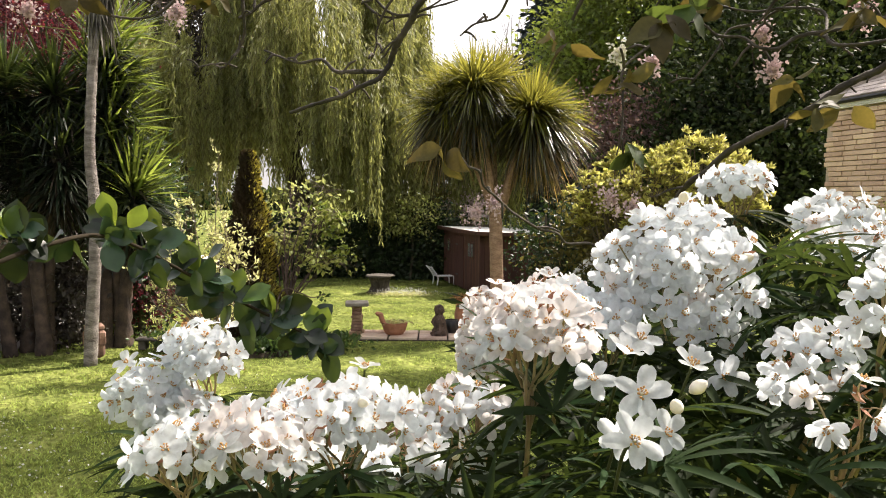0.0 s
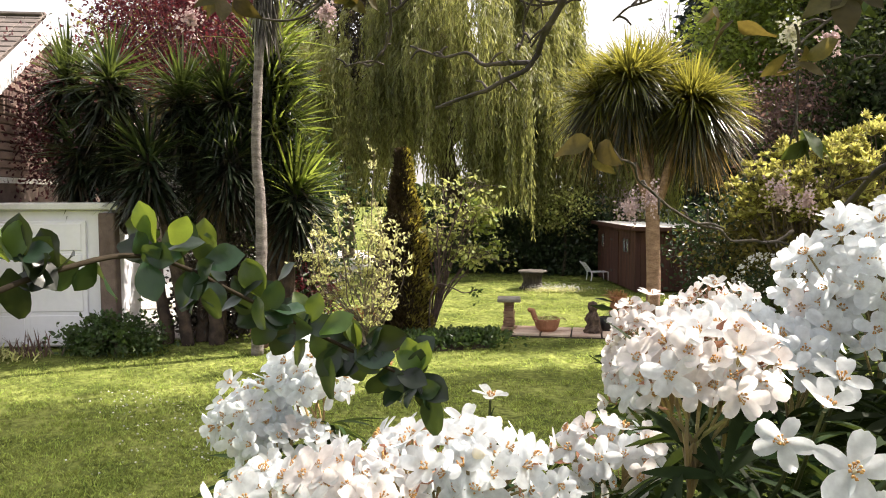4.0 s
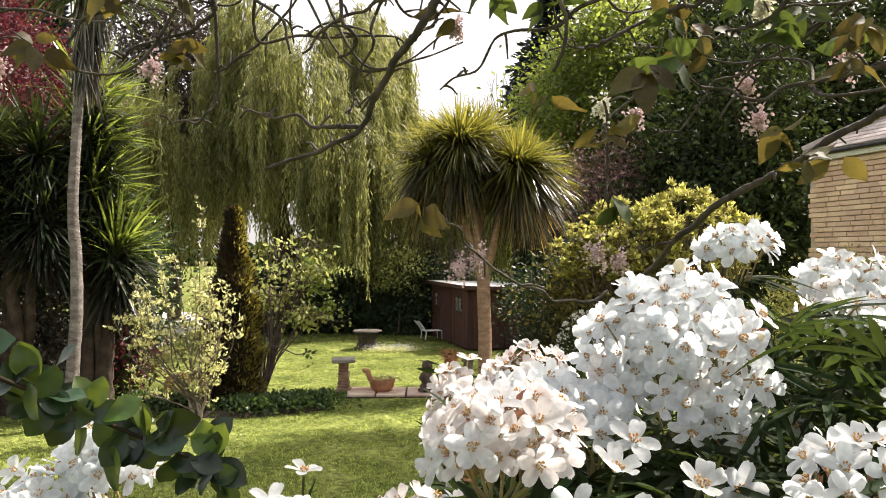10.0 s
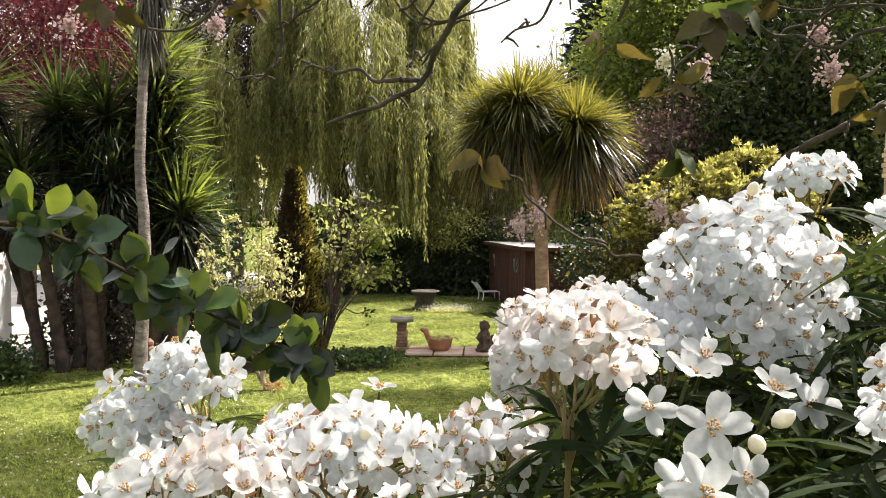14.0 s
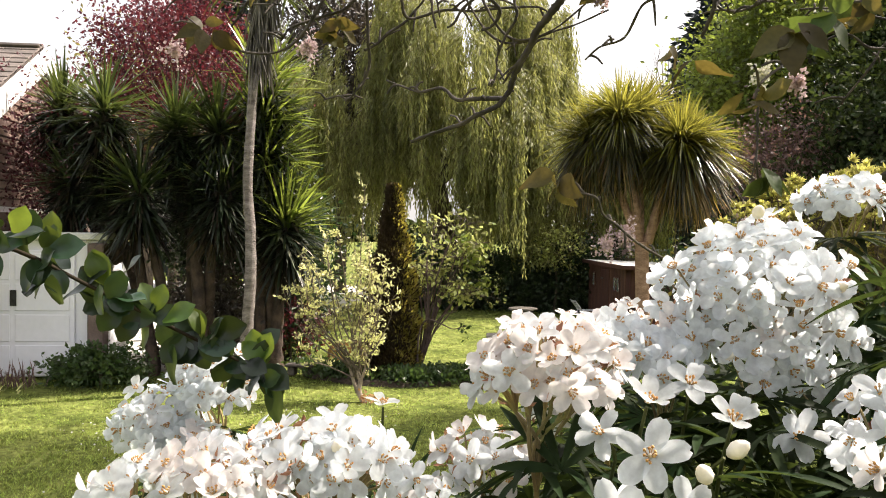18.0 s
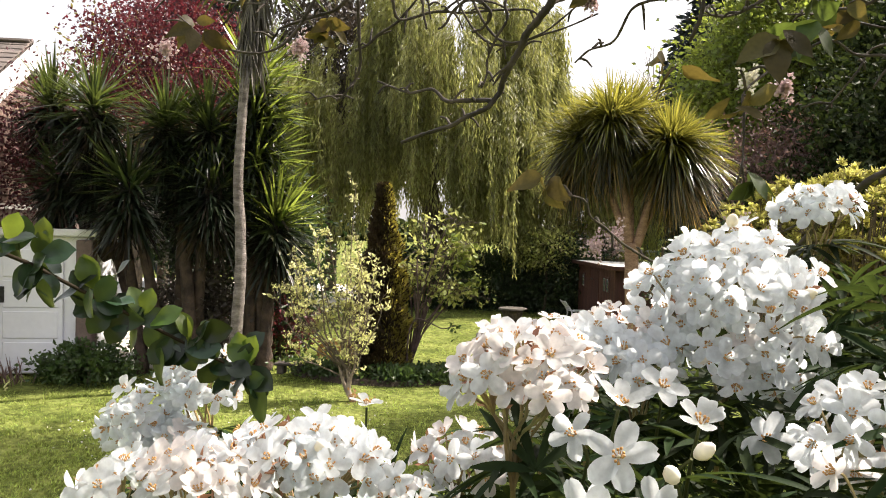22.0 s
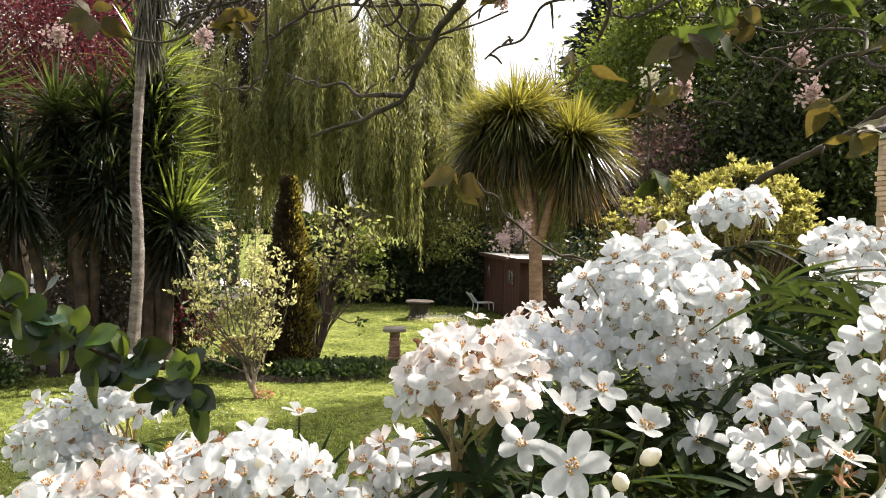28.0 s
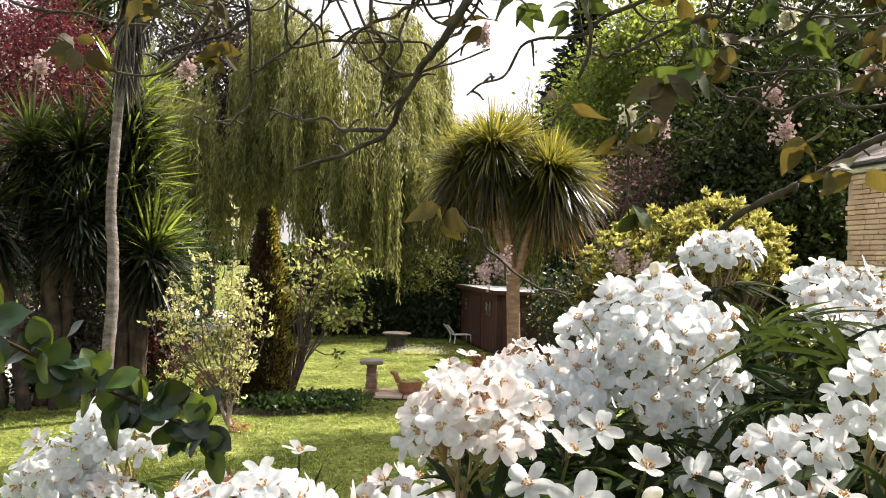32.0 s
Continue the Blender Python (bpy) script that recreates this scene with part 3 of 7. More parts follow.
def house_right():
    """Buff brick house wall that runs away from the viewer, with a hipped tile roof."""
    root = thing("brick_house", "buff brick house with brown hipped tile roof", "house", (6.09, 13.0, 0), turn=10.7)
    # local -y runs along the wall towards the viewer, local +x into the house
    L, H = 9.0, 3.97
    body = Soup()
    add_block(body, (7.0, L, H), 0.01, (3.53, -L / 2, H / 2))
    part("wall", body, M["mortar"], root)
    # brick courses; the far end is what shows
    mesh_len = [0.215, 0.44, 0.30]
    datas = []
    for bl in mesh_len:
        datas.append(box_soup((0.05, bl, 0.066), 0.006).mesh("brick", M["brick"]))
    rest = Soup()
    count = 0
    r2 = np.random.default_rng(3)
    for row in range(int(H / 0.078)):
        z = 0.04 + row * 0.078
        y = -r2.uniform(0, 0.2)
        while y > -L + 0.5:
            i = int(r2.integers(0, 3))
            bl = mesh_len[i]
            out = r2.uniform(-0.006, 0.006)
            if y > -2.6 and z > 2.35 and count < 300:
                ob = part("brick", None, None, root, data=datas[i])
                ob.location = (out, y - bl / 2, z)
                count += 1
            else:
                add_block(rest, (0.05, bl, 0.066), 0.006, (out, y - bl / 2, z))
            y -= bl + 0.011
    ob = part("brickwork", rest, M["brick"], root)
    ob["kind"] = "stuff"
    # far end wall bricks stay plain; eaves board, gutter, roof
    part("fascia", box_soup((0.03, L, 0.10), 0.005, (-0.06, -L / 2 - 0.02, H + 0.03)), M["white_paint"], root, "white painted fascia board")
    part("soffit", box_soup((0.06, L, 0.02), 0.003, (-0.03, -L / 2 - 0.02, H - 0.03)), M["white_paint"], root)
    g = Soup()
    tube(g, [(-0.11, -0.03, H + 0.06), (-0.11, -L, H + 0.06)], 0.035, 0.035, 8, 2)
    part("gutter", g, M["dark_metal"], root, "dark round gutter")
    part("end_fascia", box_soup((7.2, 0.03, 0.10), 0.005, (3.6, 0.02, H + 0.03)), M["white_paint"], root, "white painted fascia board")
    pitch = radians(29)
    roof = Soup()
    ridge = 3.58
    zr = H + 0.1 + ridge * math.tan(pitch)
    v = [(-0.08, 0.04, H + 0.09), (-0.08, -L - 0.4, H + 0.09), (3.5, -L - 0.4, zr), (3.5, -3.5, zr), (7.4, 0.04, H + 0.09), (7.4, -L - 0.4, H + 0.09),
         (-0.08, 0.04, H + 0.05), (-0.08, -L - 0.4, H + 0.05), (7.4, 0.04, H + 0.05), (7.4, -L - 0.4, H + 0.05)]
    roof.add(v, np.array([[0, 1, 2, 3], [3, 2, 5, 4]]))
    roof.f.append(np.array([[0, 3, 4]]))
    roof.f.append(np.array([[6, 8, 9, 7], [0, 6, 7, 1], [4, 8, 6, 0]]))
    part("roof", roof, M["tile"], root)
    tiles = Soup()
    for i in range(26):
        s = i * 0.165
        x0, z0 = -0.08 + s * math.cos(pitch), H + 0.11 + s * math.sin(pitch)
        top_y = 0.04 - s * math.cos(pitch) * 0.98
        y = top_y
        while y > -L:
            add_block(tiles, (0.2, 0.30, 0.022), 0.004, (x0 + 0.08, y - 0.155, z0 + 0.05), Euler((0, -pitch + 0.06, 0)).to_matrix())
            y -= 0.312
    ob = part("roof_tiles", tiles, M["tile"], root)
    ob["kind"] = "stuff"
    hip = Soup()
    tube(hip, [(-0.06, 0.04, H + 0.15), (1.6, -1.6, H + 0.15 + 1.78 * math.tan(pitch)), (3.5, -3.5, zr + 0.1)], 0.09, 0.09, 7, 3)
    part("hip_tiles", hip, M["tile"], root)


house_right()


def house_left():
    """House with a boarded gable, white bargeboards and a tiled roof; a low garage stands before it."""
    turn = 17.0
    root = thing("gabled_house", "house with brown boarded gable and white bargeboards", "house", (-10.46, 14.0, 0), turn=turn)
    # local +y runs along the gable wall (away), local -x into the house; ridge runs along local -x
    half, ze, zp = 3.7, 3.58, 5.62
    wall = Soup()
    v = [(0, -half, 0), (0, half, 0), (0, half, ze), (0, 0, zp), (0, -half, ze)]
    v += [(-7, y, z) for _, y, z in v]
    wall.add(v, np.array([[0, 1, 2, 3, 4]]))
    wall.f.append(np.array([[9, 8, 7, 6, 5]]))
    wall.f.append(np.array([[0, 4, 9, 5], [1, 6, 7, 2], [4, 3, 8, 9], [3, 2, 7, 8]]))
    part("wall", wall, M["pillar_brown"], root)
    z = 2.8
    while z < zp - 0.15:
        w = (zp - z) / (zp - ze) * half
        w = min(w, half) - 0.05
        if w > 0.1:
            part("cladding_board", box_soup((0.06, 2 * w, 0.124), 0.008, (0.03, 0, z + 0.07)), M["board"], root)
        z += 0.152
    part("gable_base_trim", box_soup((0.06, 2 * half, 0.1), 0.006, (0.02, 0, 2.75)), M["white_paint"], root, "white painted trim")
    slope = math.hypot(half, zp - ze)
    ang = math.atan2(zp - ze, half)
    for sgn in (-1, 1):
        r = Euler((-sgn * ang, 0, 0)).to_matrix()
        mid = (0.20, sgn * half / 2 * 1.04, (zp + ze) / 2 - 0.02)
        part("bargeboard", box_soup((0.06, slope + 0.45, 0.40), 0.006, mid, r), M["white_paint"], root, "white painted bargeboard")
        roof = Soup()
        add_block(roof, (7.4, slope + 0.6, 0.06), 0.01, (-3.55, sgn * (half / 2 * 1.04), (zp + ze) / 2 + 0.14), r)
        part("roof_slope", roof, M["tile_dark"], root)
        tiles = Soup()
        rows = 17
        for i in range(rows):
            s = (i + 0.4) / rows
            y0, z0 = sgn * (half * 1.05) * s, zp + 0.18 - (zp - ze) * 1.05 * s
            for j in range(16):
                add_block(tiles, (0.30, 0.36, 0.03), 0.008, (0.0 - 0.31 * j, y0, z0 + 0.11), Euler((-sgn * (ang - 0.07), 0, 0)).to_matrix())
        ob = part("roof_tiles", tiles, M["tile_dark"], root)
        ob["kind"] = "stuff"
    rd = Soup()
    tube(rd, [(0.12, 0, zp + 0.2), (-3, 0, zp + 0.21), (-7.3, 0, zp + 0.2)], 0.12, 0.12, 8, 4)
    part("ridge_tiles", rd, M["tile_dark"], root)


house_left()


def garage():
    root = thing("garage", "low garage with white panelled door", "garage", (-9.52, 11.54, 0), turn=15)
    part("wall", box_soup((3.6, 1.5, 2.25), 0.02, (0.0, 0.85, 1.125)), M["garage_paint"], root)
    part("flat_roof", box_soup((3.9, 1.8, 0.12), 0.02, (0.0, 0.83, 2.31)), M["felt"], root, "pale felt roof")
    door = part("garage_door", box_soup((2.9, 0.05, 2.05), 0.01, (-0.05, 0.07, 1.05)), M["garage_paint"], root, "white panelled garage door")
    for i in range(3):
        for j in range(4):
            part("panel", box_soup((0.86, 0.02, 0.44), 0.012, (-0.98 + 0.94 * i, 0.038, 0.31 + 0.5 * j)), M["garage_paint"], door)
    part("plain_bar", box_soup((0.10, 0.015, 0.26), 0.003, (0.45, 0.02, 1.3)), M["dark_metal"], door, "small dark bar on the door")
    part("corner_post", box_soup((0.26, 0.26, 2.2), 0.02, (1.78, 0.02, 1.1)), M["pillar_brown"], root, "brown brick corner post")


garage()

s = Soup()
s.add([(-30, 12.9, 0.0), (-6.9, 12.9, 0.0), (-7.6, 34, 0.0), (-34, 34, 0.0)], np.array([[0, 1, 2, 3]]))
s.add([(-30, 12.9, -0.12), (-6.9, 12.9, -0.12), (-7.6, 34, -0.12), (-34, 34, -0.12)], np.array([[3, 2, 1, 0]]))
s.f.append(np.array([[0, 4, 5, 1], [1, 5, 6, 2]]))
solid("driveway", s, M["concrete"], "pale sunlit concrete driveway behind the trunks", "driveway", "structure", at=(0, 0, 0.012))


# ---------------- shed and the far end of the lawn ----------------
def shed():
    yaw = math.degrees(math.atan2(-0.944, 3.93))
    root = thing("garden_shed", "dark red-brown wooden shed with pale felt roof", "shed", (0.952, 20.825, 0), turn=-yaw)
    # local +y runs along the door side (away), +x along the short side
    Ln, Wd, h1, h2 = 3.9, 2.3, 1.58, 1.50
    core = Soup()
    core.add([(0.02, 0.02, 0), (Wd, 0.02, 0), (Wd, Ln, 0), (0.02, Ln, 0), (0.02, 0.02, h1), (Wd, 0.02, h2), (Wd, Ln, h2), (0.02, Ln, h1)],
             np.array([[0, 3, 2, 1], [4, 5, 6, 7], [0, 1, 5, 4], [1, 2, 6, 5], [2, 3, 7, 6], [3, 0, 4, 7]]))
    part("wall", core, M["shed_wood"], root)
    for i in range(28):
        y = 0.07 + i * 0.1393
        part("board", box_soup((0.02, 0.132, h1 - 0.02), 0.004, (0.008, y, h1 / 2)), M["shed_wood"], root)
    for i in range(16):
        x = 0.07 + i * 0.143
        part("board", box_soup((0.135, 0.02, h2 - 0.01), 0.004, (x, 0.008, h2 / 2)), M["shed_wood"], root)
    door = part("door", box_soup((0.03, 0.85, 1.42), 0.006, (-0.015, 1.95, 0.74)), M["shed_wood"], root, "red-brown boarded door")
    part("hinge", box_soup((0.012, 0.3, 0.04), 0.003, (-0.034, 2.2, 1.2)), M["dark_metal"], door)
    part("hinge", box_soup((0.012, 0.3, 0.04), 0.003, (-0.034, 2.2, 0.35)), M["dark_metal"], door)
    for y in (0.62, 0.92, 3.2):
        w = part("window", box_soup((0.03, 0.26, 0.42), 0.005, (-0.012, y, 1.12)), M["shed_wood"], root)
        part("pane", box_soup((0.008, 0.19, 0.34), 0.002, (-0.031, y, 1.12)), M["glass"], w)
    roof = Soup()
    add_block(roof, (Wd + 0.3, Ln + 0.35, 0.05), 0.008, (Wd / 2, Ln / 2, (h1 + h2) / 2 + 0.05), Euler((0, math.atan2(h1 - h2, Wd), 0)).to_matrix())
    part("roof", roof, M["felt"], root, "pale grey felt roof")
    part("fascia", box_soup((0.03, Ln + 0.35, 0.1), 0.004, (-0.16, Ln / 2, h1 + 0.03)), M["shed_wood"], root)
    part("fascia", box_soup((Wd + 0.3, 0.03, 0.1), 0.004, (Wd / 2, -0.19, (h1 + h2) / 2 + 0.02), Euler((0, math.atan2(h1 - h2, Wd), 0)).to_matrix()), M["shed_wood"], root)


shed()


def garden_chair():
    root = thing("garden_chair", "white plastic garden lounger beside the shed", "chair", (0.12, 23.3, 0), turn=20)
    fr = Soup()
    tube(fr, [(-0.35, 0, 0.0), (-0.33, 0, 0.34), (-0.6, 0, 0.75)], 0.022, 0.022, 6, 3)
    part("back_frame", fr, M["plastic_white"], root)
    root.scale = (0.8, 0.8, 0.72)
    fr = Soup()
    tube(fr, [(-0.35, 0.5, 0.0), (-0.33, 0.5, 0.34), (-0.6, 0.5, 0.75)], 0.022, 0.022, 6, 3)
    part("back_frame", fr, M["plastic_white"], root)
    for y in (0.0, 0.5):
        lg = Soup()
        tube(lg, [(0.3, y, 0), (0.28, y, 0.35)], 0.022, 0.022, 6, 3)
        part("leg", lg, M["plastic_white"], root)
    for i in range(6):
        part("seat_slat", box_soup((0.09, 0.56, 0.02), 0.006, (-0.3 + 0.115 * i, 0.25, 0.34)), M["plastic_white"], root)
    for i in range(4):
        part("back_slat", box_soup((0.02, 0.56, 0.08), 0.006, (-0.38 - 0.055 * i, 0.25, 0.42 + 0.09 * i), Euler((0, -0.55, 0)).to_matrix()), M["plastic_white"], root)


garden_chair()


def stump_table():
    root = thing("stump_table", "tree stump table with a worn stone slab top", "table", (-1.65, 21.3, 0))
    r = np.random.default_rng(5)
    part("stump", lathe([(0.34, -0.02), (0.27, 0.06), (0.23, 0.18), (0.25, 0.30), (0.31, 0.42)], 18, wobble=0.10, rng=r), M["stump"], root, "dark furrowed bark stump", smooth=True)
    part("slab_top", lathe([(0.36, 0.42), (0.385, 0.43), (0.385, 0.455), (0.36, 0.465)], 16, wobble=0.04, rng=r), M["stone_dark"], root, "worn grey stone slab")


stump_table()


def bird_bath():
    root = thing("bird_bath", "brick pillar bird bath with a flat stone slab top", "bird bath", (-1.56, 14.75, 0))
    r = np.random.default_rng(6)
    part("plinth", box_soup((0.27, 0.27, 0.07), 0.012, (0, 0, 0.03)), M["pillar_brick"], root)
    for i in range(8):
        a = r.uniform(-5, 5)
        w = 0.20 - 0.004 * i
        part("course", box_soup((w + r.uniform(-0.01, 0.01), w, 0.052), 0.008, (r.uniform(-0.006, 0.006), 0, 0.094 + i * 0.057), Euler((0, 0, radians(a))).to_matrix()), M["pillar_brick"], root)
    part("slab_top", box_soup((0.42, 0.40, 0.07), 0.014, (0, 0, 0.558), Euler((0, 0, radians(6))).to_matrix()), M["stone"], root, "worn brown stone slab")


bird_bath()


def paving():
    r = np.random.default_rng(8)
    base = Soup()
    add_block(base, (2.7, 0.86, 0.05), 0.01, (-0.15, 14.62, -0.035))
    ob = solid("paving", base, M["soil"], "row of pinkish paving slabs on the lawn", "paving", "structure")
    for i in range(5):
        for j in range(2):
            p = box_soup((0.50 + r.uniform(-0.01, 0.01), 0.40, 0.05), 0.008, (-1.22 + 0.53 * i, 14.42 + 0.42 * j, 0.0 + r.uniform(-0.004, 0.006)), Euler((0, 0, radians(r.uniform(-1.5, 1.5)))).to_matrix())
            part("slab", p, M["slab_pink"], ob)


paving()


def tuft(name, label, category, at, n, height, spread, width, material, seed, parent=None, lean=0.6, droop=0.5, group=""):
    r = np.random.default_rng(seed)
    s = Soup()
    d = np.stack([r.normal(0, lean, n), r.normal(0, lean, n), np.ones(n)], 1)
    b = np.stack([r.normal(0, spread, n), r.normal(0, spread, n), np.zeros(n)], 1)
    straps(s, b, d, height * r.uniform(0.5, 1.1, n), width, droop, r, 3)
    if parent:
        return part(name, s, material, parent, label)
    return solid(name, s, material, label, category, kind="stuff", group=group, at=at)


def pot_group():
    r = np.random.default_rng(9)
    pot = thing("terracotta_urn", "tall terracotta urn holding a dry brown plant", "pot", (0.39, 15.0, 0.025))
    part("body", lathe([(0.09, 0), (0.10, 0.02), (0.15, 0.18), (0.16, 0.32), (0.13, 0.46), (0.11, 0.52), (0.14, 0.57), (0.14, 0.60), (0.12, 0.60), (0.10, 0.52)], 20), M["terracotta"], pot, smooth=True)
    s = Soup()
    n = 240
    d = ball(n, r, 0.1)
    straps(s, np.zeros((n, 3)) + [0, 0, 0.56] + r.normal(size=(n, 3)) * [0.06, 0.06, 0.02], d, r.uniform(0.18, 0.36, n), 0.022, 0.5, r, 3)
    part("dry_plant", s, M["dry_plant"], pot, "brown dried foliage")
    s = lathe([(0.20, 0.0), (0.21, 0.05), (0.17, 0.10), (0.15, 0.16), (0.17, 0.25), (0.14, 0.34), (0.09, 0.40), (0.11, 0.45), (0.12, 0.50), (0.09, 0.56), (0.02, 0.59)], 16, wobble=0.22, rng=r)
    solid("garden_statue", s, M["statue_brown"], "small weathered brown stone garden ornament on paving", "ornament", at=(-0.05, 14.55, 0.02)).scale = (0.75, 0.75, 0.95)
    pl = thing("animal_planter", "brown basket planter shaped like an animal", "planter", (-0.86, 14.6, 0.025))
    b = lathe([(0.15, 0), (0.20, 0.06), (0.23, 0.17), (0.24, 0.22), (0.21, 0.22), (0.19, 0.15)], 16)
    v, q, t = block((0.09, 0.09, 0.20), 0.03, (-0.23, 0, 0.27), Euler((0, -0.35, 0)).to_matrix())
    b.add(v, q)
    b.f.append(t + b.n - len(v))
    v, q, t = block((0.15, 0.08, 0.08), 0.03, (-0.28, 0, 0.36), Euler((0, 0.25, 0)).to_matrix())
    b.add(v, q)
    b.f.append(t + b.n - len(v))
    part("body", b, M["terracotta"], pl)
    tuft("plant", "pale green trailing plant", "", None, 130, 0.16, 0.09, 0.03, M["vari_leaf"], 11, parent=pl, lean=1.0).location = (0.02, 0, 0.2)
    p2 = thing("dark_pot", "dark glazed plant pot", "pot", (0.18, 14.8, 0.025))
    part("body", lathe([(0.09, 0), (0.12, 0.1), (0.13, 0.24), (0.10, 0.24), (0.09, 0.18)], 16), M["dark_metal"], p2, smooth=True)
    s = Soup()
    add_block(s, (0.16, 0.14, 0.5), 0.03, (0, 0, 0.25), Euler((0.03, 0.05, 0.2)).to_matrix())
    add_block(s, (0.24, 0.20, 0.06), 0.02, (0, 0, 0.51))
    solid("stone_post", s, M["stone_dark"], "short mossy stone post with a cap", "post", at=(0.70, 15.1, 0.0))
    s = Soup()
    n = 420
    leaves(s, r.normal(size=(n, 3)) * [0.2, 0.18, 0.1] + [0, 0, 0.18], ball(n, r, -0.2), 0.1, 0.05, r)
    solid("potted_shrub", s, M["olive_leaf"], "small round brownish shrub by the palm trunk", "shrub", at=(1.55, 15.6, 0.0))
    st = thing("metal_stake", "thin pale garden stake on the lawn", "stake", (2.25, 17.2, 0))
    s2 = Soup()
    tube(s2, [(0, 0, 0), (0.01, 0, 0.5)], 0.015, 0.012, 6, 2)
    part("rod", s2, M["plastic_white"], st)
    part("tip", lathe([(0.02, 0.5), (0.035, 0.53), (0.02, 0.57)], 8), M["plastic_white"], st)
    bench = thing("stone_bench", "low dark stone slab bench on block feet", "bench", (-4.72, 13.1, 0))
    part("slab", box_soup((0.5, 0.26, 0.05), 0.015, (0, 0, 0.165)), M["stone_dark"], bench)
    for x in (-0.15, 0.17):
        part("foot", box_soup((0.12, 0.2, 0.15), 0.015, (x, 0, 0.07)), M["stone_dark"], bench)
    s = Soup()
    add_block(s, (0.30, 0.18, 0.24), 0.05, (0, 0, 0.12))
    for x in (-0.09, 0.09):
        add_block(s, (0.17, 0.15, 0.30), 0.06, (x, 0, 0.30))
        add_block(s, (0.13, 0.12, 0.14), 0.05, (x, 0, 0.47))
    solid("stone_ornament", s, M["pillar_brick"], "small paired brown garden ornament by the trunks", "ornament", at=(-5.35, 12.35, 0))


pot_group()


def fence():
    root = thing("rail_fence", "weathered low wooden rail fence behind ivy", "fence", (-3.6, 26.4, 0))
    for i in range(6):
        part("post", box_soup((0.09, 0.09, 1.75), 0.01, (i * 0.95 - 0.4, 0, 0.87)), M["fence"], root)
    for z in (1.35, 1.62):
        part("rail", box_soup((6.2, 0.04, 0.07), 0.006, (2.0, -0.06, z)), M["fence"], root)
    for i in range(40):
        part("picket", box_soup((0.035, 0.02, 0.5), 0.004, (-0.6 + i * 0.15, -0.09, 1.5)), M["fence"], root)


fence()


def white_gate():
    root = thing("white_railing", "white painted low railing behind the shed", "railing", (1.3, 27.5, 0))
    for i in range(9):
        part("baluster", box_soup((0.05, 0.04, 1.9), 0.006, (-1.0 + i * 0.25, 0, 0.95)), M["plastic_white"], root)
    for z in (1.5, 1.9):
        part("rail", box_soup((2.4, 0.06, 0.07), 0.006, (0, 0, z)), M["plastic_white"], root)


white_gate()


# ---------------- trees and shrubs ----------------
def plant(name, label, category, at, seed):
    return thing(name, label, category, at), np.random.default_rng(seed)


def strap_head(s, centre, n, length, width, r, low=-0.35, droop=0.35, bias=None, crest=1.0):
    """A rosette of sword leaves; crest shortens the ones that stand upright."""
    d = ball(n, r, low)
    if bias is not None:
        d = unit(d + bias)
    up = np.clip(d[:, 2], -0.5, 1)
    b = np.asarray(centre) + d * 0.06 + np.stack([np.zeros(n), np.zeros(n), r.uniform(-0.22, 0.1, n)], 1)
    L = length * r.uniform(0.7, 1.1, n) * (1 + (crest - 1) * np.clip(up, 0, 1))
    straps(s, b, d, L, width * r.uniform(0.7, 1.1, n), np.clip(droop * (1.25 - up) * r.uniform(0.6, 1.4, n), 0.02, 1.2), r, 6)


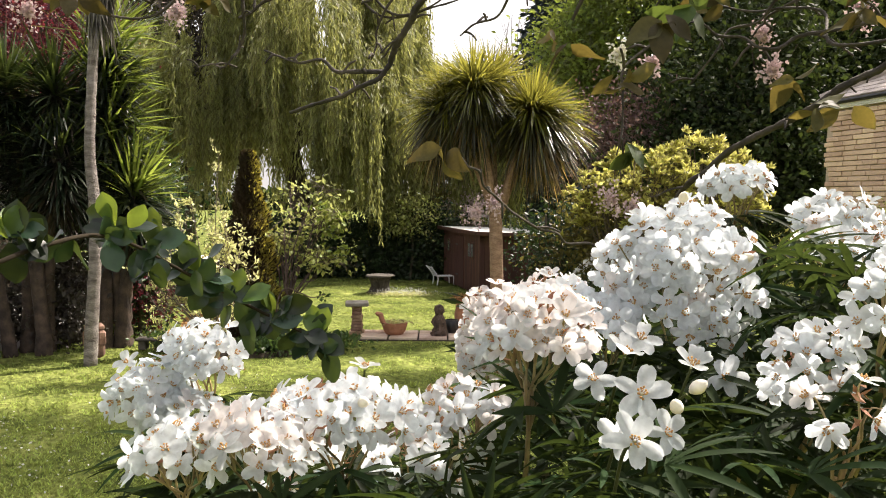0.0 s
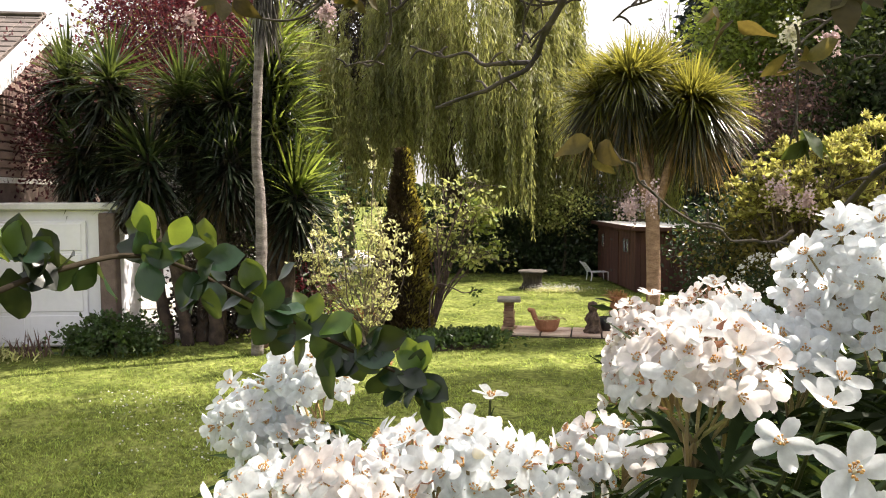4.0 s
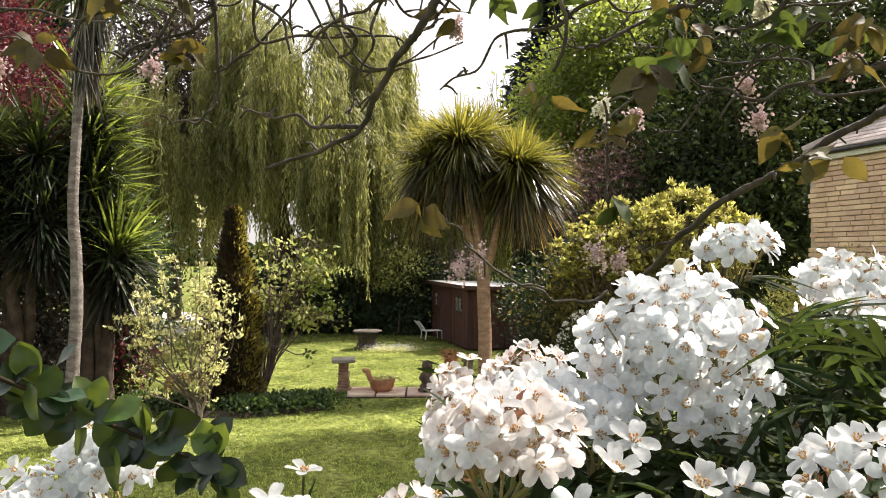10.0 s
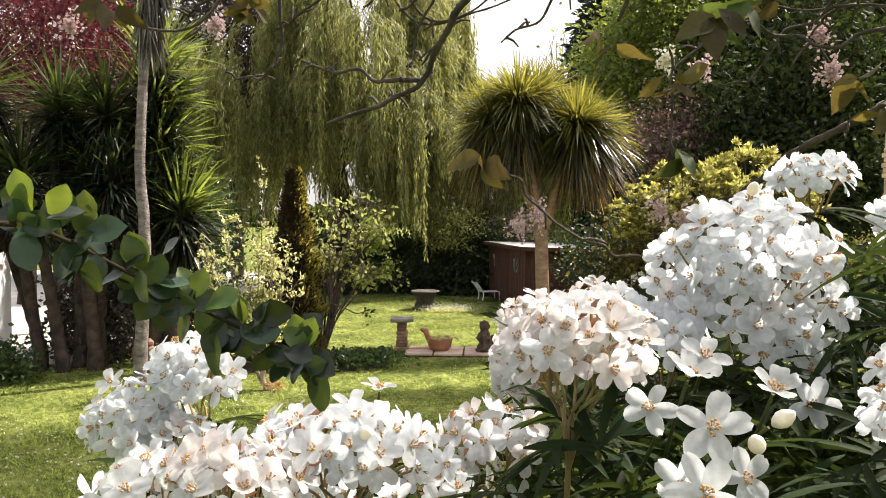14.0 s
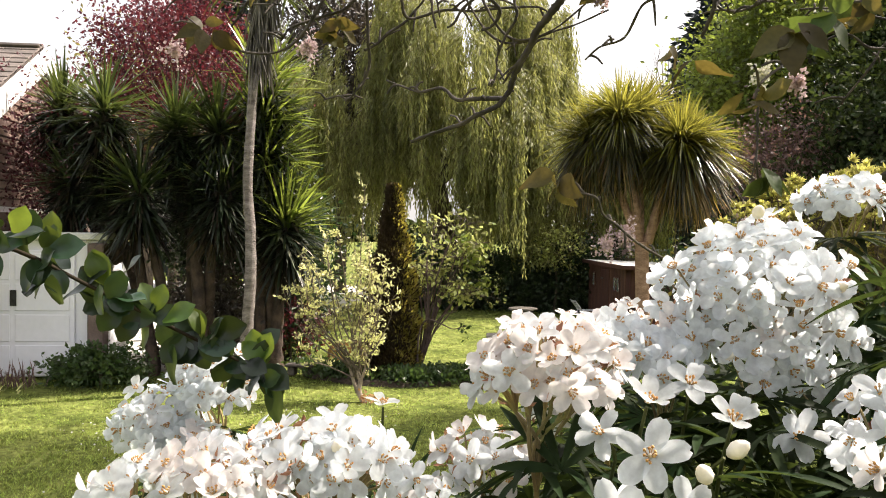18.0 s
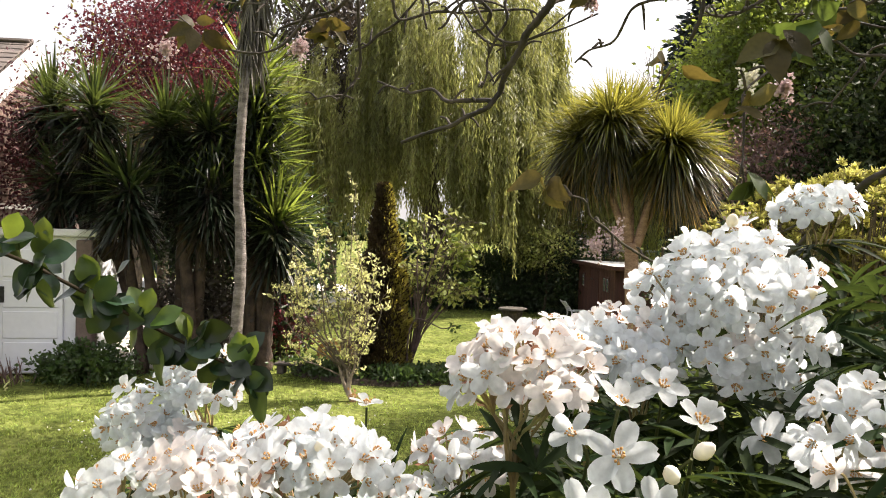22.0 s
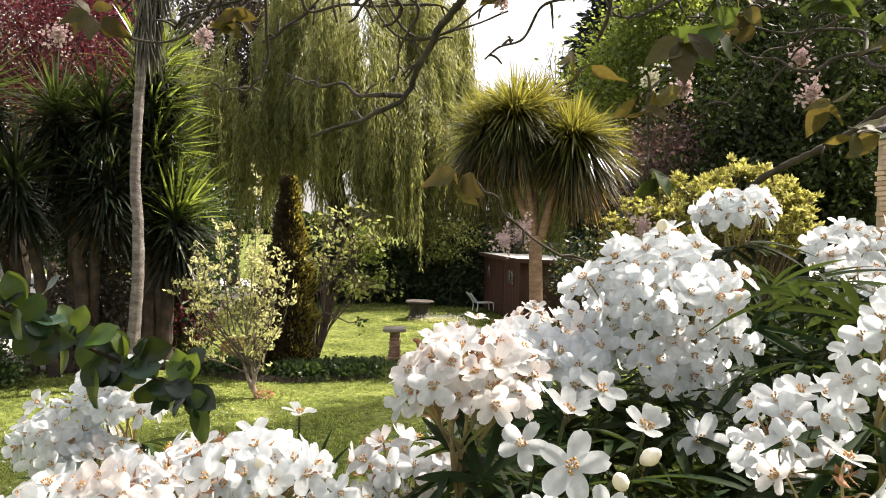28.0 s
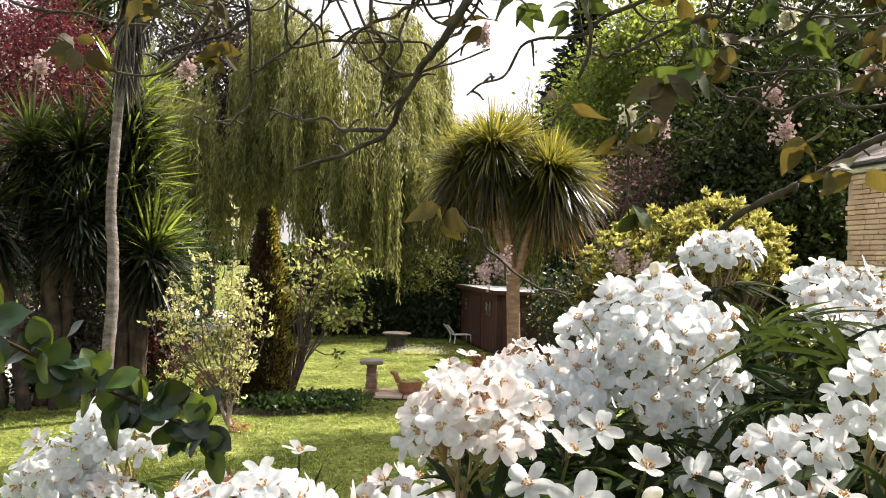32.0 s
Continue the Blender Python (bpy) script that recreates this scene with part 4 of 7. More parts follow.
def cordyline():
    root, r = plant("cordyline_palm", "mature cordyline palm with several spiky heads on a bare forked trunk", "palm", (1.05, 15.7, 0), 21)
    s = Soup()
    tube(s, [(0.0, 0, -0.05), (0.01, 0, 0.9), (-0.02, 0, 1.9), (-0.03, 0, 2.3)], 0.135, 0.125, 14, 8, 0.03, r)
    part("trunk", s, M["cord_bark"], root, "grey-brown ringed bare trunk", smooth=True)
    # head place, foot of its branch on the trunk, how many leaves
    heads = [(-0.48, -0.15, 4.62, 1.0), (-1.0, 0.1, 4.32, 0.85), (-0.12, 0.35, 4.78, 0.9), (0.62, -0.2, 4.2, 1.0), (0.86, 0.3, 4.12, 0.7)]
    for x, y, z, _ in heads:
        s = Soup()
        a = np.array([0.05 if x > 0.3 else -0.05, 0, 2.2])
        b = np.array((x, y, z))
        tube(s, [a, a + (b - a) * [0.3, 0.45, 0.35], a + (b - a) * [0.62, 0.7, 0.68], b], 0.085, 0.05, 9, 5, 0.03, r)
        part("branch", s, M["cord_bark"], root, smooth=True)
    for x, y, z, k in heads:
        h = np.array((x, y, z))
        s = Soup()
        strap_head(s, h, int(360 * k), 1.16, 0.029, r, 0.12, 0.16, crest=0.74)
        n = int(430 * k)
        d = ball(n, r, -0.35)
        d[:, 2] = np.minimum(d[:, 2], 0.35)
        straps(s, h + d * 0.06 - [0, 0, 0.08], d, 1.3 * r.uniform(0.7, 1.08, n), 0.030, r.uniform(0.25, 0.75, n), r, 7)
        part("leaf_head", s, M["cord_leaf"], root, "arching sword leaves")
        # hanging older leaves, coloured dark to shade the underside of the head
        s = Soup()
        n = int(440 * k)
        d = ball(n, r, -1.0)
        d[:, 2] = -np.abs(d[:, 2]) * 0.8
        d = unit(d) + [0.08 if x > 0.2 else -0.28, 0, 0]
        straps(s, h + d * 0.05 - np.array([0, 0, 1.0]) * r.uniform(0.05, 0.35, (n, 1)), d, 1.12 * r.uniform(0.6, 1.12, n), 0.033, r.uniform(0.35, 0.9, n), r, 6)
        part("older_leaves", s, M["cord_old_shaded"], root, "glossy hanging older leaves, darkened for the shade under the head")
        s = Soup()
        n = int((230 if x > 0.3 else 120) * k)
        d = ball(n, r, -1.0)
        d[:, 2] = -np.abs(d[:, 2]) - 0.8
        d[:, 0] += 0.15 if x > 0.2 else -0.35
        straps(s, h + r.normal(size=(n, 3)) * 0.07 - [0, 0, 0.3], d, 1.15 * r.uniform(0.6, 1.1, n), 0.036, 0.35, r, 4)
        part("dry_skirt", s, M["cord_dry"], root, "hanging dry yellowed leaves")


cordyline()


def tall_cordyline():
    root, r = plant("tall_cordyline", "tall slender cordyline with pale trunk and ragged dry skirt", "palm", (-5.12, 11.9, 0), 22)
    s = Soup()
    tube(s, [(-0.1, 0, -0.05), (-0.06, 0, 0.7), (0.0, 0, 1.6), (0.0, 0, 2.4), (-0.05, 0, 3.05), (-0.01, 0, 4.06), (0.06, 0, 4.9), (0.14, 0, 5.75), (0.25, 0, 6.4)], 0.10, 0.055, 12, 6, 0.06, r)
    part("trunk", s, M["tall_bark"], root, "pale sunlit ringed trunk", smooth=True)
    s = Soup()
    n = 420
    z = r.uniform(5.3, 6.5, n)
    d = ball(n, r, -1)
    d[:, 2] = -2.2 - 1.5 * r.random(n)
    straps(s, np.stack([0.07 + (z - 4.9) * 0.1 + r.normal(size=n) * 0.07, r.normal(size=n) * 0.07, z], 1), d, 0.8 * r.uniform(0.3, 1.2, n), 0.034, 0.2, r, 4)
    part("dry_skirt", s, M["grey_dry"], root, "ragged grey dead leaves hanging on the trunk")
    for h in ((0.22, 0, 6.45), (-0.2, 0.25, 6.6), (0.6, 0.1, 6.5)):
        s = Soup()
        strap_head(s, h, 190, 1.15, 0.045, r, -0.25, 0.3)
        part("leaf_head", s, M["yucca_leaf"], root, "arching sword leaves")


tall_cordyline()


def yuccas():
    # foot, heads with their size, leaf material
    groups = [
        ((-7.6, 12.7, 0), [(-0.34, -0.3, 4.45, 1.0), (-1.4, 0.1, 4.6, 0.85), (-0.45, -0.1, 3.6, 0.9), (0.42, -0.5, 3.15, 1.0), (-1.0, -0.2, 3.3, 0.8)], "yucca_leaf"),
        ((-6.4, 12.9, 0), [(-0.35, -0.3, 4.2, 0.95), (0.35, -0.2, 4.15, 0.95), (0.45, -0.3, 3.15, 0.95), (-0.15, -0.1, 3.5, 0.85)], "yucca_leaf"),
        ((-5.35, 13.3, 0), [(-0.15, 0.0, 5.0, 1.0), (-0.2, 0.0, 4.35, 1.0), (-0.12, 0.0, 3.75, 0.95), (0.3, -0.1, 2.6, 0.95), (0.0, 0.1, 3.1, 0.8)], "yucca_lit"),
    ]
    for gi, (at, heads, leaf) in enumerate(groups):
        root, r = plant("yucca", ("clump of dark green spiky yucca heads on thick brown trunks", "dark shaded yucca heads crowded over brown trunks", "tall yucca with green leaves brightened as if sunlit")[gi], "yucca", at, 30 + gi)
        root["group"] = "yuccas by the trunks"
        for i, (x, y, z, k) in enumerate(heads):
            s = Soup()
            if i in (2, 4):
                # a branch that leaves the first trunk half way up
                a, h = np.array(heads[0][:3]) * [0.5, 0.5, 0.42], np.array((x, y, z))
                tube(s, [a, a * 0.5 + h * 0.5 + [0, 0, -0.15], h], 0.09, 0.06, 9, 6, 0.08, r)
                part("branch", s, M["yucca_bark"], root, smooth=True)
                continue
            foot = np.array([x * 0.35 + r.uniform(-0.28, 0.28) + (0.7 if gi == 0 else 0.0), y * 0.2 + r.uniform(-0.2, 0.2), -0.05])
            h = np.array((x, y, z))
            tube(s, [foot, foot * [0.9, 0.9, 1] + [0, 0, 0.5], foot * 0.6 + h * [0.35, 0.35, 0.5], h], r.uniform(0.11, 0.15), 0.07, 10, 8, 0.12, r)
            part("trunk", s, M["yucca_bark"], root, smooth=True)
        lean = np.array([0.4, -0.15, 0.15]) if gi == 2 else None
        for x, y, z, k in heads:
            h = np.array((x, y, z))
            s = Soup()
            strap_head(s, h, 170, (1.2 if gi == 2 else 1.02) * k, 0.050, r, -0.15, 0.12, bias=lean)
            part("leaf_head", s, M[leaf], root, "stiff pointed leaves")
            # dark lower and dead leaves fill in the shade between the heads
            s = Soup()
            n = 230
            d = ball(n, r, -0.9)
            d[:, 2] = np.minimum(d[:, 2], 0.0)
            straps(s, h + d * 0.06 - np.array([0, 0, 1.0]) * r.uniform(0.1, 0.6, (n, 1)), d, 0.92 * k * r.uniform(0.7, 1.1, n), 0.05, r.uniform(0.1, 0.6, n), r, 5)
            part("lower_leaves", s, M["yucca_shaded"], root, "drooping lower leaves darkened for shade")
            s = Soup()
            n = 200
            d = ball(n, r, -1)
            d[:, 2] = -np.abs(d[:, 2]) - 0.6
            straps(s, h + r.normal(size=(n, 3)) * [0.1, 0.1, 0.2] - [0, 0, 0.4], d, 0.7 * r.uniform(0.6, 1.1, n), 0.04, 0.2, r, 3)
            part("dead_leaves", s, M["yucca_dead"], root, "brown hanging dead leaves darkened for shade")
        if gi == 2:
            s = Soup()
            n = 34
            d = np.stack([r.uniform(0.3, 1.0, n), r.uniform(-0.5, 0.2, n), r.uniform(-0.9, -0.2, n)], 1)
            straps(s, np.array([0.25, -0.1, 2.35]) + r.normal(size=(n, 3)) * 0.1, d, r.uniform(0.5, 0.85, n), 0.04, 0.35, r, 5)
            part("bleached_leaves", s, M["cord_pale"], root, "pale bleached hanging leaves, whitened further for backlight")


yuccas()


def willow():
    root, r = plant("weeping_willow", "large weeping willow with long hanging yellow-green strands", "tree", (-4.5, 28.0, 0), 40)
    s = Soup()
    tube(s, [(-0.1, 0, -0.1), (-0.15, 0, 1.5), (-0.6, 0, 3.2), (-1.0, 0.1, 5.0)], 0.5, 0.28, 12, 6, 0.08, r)
    part("trunk", s, M["willow_bark"], root, "dark leaning trunk", smooth=True)
    s = Soup()
    d = ball(26, r, 0.15)
    tops = np.array([0, 0, 4.6]) + d * [3.4, 3.0, 3.2]
    limbs(s, (-0.75, 0, 4.0), tops, 0.2, r)
    part("branchwork", s, M["willow_bark"], root)["kind"] = "stuff"
    s = Soup()
    sprays = 700
    tufts = ball(110, r, -0.05)
    d = unit(tufts[r.integers(0, 110, sprays)] + r.normal(size=(sprays, 3)) * 0.075)
    wob = np.array([0.93 + 0.44 * noise.noise(Vector(x * 2.6) + Vector((5, 2, 1))) for x in d])
    inner = np.where(r.random(sprays) < 0.8, r.uniform(0.86, 1.06, sprays), r.uniform(0.45, 0.85, sprays))
    top = np.array([0.1, 0, 4.95]) + d * [6.8, 4.8, 5.8] * (wob * inner)[:, None]
    base, way, size = [], [], []
    for i in range(sprays):
        out = unit(np.array([d[i][0], d[i][1], 0.0]) + r.normal(size=3) * [0.4, 0.4, 0])
        drop = np.clip(r.uniform(1.4, 5.4) * (0.75 + 0.5 * abs(d[i][0])), 0.8, max(0.9, top[i][2] - (r.uniform(1.6, 4.2) if top[i][0] < -1.0 else r.uniform(0.8, 3.0))))
        reach, wide = r.uniform(0.25, 0.7), r.uniform(0.06, 0.13)
        for j in range(int(r.integers(10, 18))):
            long = max(0.5, drop * r.uniform(0.5, 1.1))
            k = int(long * 15)
            u = np.linspace(0, 1, k)
            lead = reach * r.uniform(0.2, 1.2)
            arch = np.minimum(1, u * long / 0.7)
            p = top[i] + r.normal(size=3) * [wide, wide, 0.12] + out * (lead * np.sin(arch * 1.57))[:, None]
            p[:, 2] += lead * 0.35 * np.sin(arch * 3.14) - long * u
            sway = r.normal(size=2) * 0.07
            p[:, 0] += sway[0] * np.sin(u * 3)
            p[:, 1] += sway[1] * np.sin(u * 3)
            base.append(p + r.normal(size=p.shape) * 0.02)
            w = np.stack([r.normal(0, 0.28, k), r.normal(0, 0.28, k), -np.ones(k)], 1)
            way.append(w + out * ((1 - arch) * 1.3)[:, None])
            size.append(r.uniform(0.13, 0.27, k))
    base, way, size = np.concatenate(base), np.concatenate(way), np.concatenate(size)
    leaves(s, base, way, size, size * 0.18 + 0.006, r)
    part("crown", s, M["willow_leaf"], root, "hanging curtains of narrow yellow-green leaves")


willow()


def broadleaf(name, label, at, height, radii, clumps, each, size, material, seed, bark="willow_bark", trunk=0.25, low=-0.6, spread=0.5, category="tree", aspect=0.55, shell=0.5):
    root, r = plant(name, label, category, at, seed)
    c = np.array([0, 0, height - radii[2]])
    s = Soup()
    cl = crown(s, c, radii, clumps, each, size, r, spread, low, shell, aspect)
    t = Soup()
    tube(t, [(0, 0, -0.1), (r.uniform(-0.1, 0.1), 0, c[2] * 0.5), (0, 0, c[2])], trunk, trunk * 0.5, 9, 5, 0.08, r)
    part("trunk", t, M[bark], root, smooth=True)
    b = Soup()
    limbs(b, (0, 0, max(0.2, c[2] - radii[2] * 0.6)), cl[r.integers(0, len(cl), 22)], trunk * 0.6, r, 5)
    part("branchwork", b, M[bark], root)["kind"] = "stuff"
    part("crown", s, M[material], root)
    return root


# sun and shade on these trees are put into the leaf colour
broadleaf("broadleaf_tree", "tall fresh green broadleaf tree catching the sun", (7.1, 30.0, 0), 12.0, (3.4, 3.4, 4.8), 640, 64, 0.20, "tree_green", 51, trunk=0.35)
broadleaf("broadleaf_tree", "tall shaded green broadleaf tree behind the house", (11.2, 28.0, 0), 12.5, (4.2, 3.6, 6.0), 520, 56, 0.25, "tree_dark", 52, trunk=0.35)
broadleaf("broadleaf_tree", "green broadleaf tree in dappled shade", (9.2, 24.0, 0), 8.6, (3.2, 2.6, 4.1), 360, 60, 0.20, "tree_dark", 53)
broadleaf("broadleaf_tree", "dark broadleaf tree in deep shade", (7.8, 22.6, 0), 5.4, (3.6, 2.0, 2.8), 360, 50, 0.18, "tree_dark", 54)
# added tree, out of view: its crown only casts the foreground lawn shadow
tall = broadleaf("broadleaf_tree", "unseen tall tree added to shade the lawn", (13.9, 15.3, 0), 24.0, (4.3, 3.7, 4.3), 420, 60, 0.3, "tree_dark", 55, trunk=0.4)
# extra crown part, placed so its shadow falls on the lawn's near left
shade_lobe, lobe_rng = Soup(), np.random.default_rng(155)
lobe_tops = crown(shade_lobe, (-4.6, 0.2, 20.2), (2.3, 1.7, 2.0), 280, 60, 0.3, lobe_rng, 0.5)
part("crown", shade_lobe, M["tree_dark"], tall)
shade_lobe = Soup()
limbs(shade_lobe, (0, 0, 15.5), lobe_tops[:10], 0.2, lobe_rng, 5)
part("branchwork", shade_lobe, M["willow_bark"], tall)["kind"] = "stuff"
# smaller crown part added for the shadow strip in mid lawn
shade_lobe = Soup()
lobe_tops = crown(shade_lobe, (-0.4, 3.9, 20.2), (1.4, 0.6, 0.9), 90, 50, 0.3, lobe_rng, 0.3)
part("crown", shade_lobe, M["tree_dark"], tall)
shade_lobe = Soup()
limbs(shade_lobe, (0, 0, 16.0), lobe_tops[:6], 0.15, lobe_rng, 5)
part("branchwork", shade_lobe, M["willow_bark"], tall)["kind"] = "stuff"
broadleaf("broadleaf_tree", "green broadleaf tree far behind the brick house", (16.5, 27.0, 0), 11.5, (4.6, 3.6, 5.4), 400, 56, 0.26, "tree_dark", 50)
broadleaf("bronze_tree", "small tree with dull bronze-pink foliage", (5.3, 23.6, 0), 5.5, (1.7, 1.4, 1.5), 150, 46, 0.12, "bronze_leaf", 56, trunk=0.12)
broadleaf("bare_bronze_tree", "tall dark brownish tree thinly leaved", (-9.4, 30.0, 0), 13.5, (2.3, 2.3, 5.4), 330, 44, 0.2, "umber_leaf", 57, shell=0.3)
broadleaf("red_maple", "crimson-leaved maple tree in sunlight", (-8.9, 16.4, 0), 7.6, (1.6, 1.5, 1.9), 240, 80, 0.085, "red_leaf", 58, trunk=0.14, aspect=0.6, spread=0.32)
broadleaf("purple_shrub", "dark maroon leaved shrub against the boarded gable", (-9.5, 13.2, 0), 4.7, (0.9, 0.55, 1.15), 150, 50, 0.08, "purple_leaf", 59, trunk=0.08, category="shrub")
broadleaf("grey_green_tree", "pale grey-green tree behind the gable", (-12.6, 21.5, 0), 8.2, (1.7, 1.6, 2.4), 120, 40, 0.14, "olive_leaf", 60)


def whorled_shrub(name, label, at, tips, seed, material):
    """An open shrub whose branch ends carry upright whorls of narrow leaves, with dark gaps between."""
    root, r = plant(name, label, "shrub", at, seed)
    st, s = Soup(), Soup()
    for x, y, z in tips:
        e = np.array((x, y, z))
        tube(st, [(x * 0.1, y * 0.1, 0), e * [0.5, 0.5, 0.55] + r.normal(size=3) * 0.08, e], 0.03, 0.008, 5, 4)
        for j in range(int(r.integers(4, 8))):
            c = e + r.normal(size=3) * [0.17, 0.15, 0.10]
            tube(st, [e - [0, 0, 0.15], c], 0.008, 0.004, 4, 2)
            n = int(r.integers(16, 30))
            d = ball(n, r, -0.35) + [0, 0, 0.25]
            L = r.uniform(0.09, 0.18, n)
            leaves(s, c + r.normal(size=(n, 3)) * 0.012, d, L, L * 0.42, r)
    part("stemwork", st, M["twig"], root)["kind"] = "stuff"
    part("leaves", s, M[material], root, "whorls of golden leaves")


tip_rng = np.random.default_rng(161)
GOLD_TIPS = [(a * 1.15, b * 0.8, 2.3 + 1.15 * c + 0.25 * a) for a, b, c in ball(62, tip_rng, -0.25)]
whorled_shrub("golden_shrub", "large golden-leaved shrub in full sun", (4.0, 17.2, 0), GOLD_TIPS, 61, "yellow_leaf")
GOLD_TIPS = [(a * 1.2, b * 0.9, 2.55 + 1.15 * c - 0.2 * a) for a, b, c in ball(62, tip_rng, -0.25)]
whorled_shrub("golden_shrub", "large golden-leaved shrub in full sun", (5.6, 17.4, 0), GOLD_TIPS, 162, "yellow_leaf")
broadleaf("olive_shrub", "dense olive-brown shrub beneath the golden one", (4.2, 17.6, 0), 2.75, (1.55, 1.0, 1.45), 200, 44, 0.12, "olive_leaf", 62, trunk=0.1, category="shrub", low=-0.9, spread=0.35)
broadleaf("dark_shrub", "dark shaded shrub beside the shed", (2.9, 18.6, 0), 2.45, (1.15, 0.8, 1.25), 130, 40, 0.10, "ivy", 63, trunk=0.06, category="shrub", low=-0.95, spread=0.3)
broadleaf("dark_shrub", "dark shaded shrub at the lawn's edge", (4.4, 18.3, 0), 1.9, (1.5, 0.8, 1.0), 130, 40, 0.10, "ivy", 64, trunk=0.06, category="shrub", low=-0.95, spread=0.3)
broadleaf("golden_hedge", "clipped golden-green hedge before the brick house", (5.55, 10.4, 0), 2.42, (0.7, 2.2, 1.25), 190, 60, 0.06, "yellow_leaf", 65, trunk=0.05, category="hedge", low=-0.9, spread=0.2, shell=0.75)
broadleaf("ivy_hedge", "dark ivy-covered hedge at the end of the lawn", (-0.6, 25.4, 0), 2.15, (1.35, 0.6, 1.2), 270, 56, 0.12, "ivy", 67, trunk=0.05, category="hedge", low=-0.95, spread=0.3, shell=0.7)
broadleaf("ivy_hedge", "dark ivy-covered hedge at the end of the lawn", (-2.8, 25.6, 0), 1.6, (1.6, 0.55, 0.95), 270, 56, 0.12, "ivy", 68, trunk=0.05, category="hedge", low=-0.95, spread=0.25, shell=0.7)
broadleaf("ivy_hedge", "dark ivy-covered hedge at the end of the lawn", (-5.2, 25.2, 0), 1.75, (1.6, 0.6, 1.0), 270, 56, 0.12, "ivy", 69, trunk=0.05, category="hedge", low=-0.95, spread=0.25, shell=0.7)
broadleaf("pink_shrub", "pink blossoming shrub behind the shed", (0.75, 26.2, 0), 2.7, (0.5, 0.5, 0.6), 50, 34, 0.09, "blossom", 70, trunk=0.06, category="shrub", spread=0.22)
broadleaf("green_shrub", "olive shrub behind the hedge", (-0.3, 27.3, 0), 3.4, (1.0, 0.8, 1.4), 110, 40, 0.11, "olive_leaf", 71, trunk=0.06, category="shrub")
broadleaf("leafy_shrub", "light green leafy shrub in sun before the hedge", (-1.0, 24.7, 0), 2.6, (0.9, 0.5, 0.75), 60, 34, 0.12, "vari_green", 170, trunk=0.05, category="shrub", spread=0.2)
broadleaf("low_shrub", "low dark leafy shrub by the garage", (-7.5, 11.6, 0), 0.52, (0.7, 0.4, 0.36), 80, 40, 0.09, "low_leaf", 72, trunk=0.03, category="shrub", low=-0.4, spread=0.14)
broadleaf("far_tree", "distant green tree beyond the garden", (-15.0, 44.0, 0), 9.5, (4.5, 3.0, 4.4), 180, 40, 0.34, "tree_dark", 74)
broadleaf("far_tree", "distant green tree beyond the garden", (20.0, 42.0, 0), 12.0, (6.5, 4.0, 5.4), 200, 40, 0.4, "tree_dark", 75)


def spruce(at, height, radius, seed, label):
    root, r = plant("spruce", label, "conifer", at, seed)
    t = Soup()
    tube(t, [(0, 0, -0.1), (0, 0, height * 0.5), (0, 0, height)], radius * 0.09, 0.02, 8, 4)
    part("trunk", t, M["willow_bark"], root)
    s = Soup()
    n = 22000
    z = height * (1 - r.random(n) ** 0.62 * 0.92)
    tier = np.floor(z * 1.6) / 1.6 * 0.5 + z * 0.5
    rad = radius * (1 - tier / height) ** 0.8 * r.random(n) ** 0.45 * (0.8 + 0.35 * np.sin(tier * 9))
    a = r.uniform(0, 2 * np.pi, n)
    a = np.round(a * 3.5) / 3.5 + r.normal(0, 0.25, n)
    p = np.stack([rad * np.cos(a), rad * np.sin(a), z - rad * 0.25 + r.normal(0, 0.06, n)], 1)
    way = np.stack([np.cos(a), np.sin(a), -0.25 + r.normal(0, 0.3, n)], 1) + r.normal(0, 0.4, (n, 3))
    leaves(s, p, way, 0.5, 0.2, r)
    part("crown", s, M["blue_needle"], root, "dark blue-green needles")


spruce((6.7, 44.5, 0), 17.5, 5.6, 80, "tall dark blue spruce against the sky")
spruce((-15.2, 31.0, 0), 15.5, 3.2, 81, "tall dark blue conifer behind the maple")


def bare_tree():
    root, r = plant("bare_tree", "leafless distant tree against the sky", "tree", (4.6, 52, 0), 82)
    t = Soup()
    tube(t, [(0, 0, -0.1), (0.1, 0, 6), (0, 0, 10)], 0.2, 0.06, 6, 4)
    part("trunk", t, M["twig"], root)
    b = Soup()
    tops = np.array([0, 0, 12.2]) + ball(26, r, -0.2) * [1.6, 1.2, 2.0]
    limbs(b, (0, 0, 9.0), tops, 0.07, r, 4)
    part("branchwork", b, M["twig"], root)["kind"] = "stuff"


bare_tree()


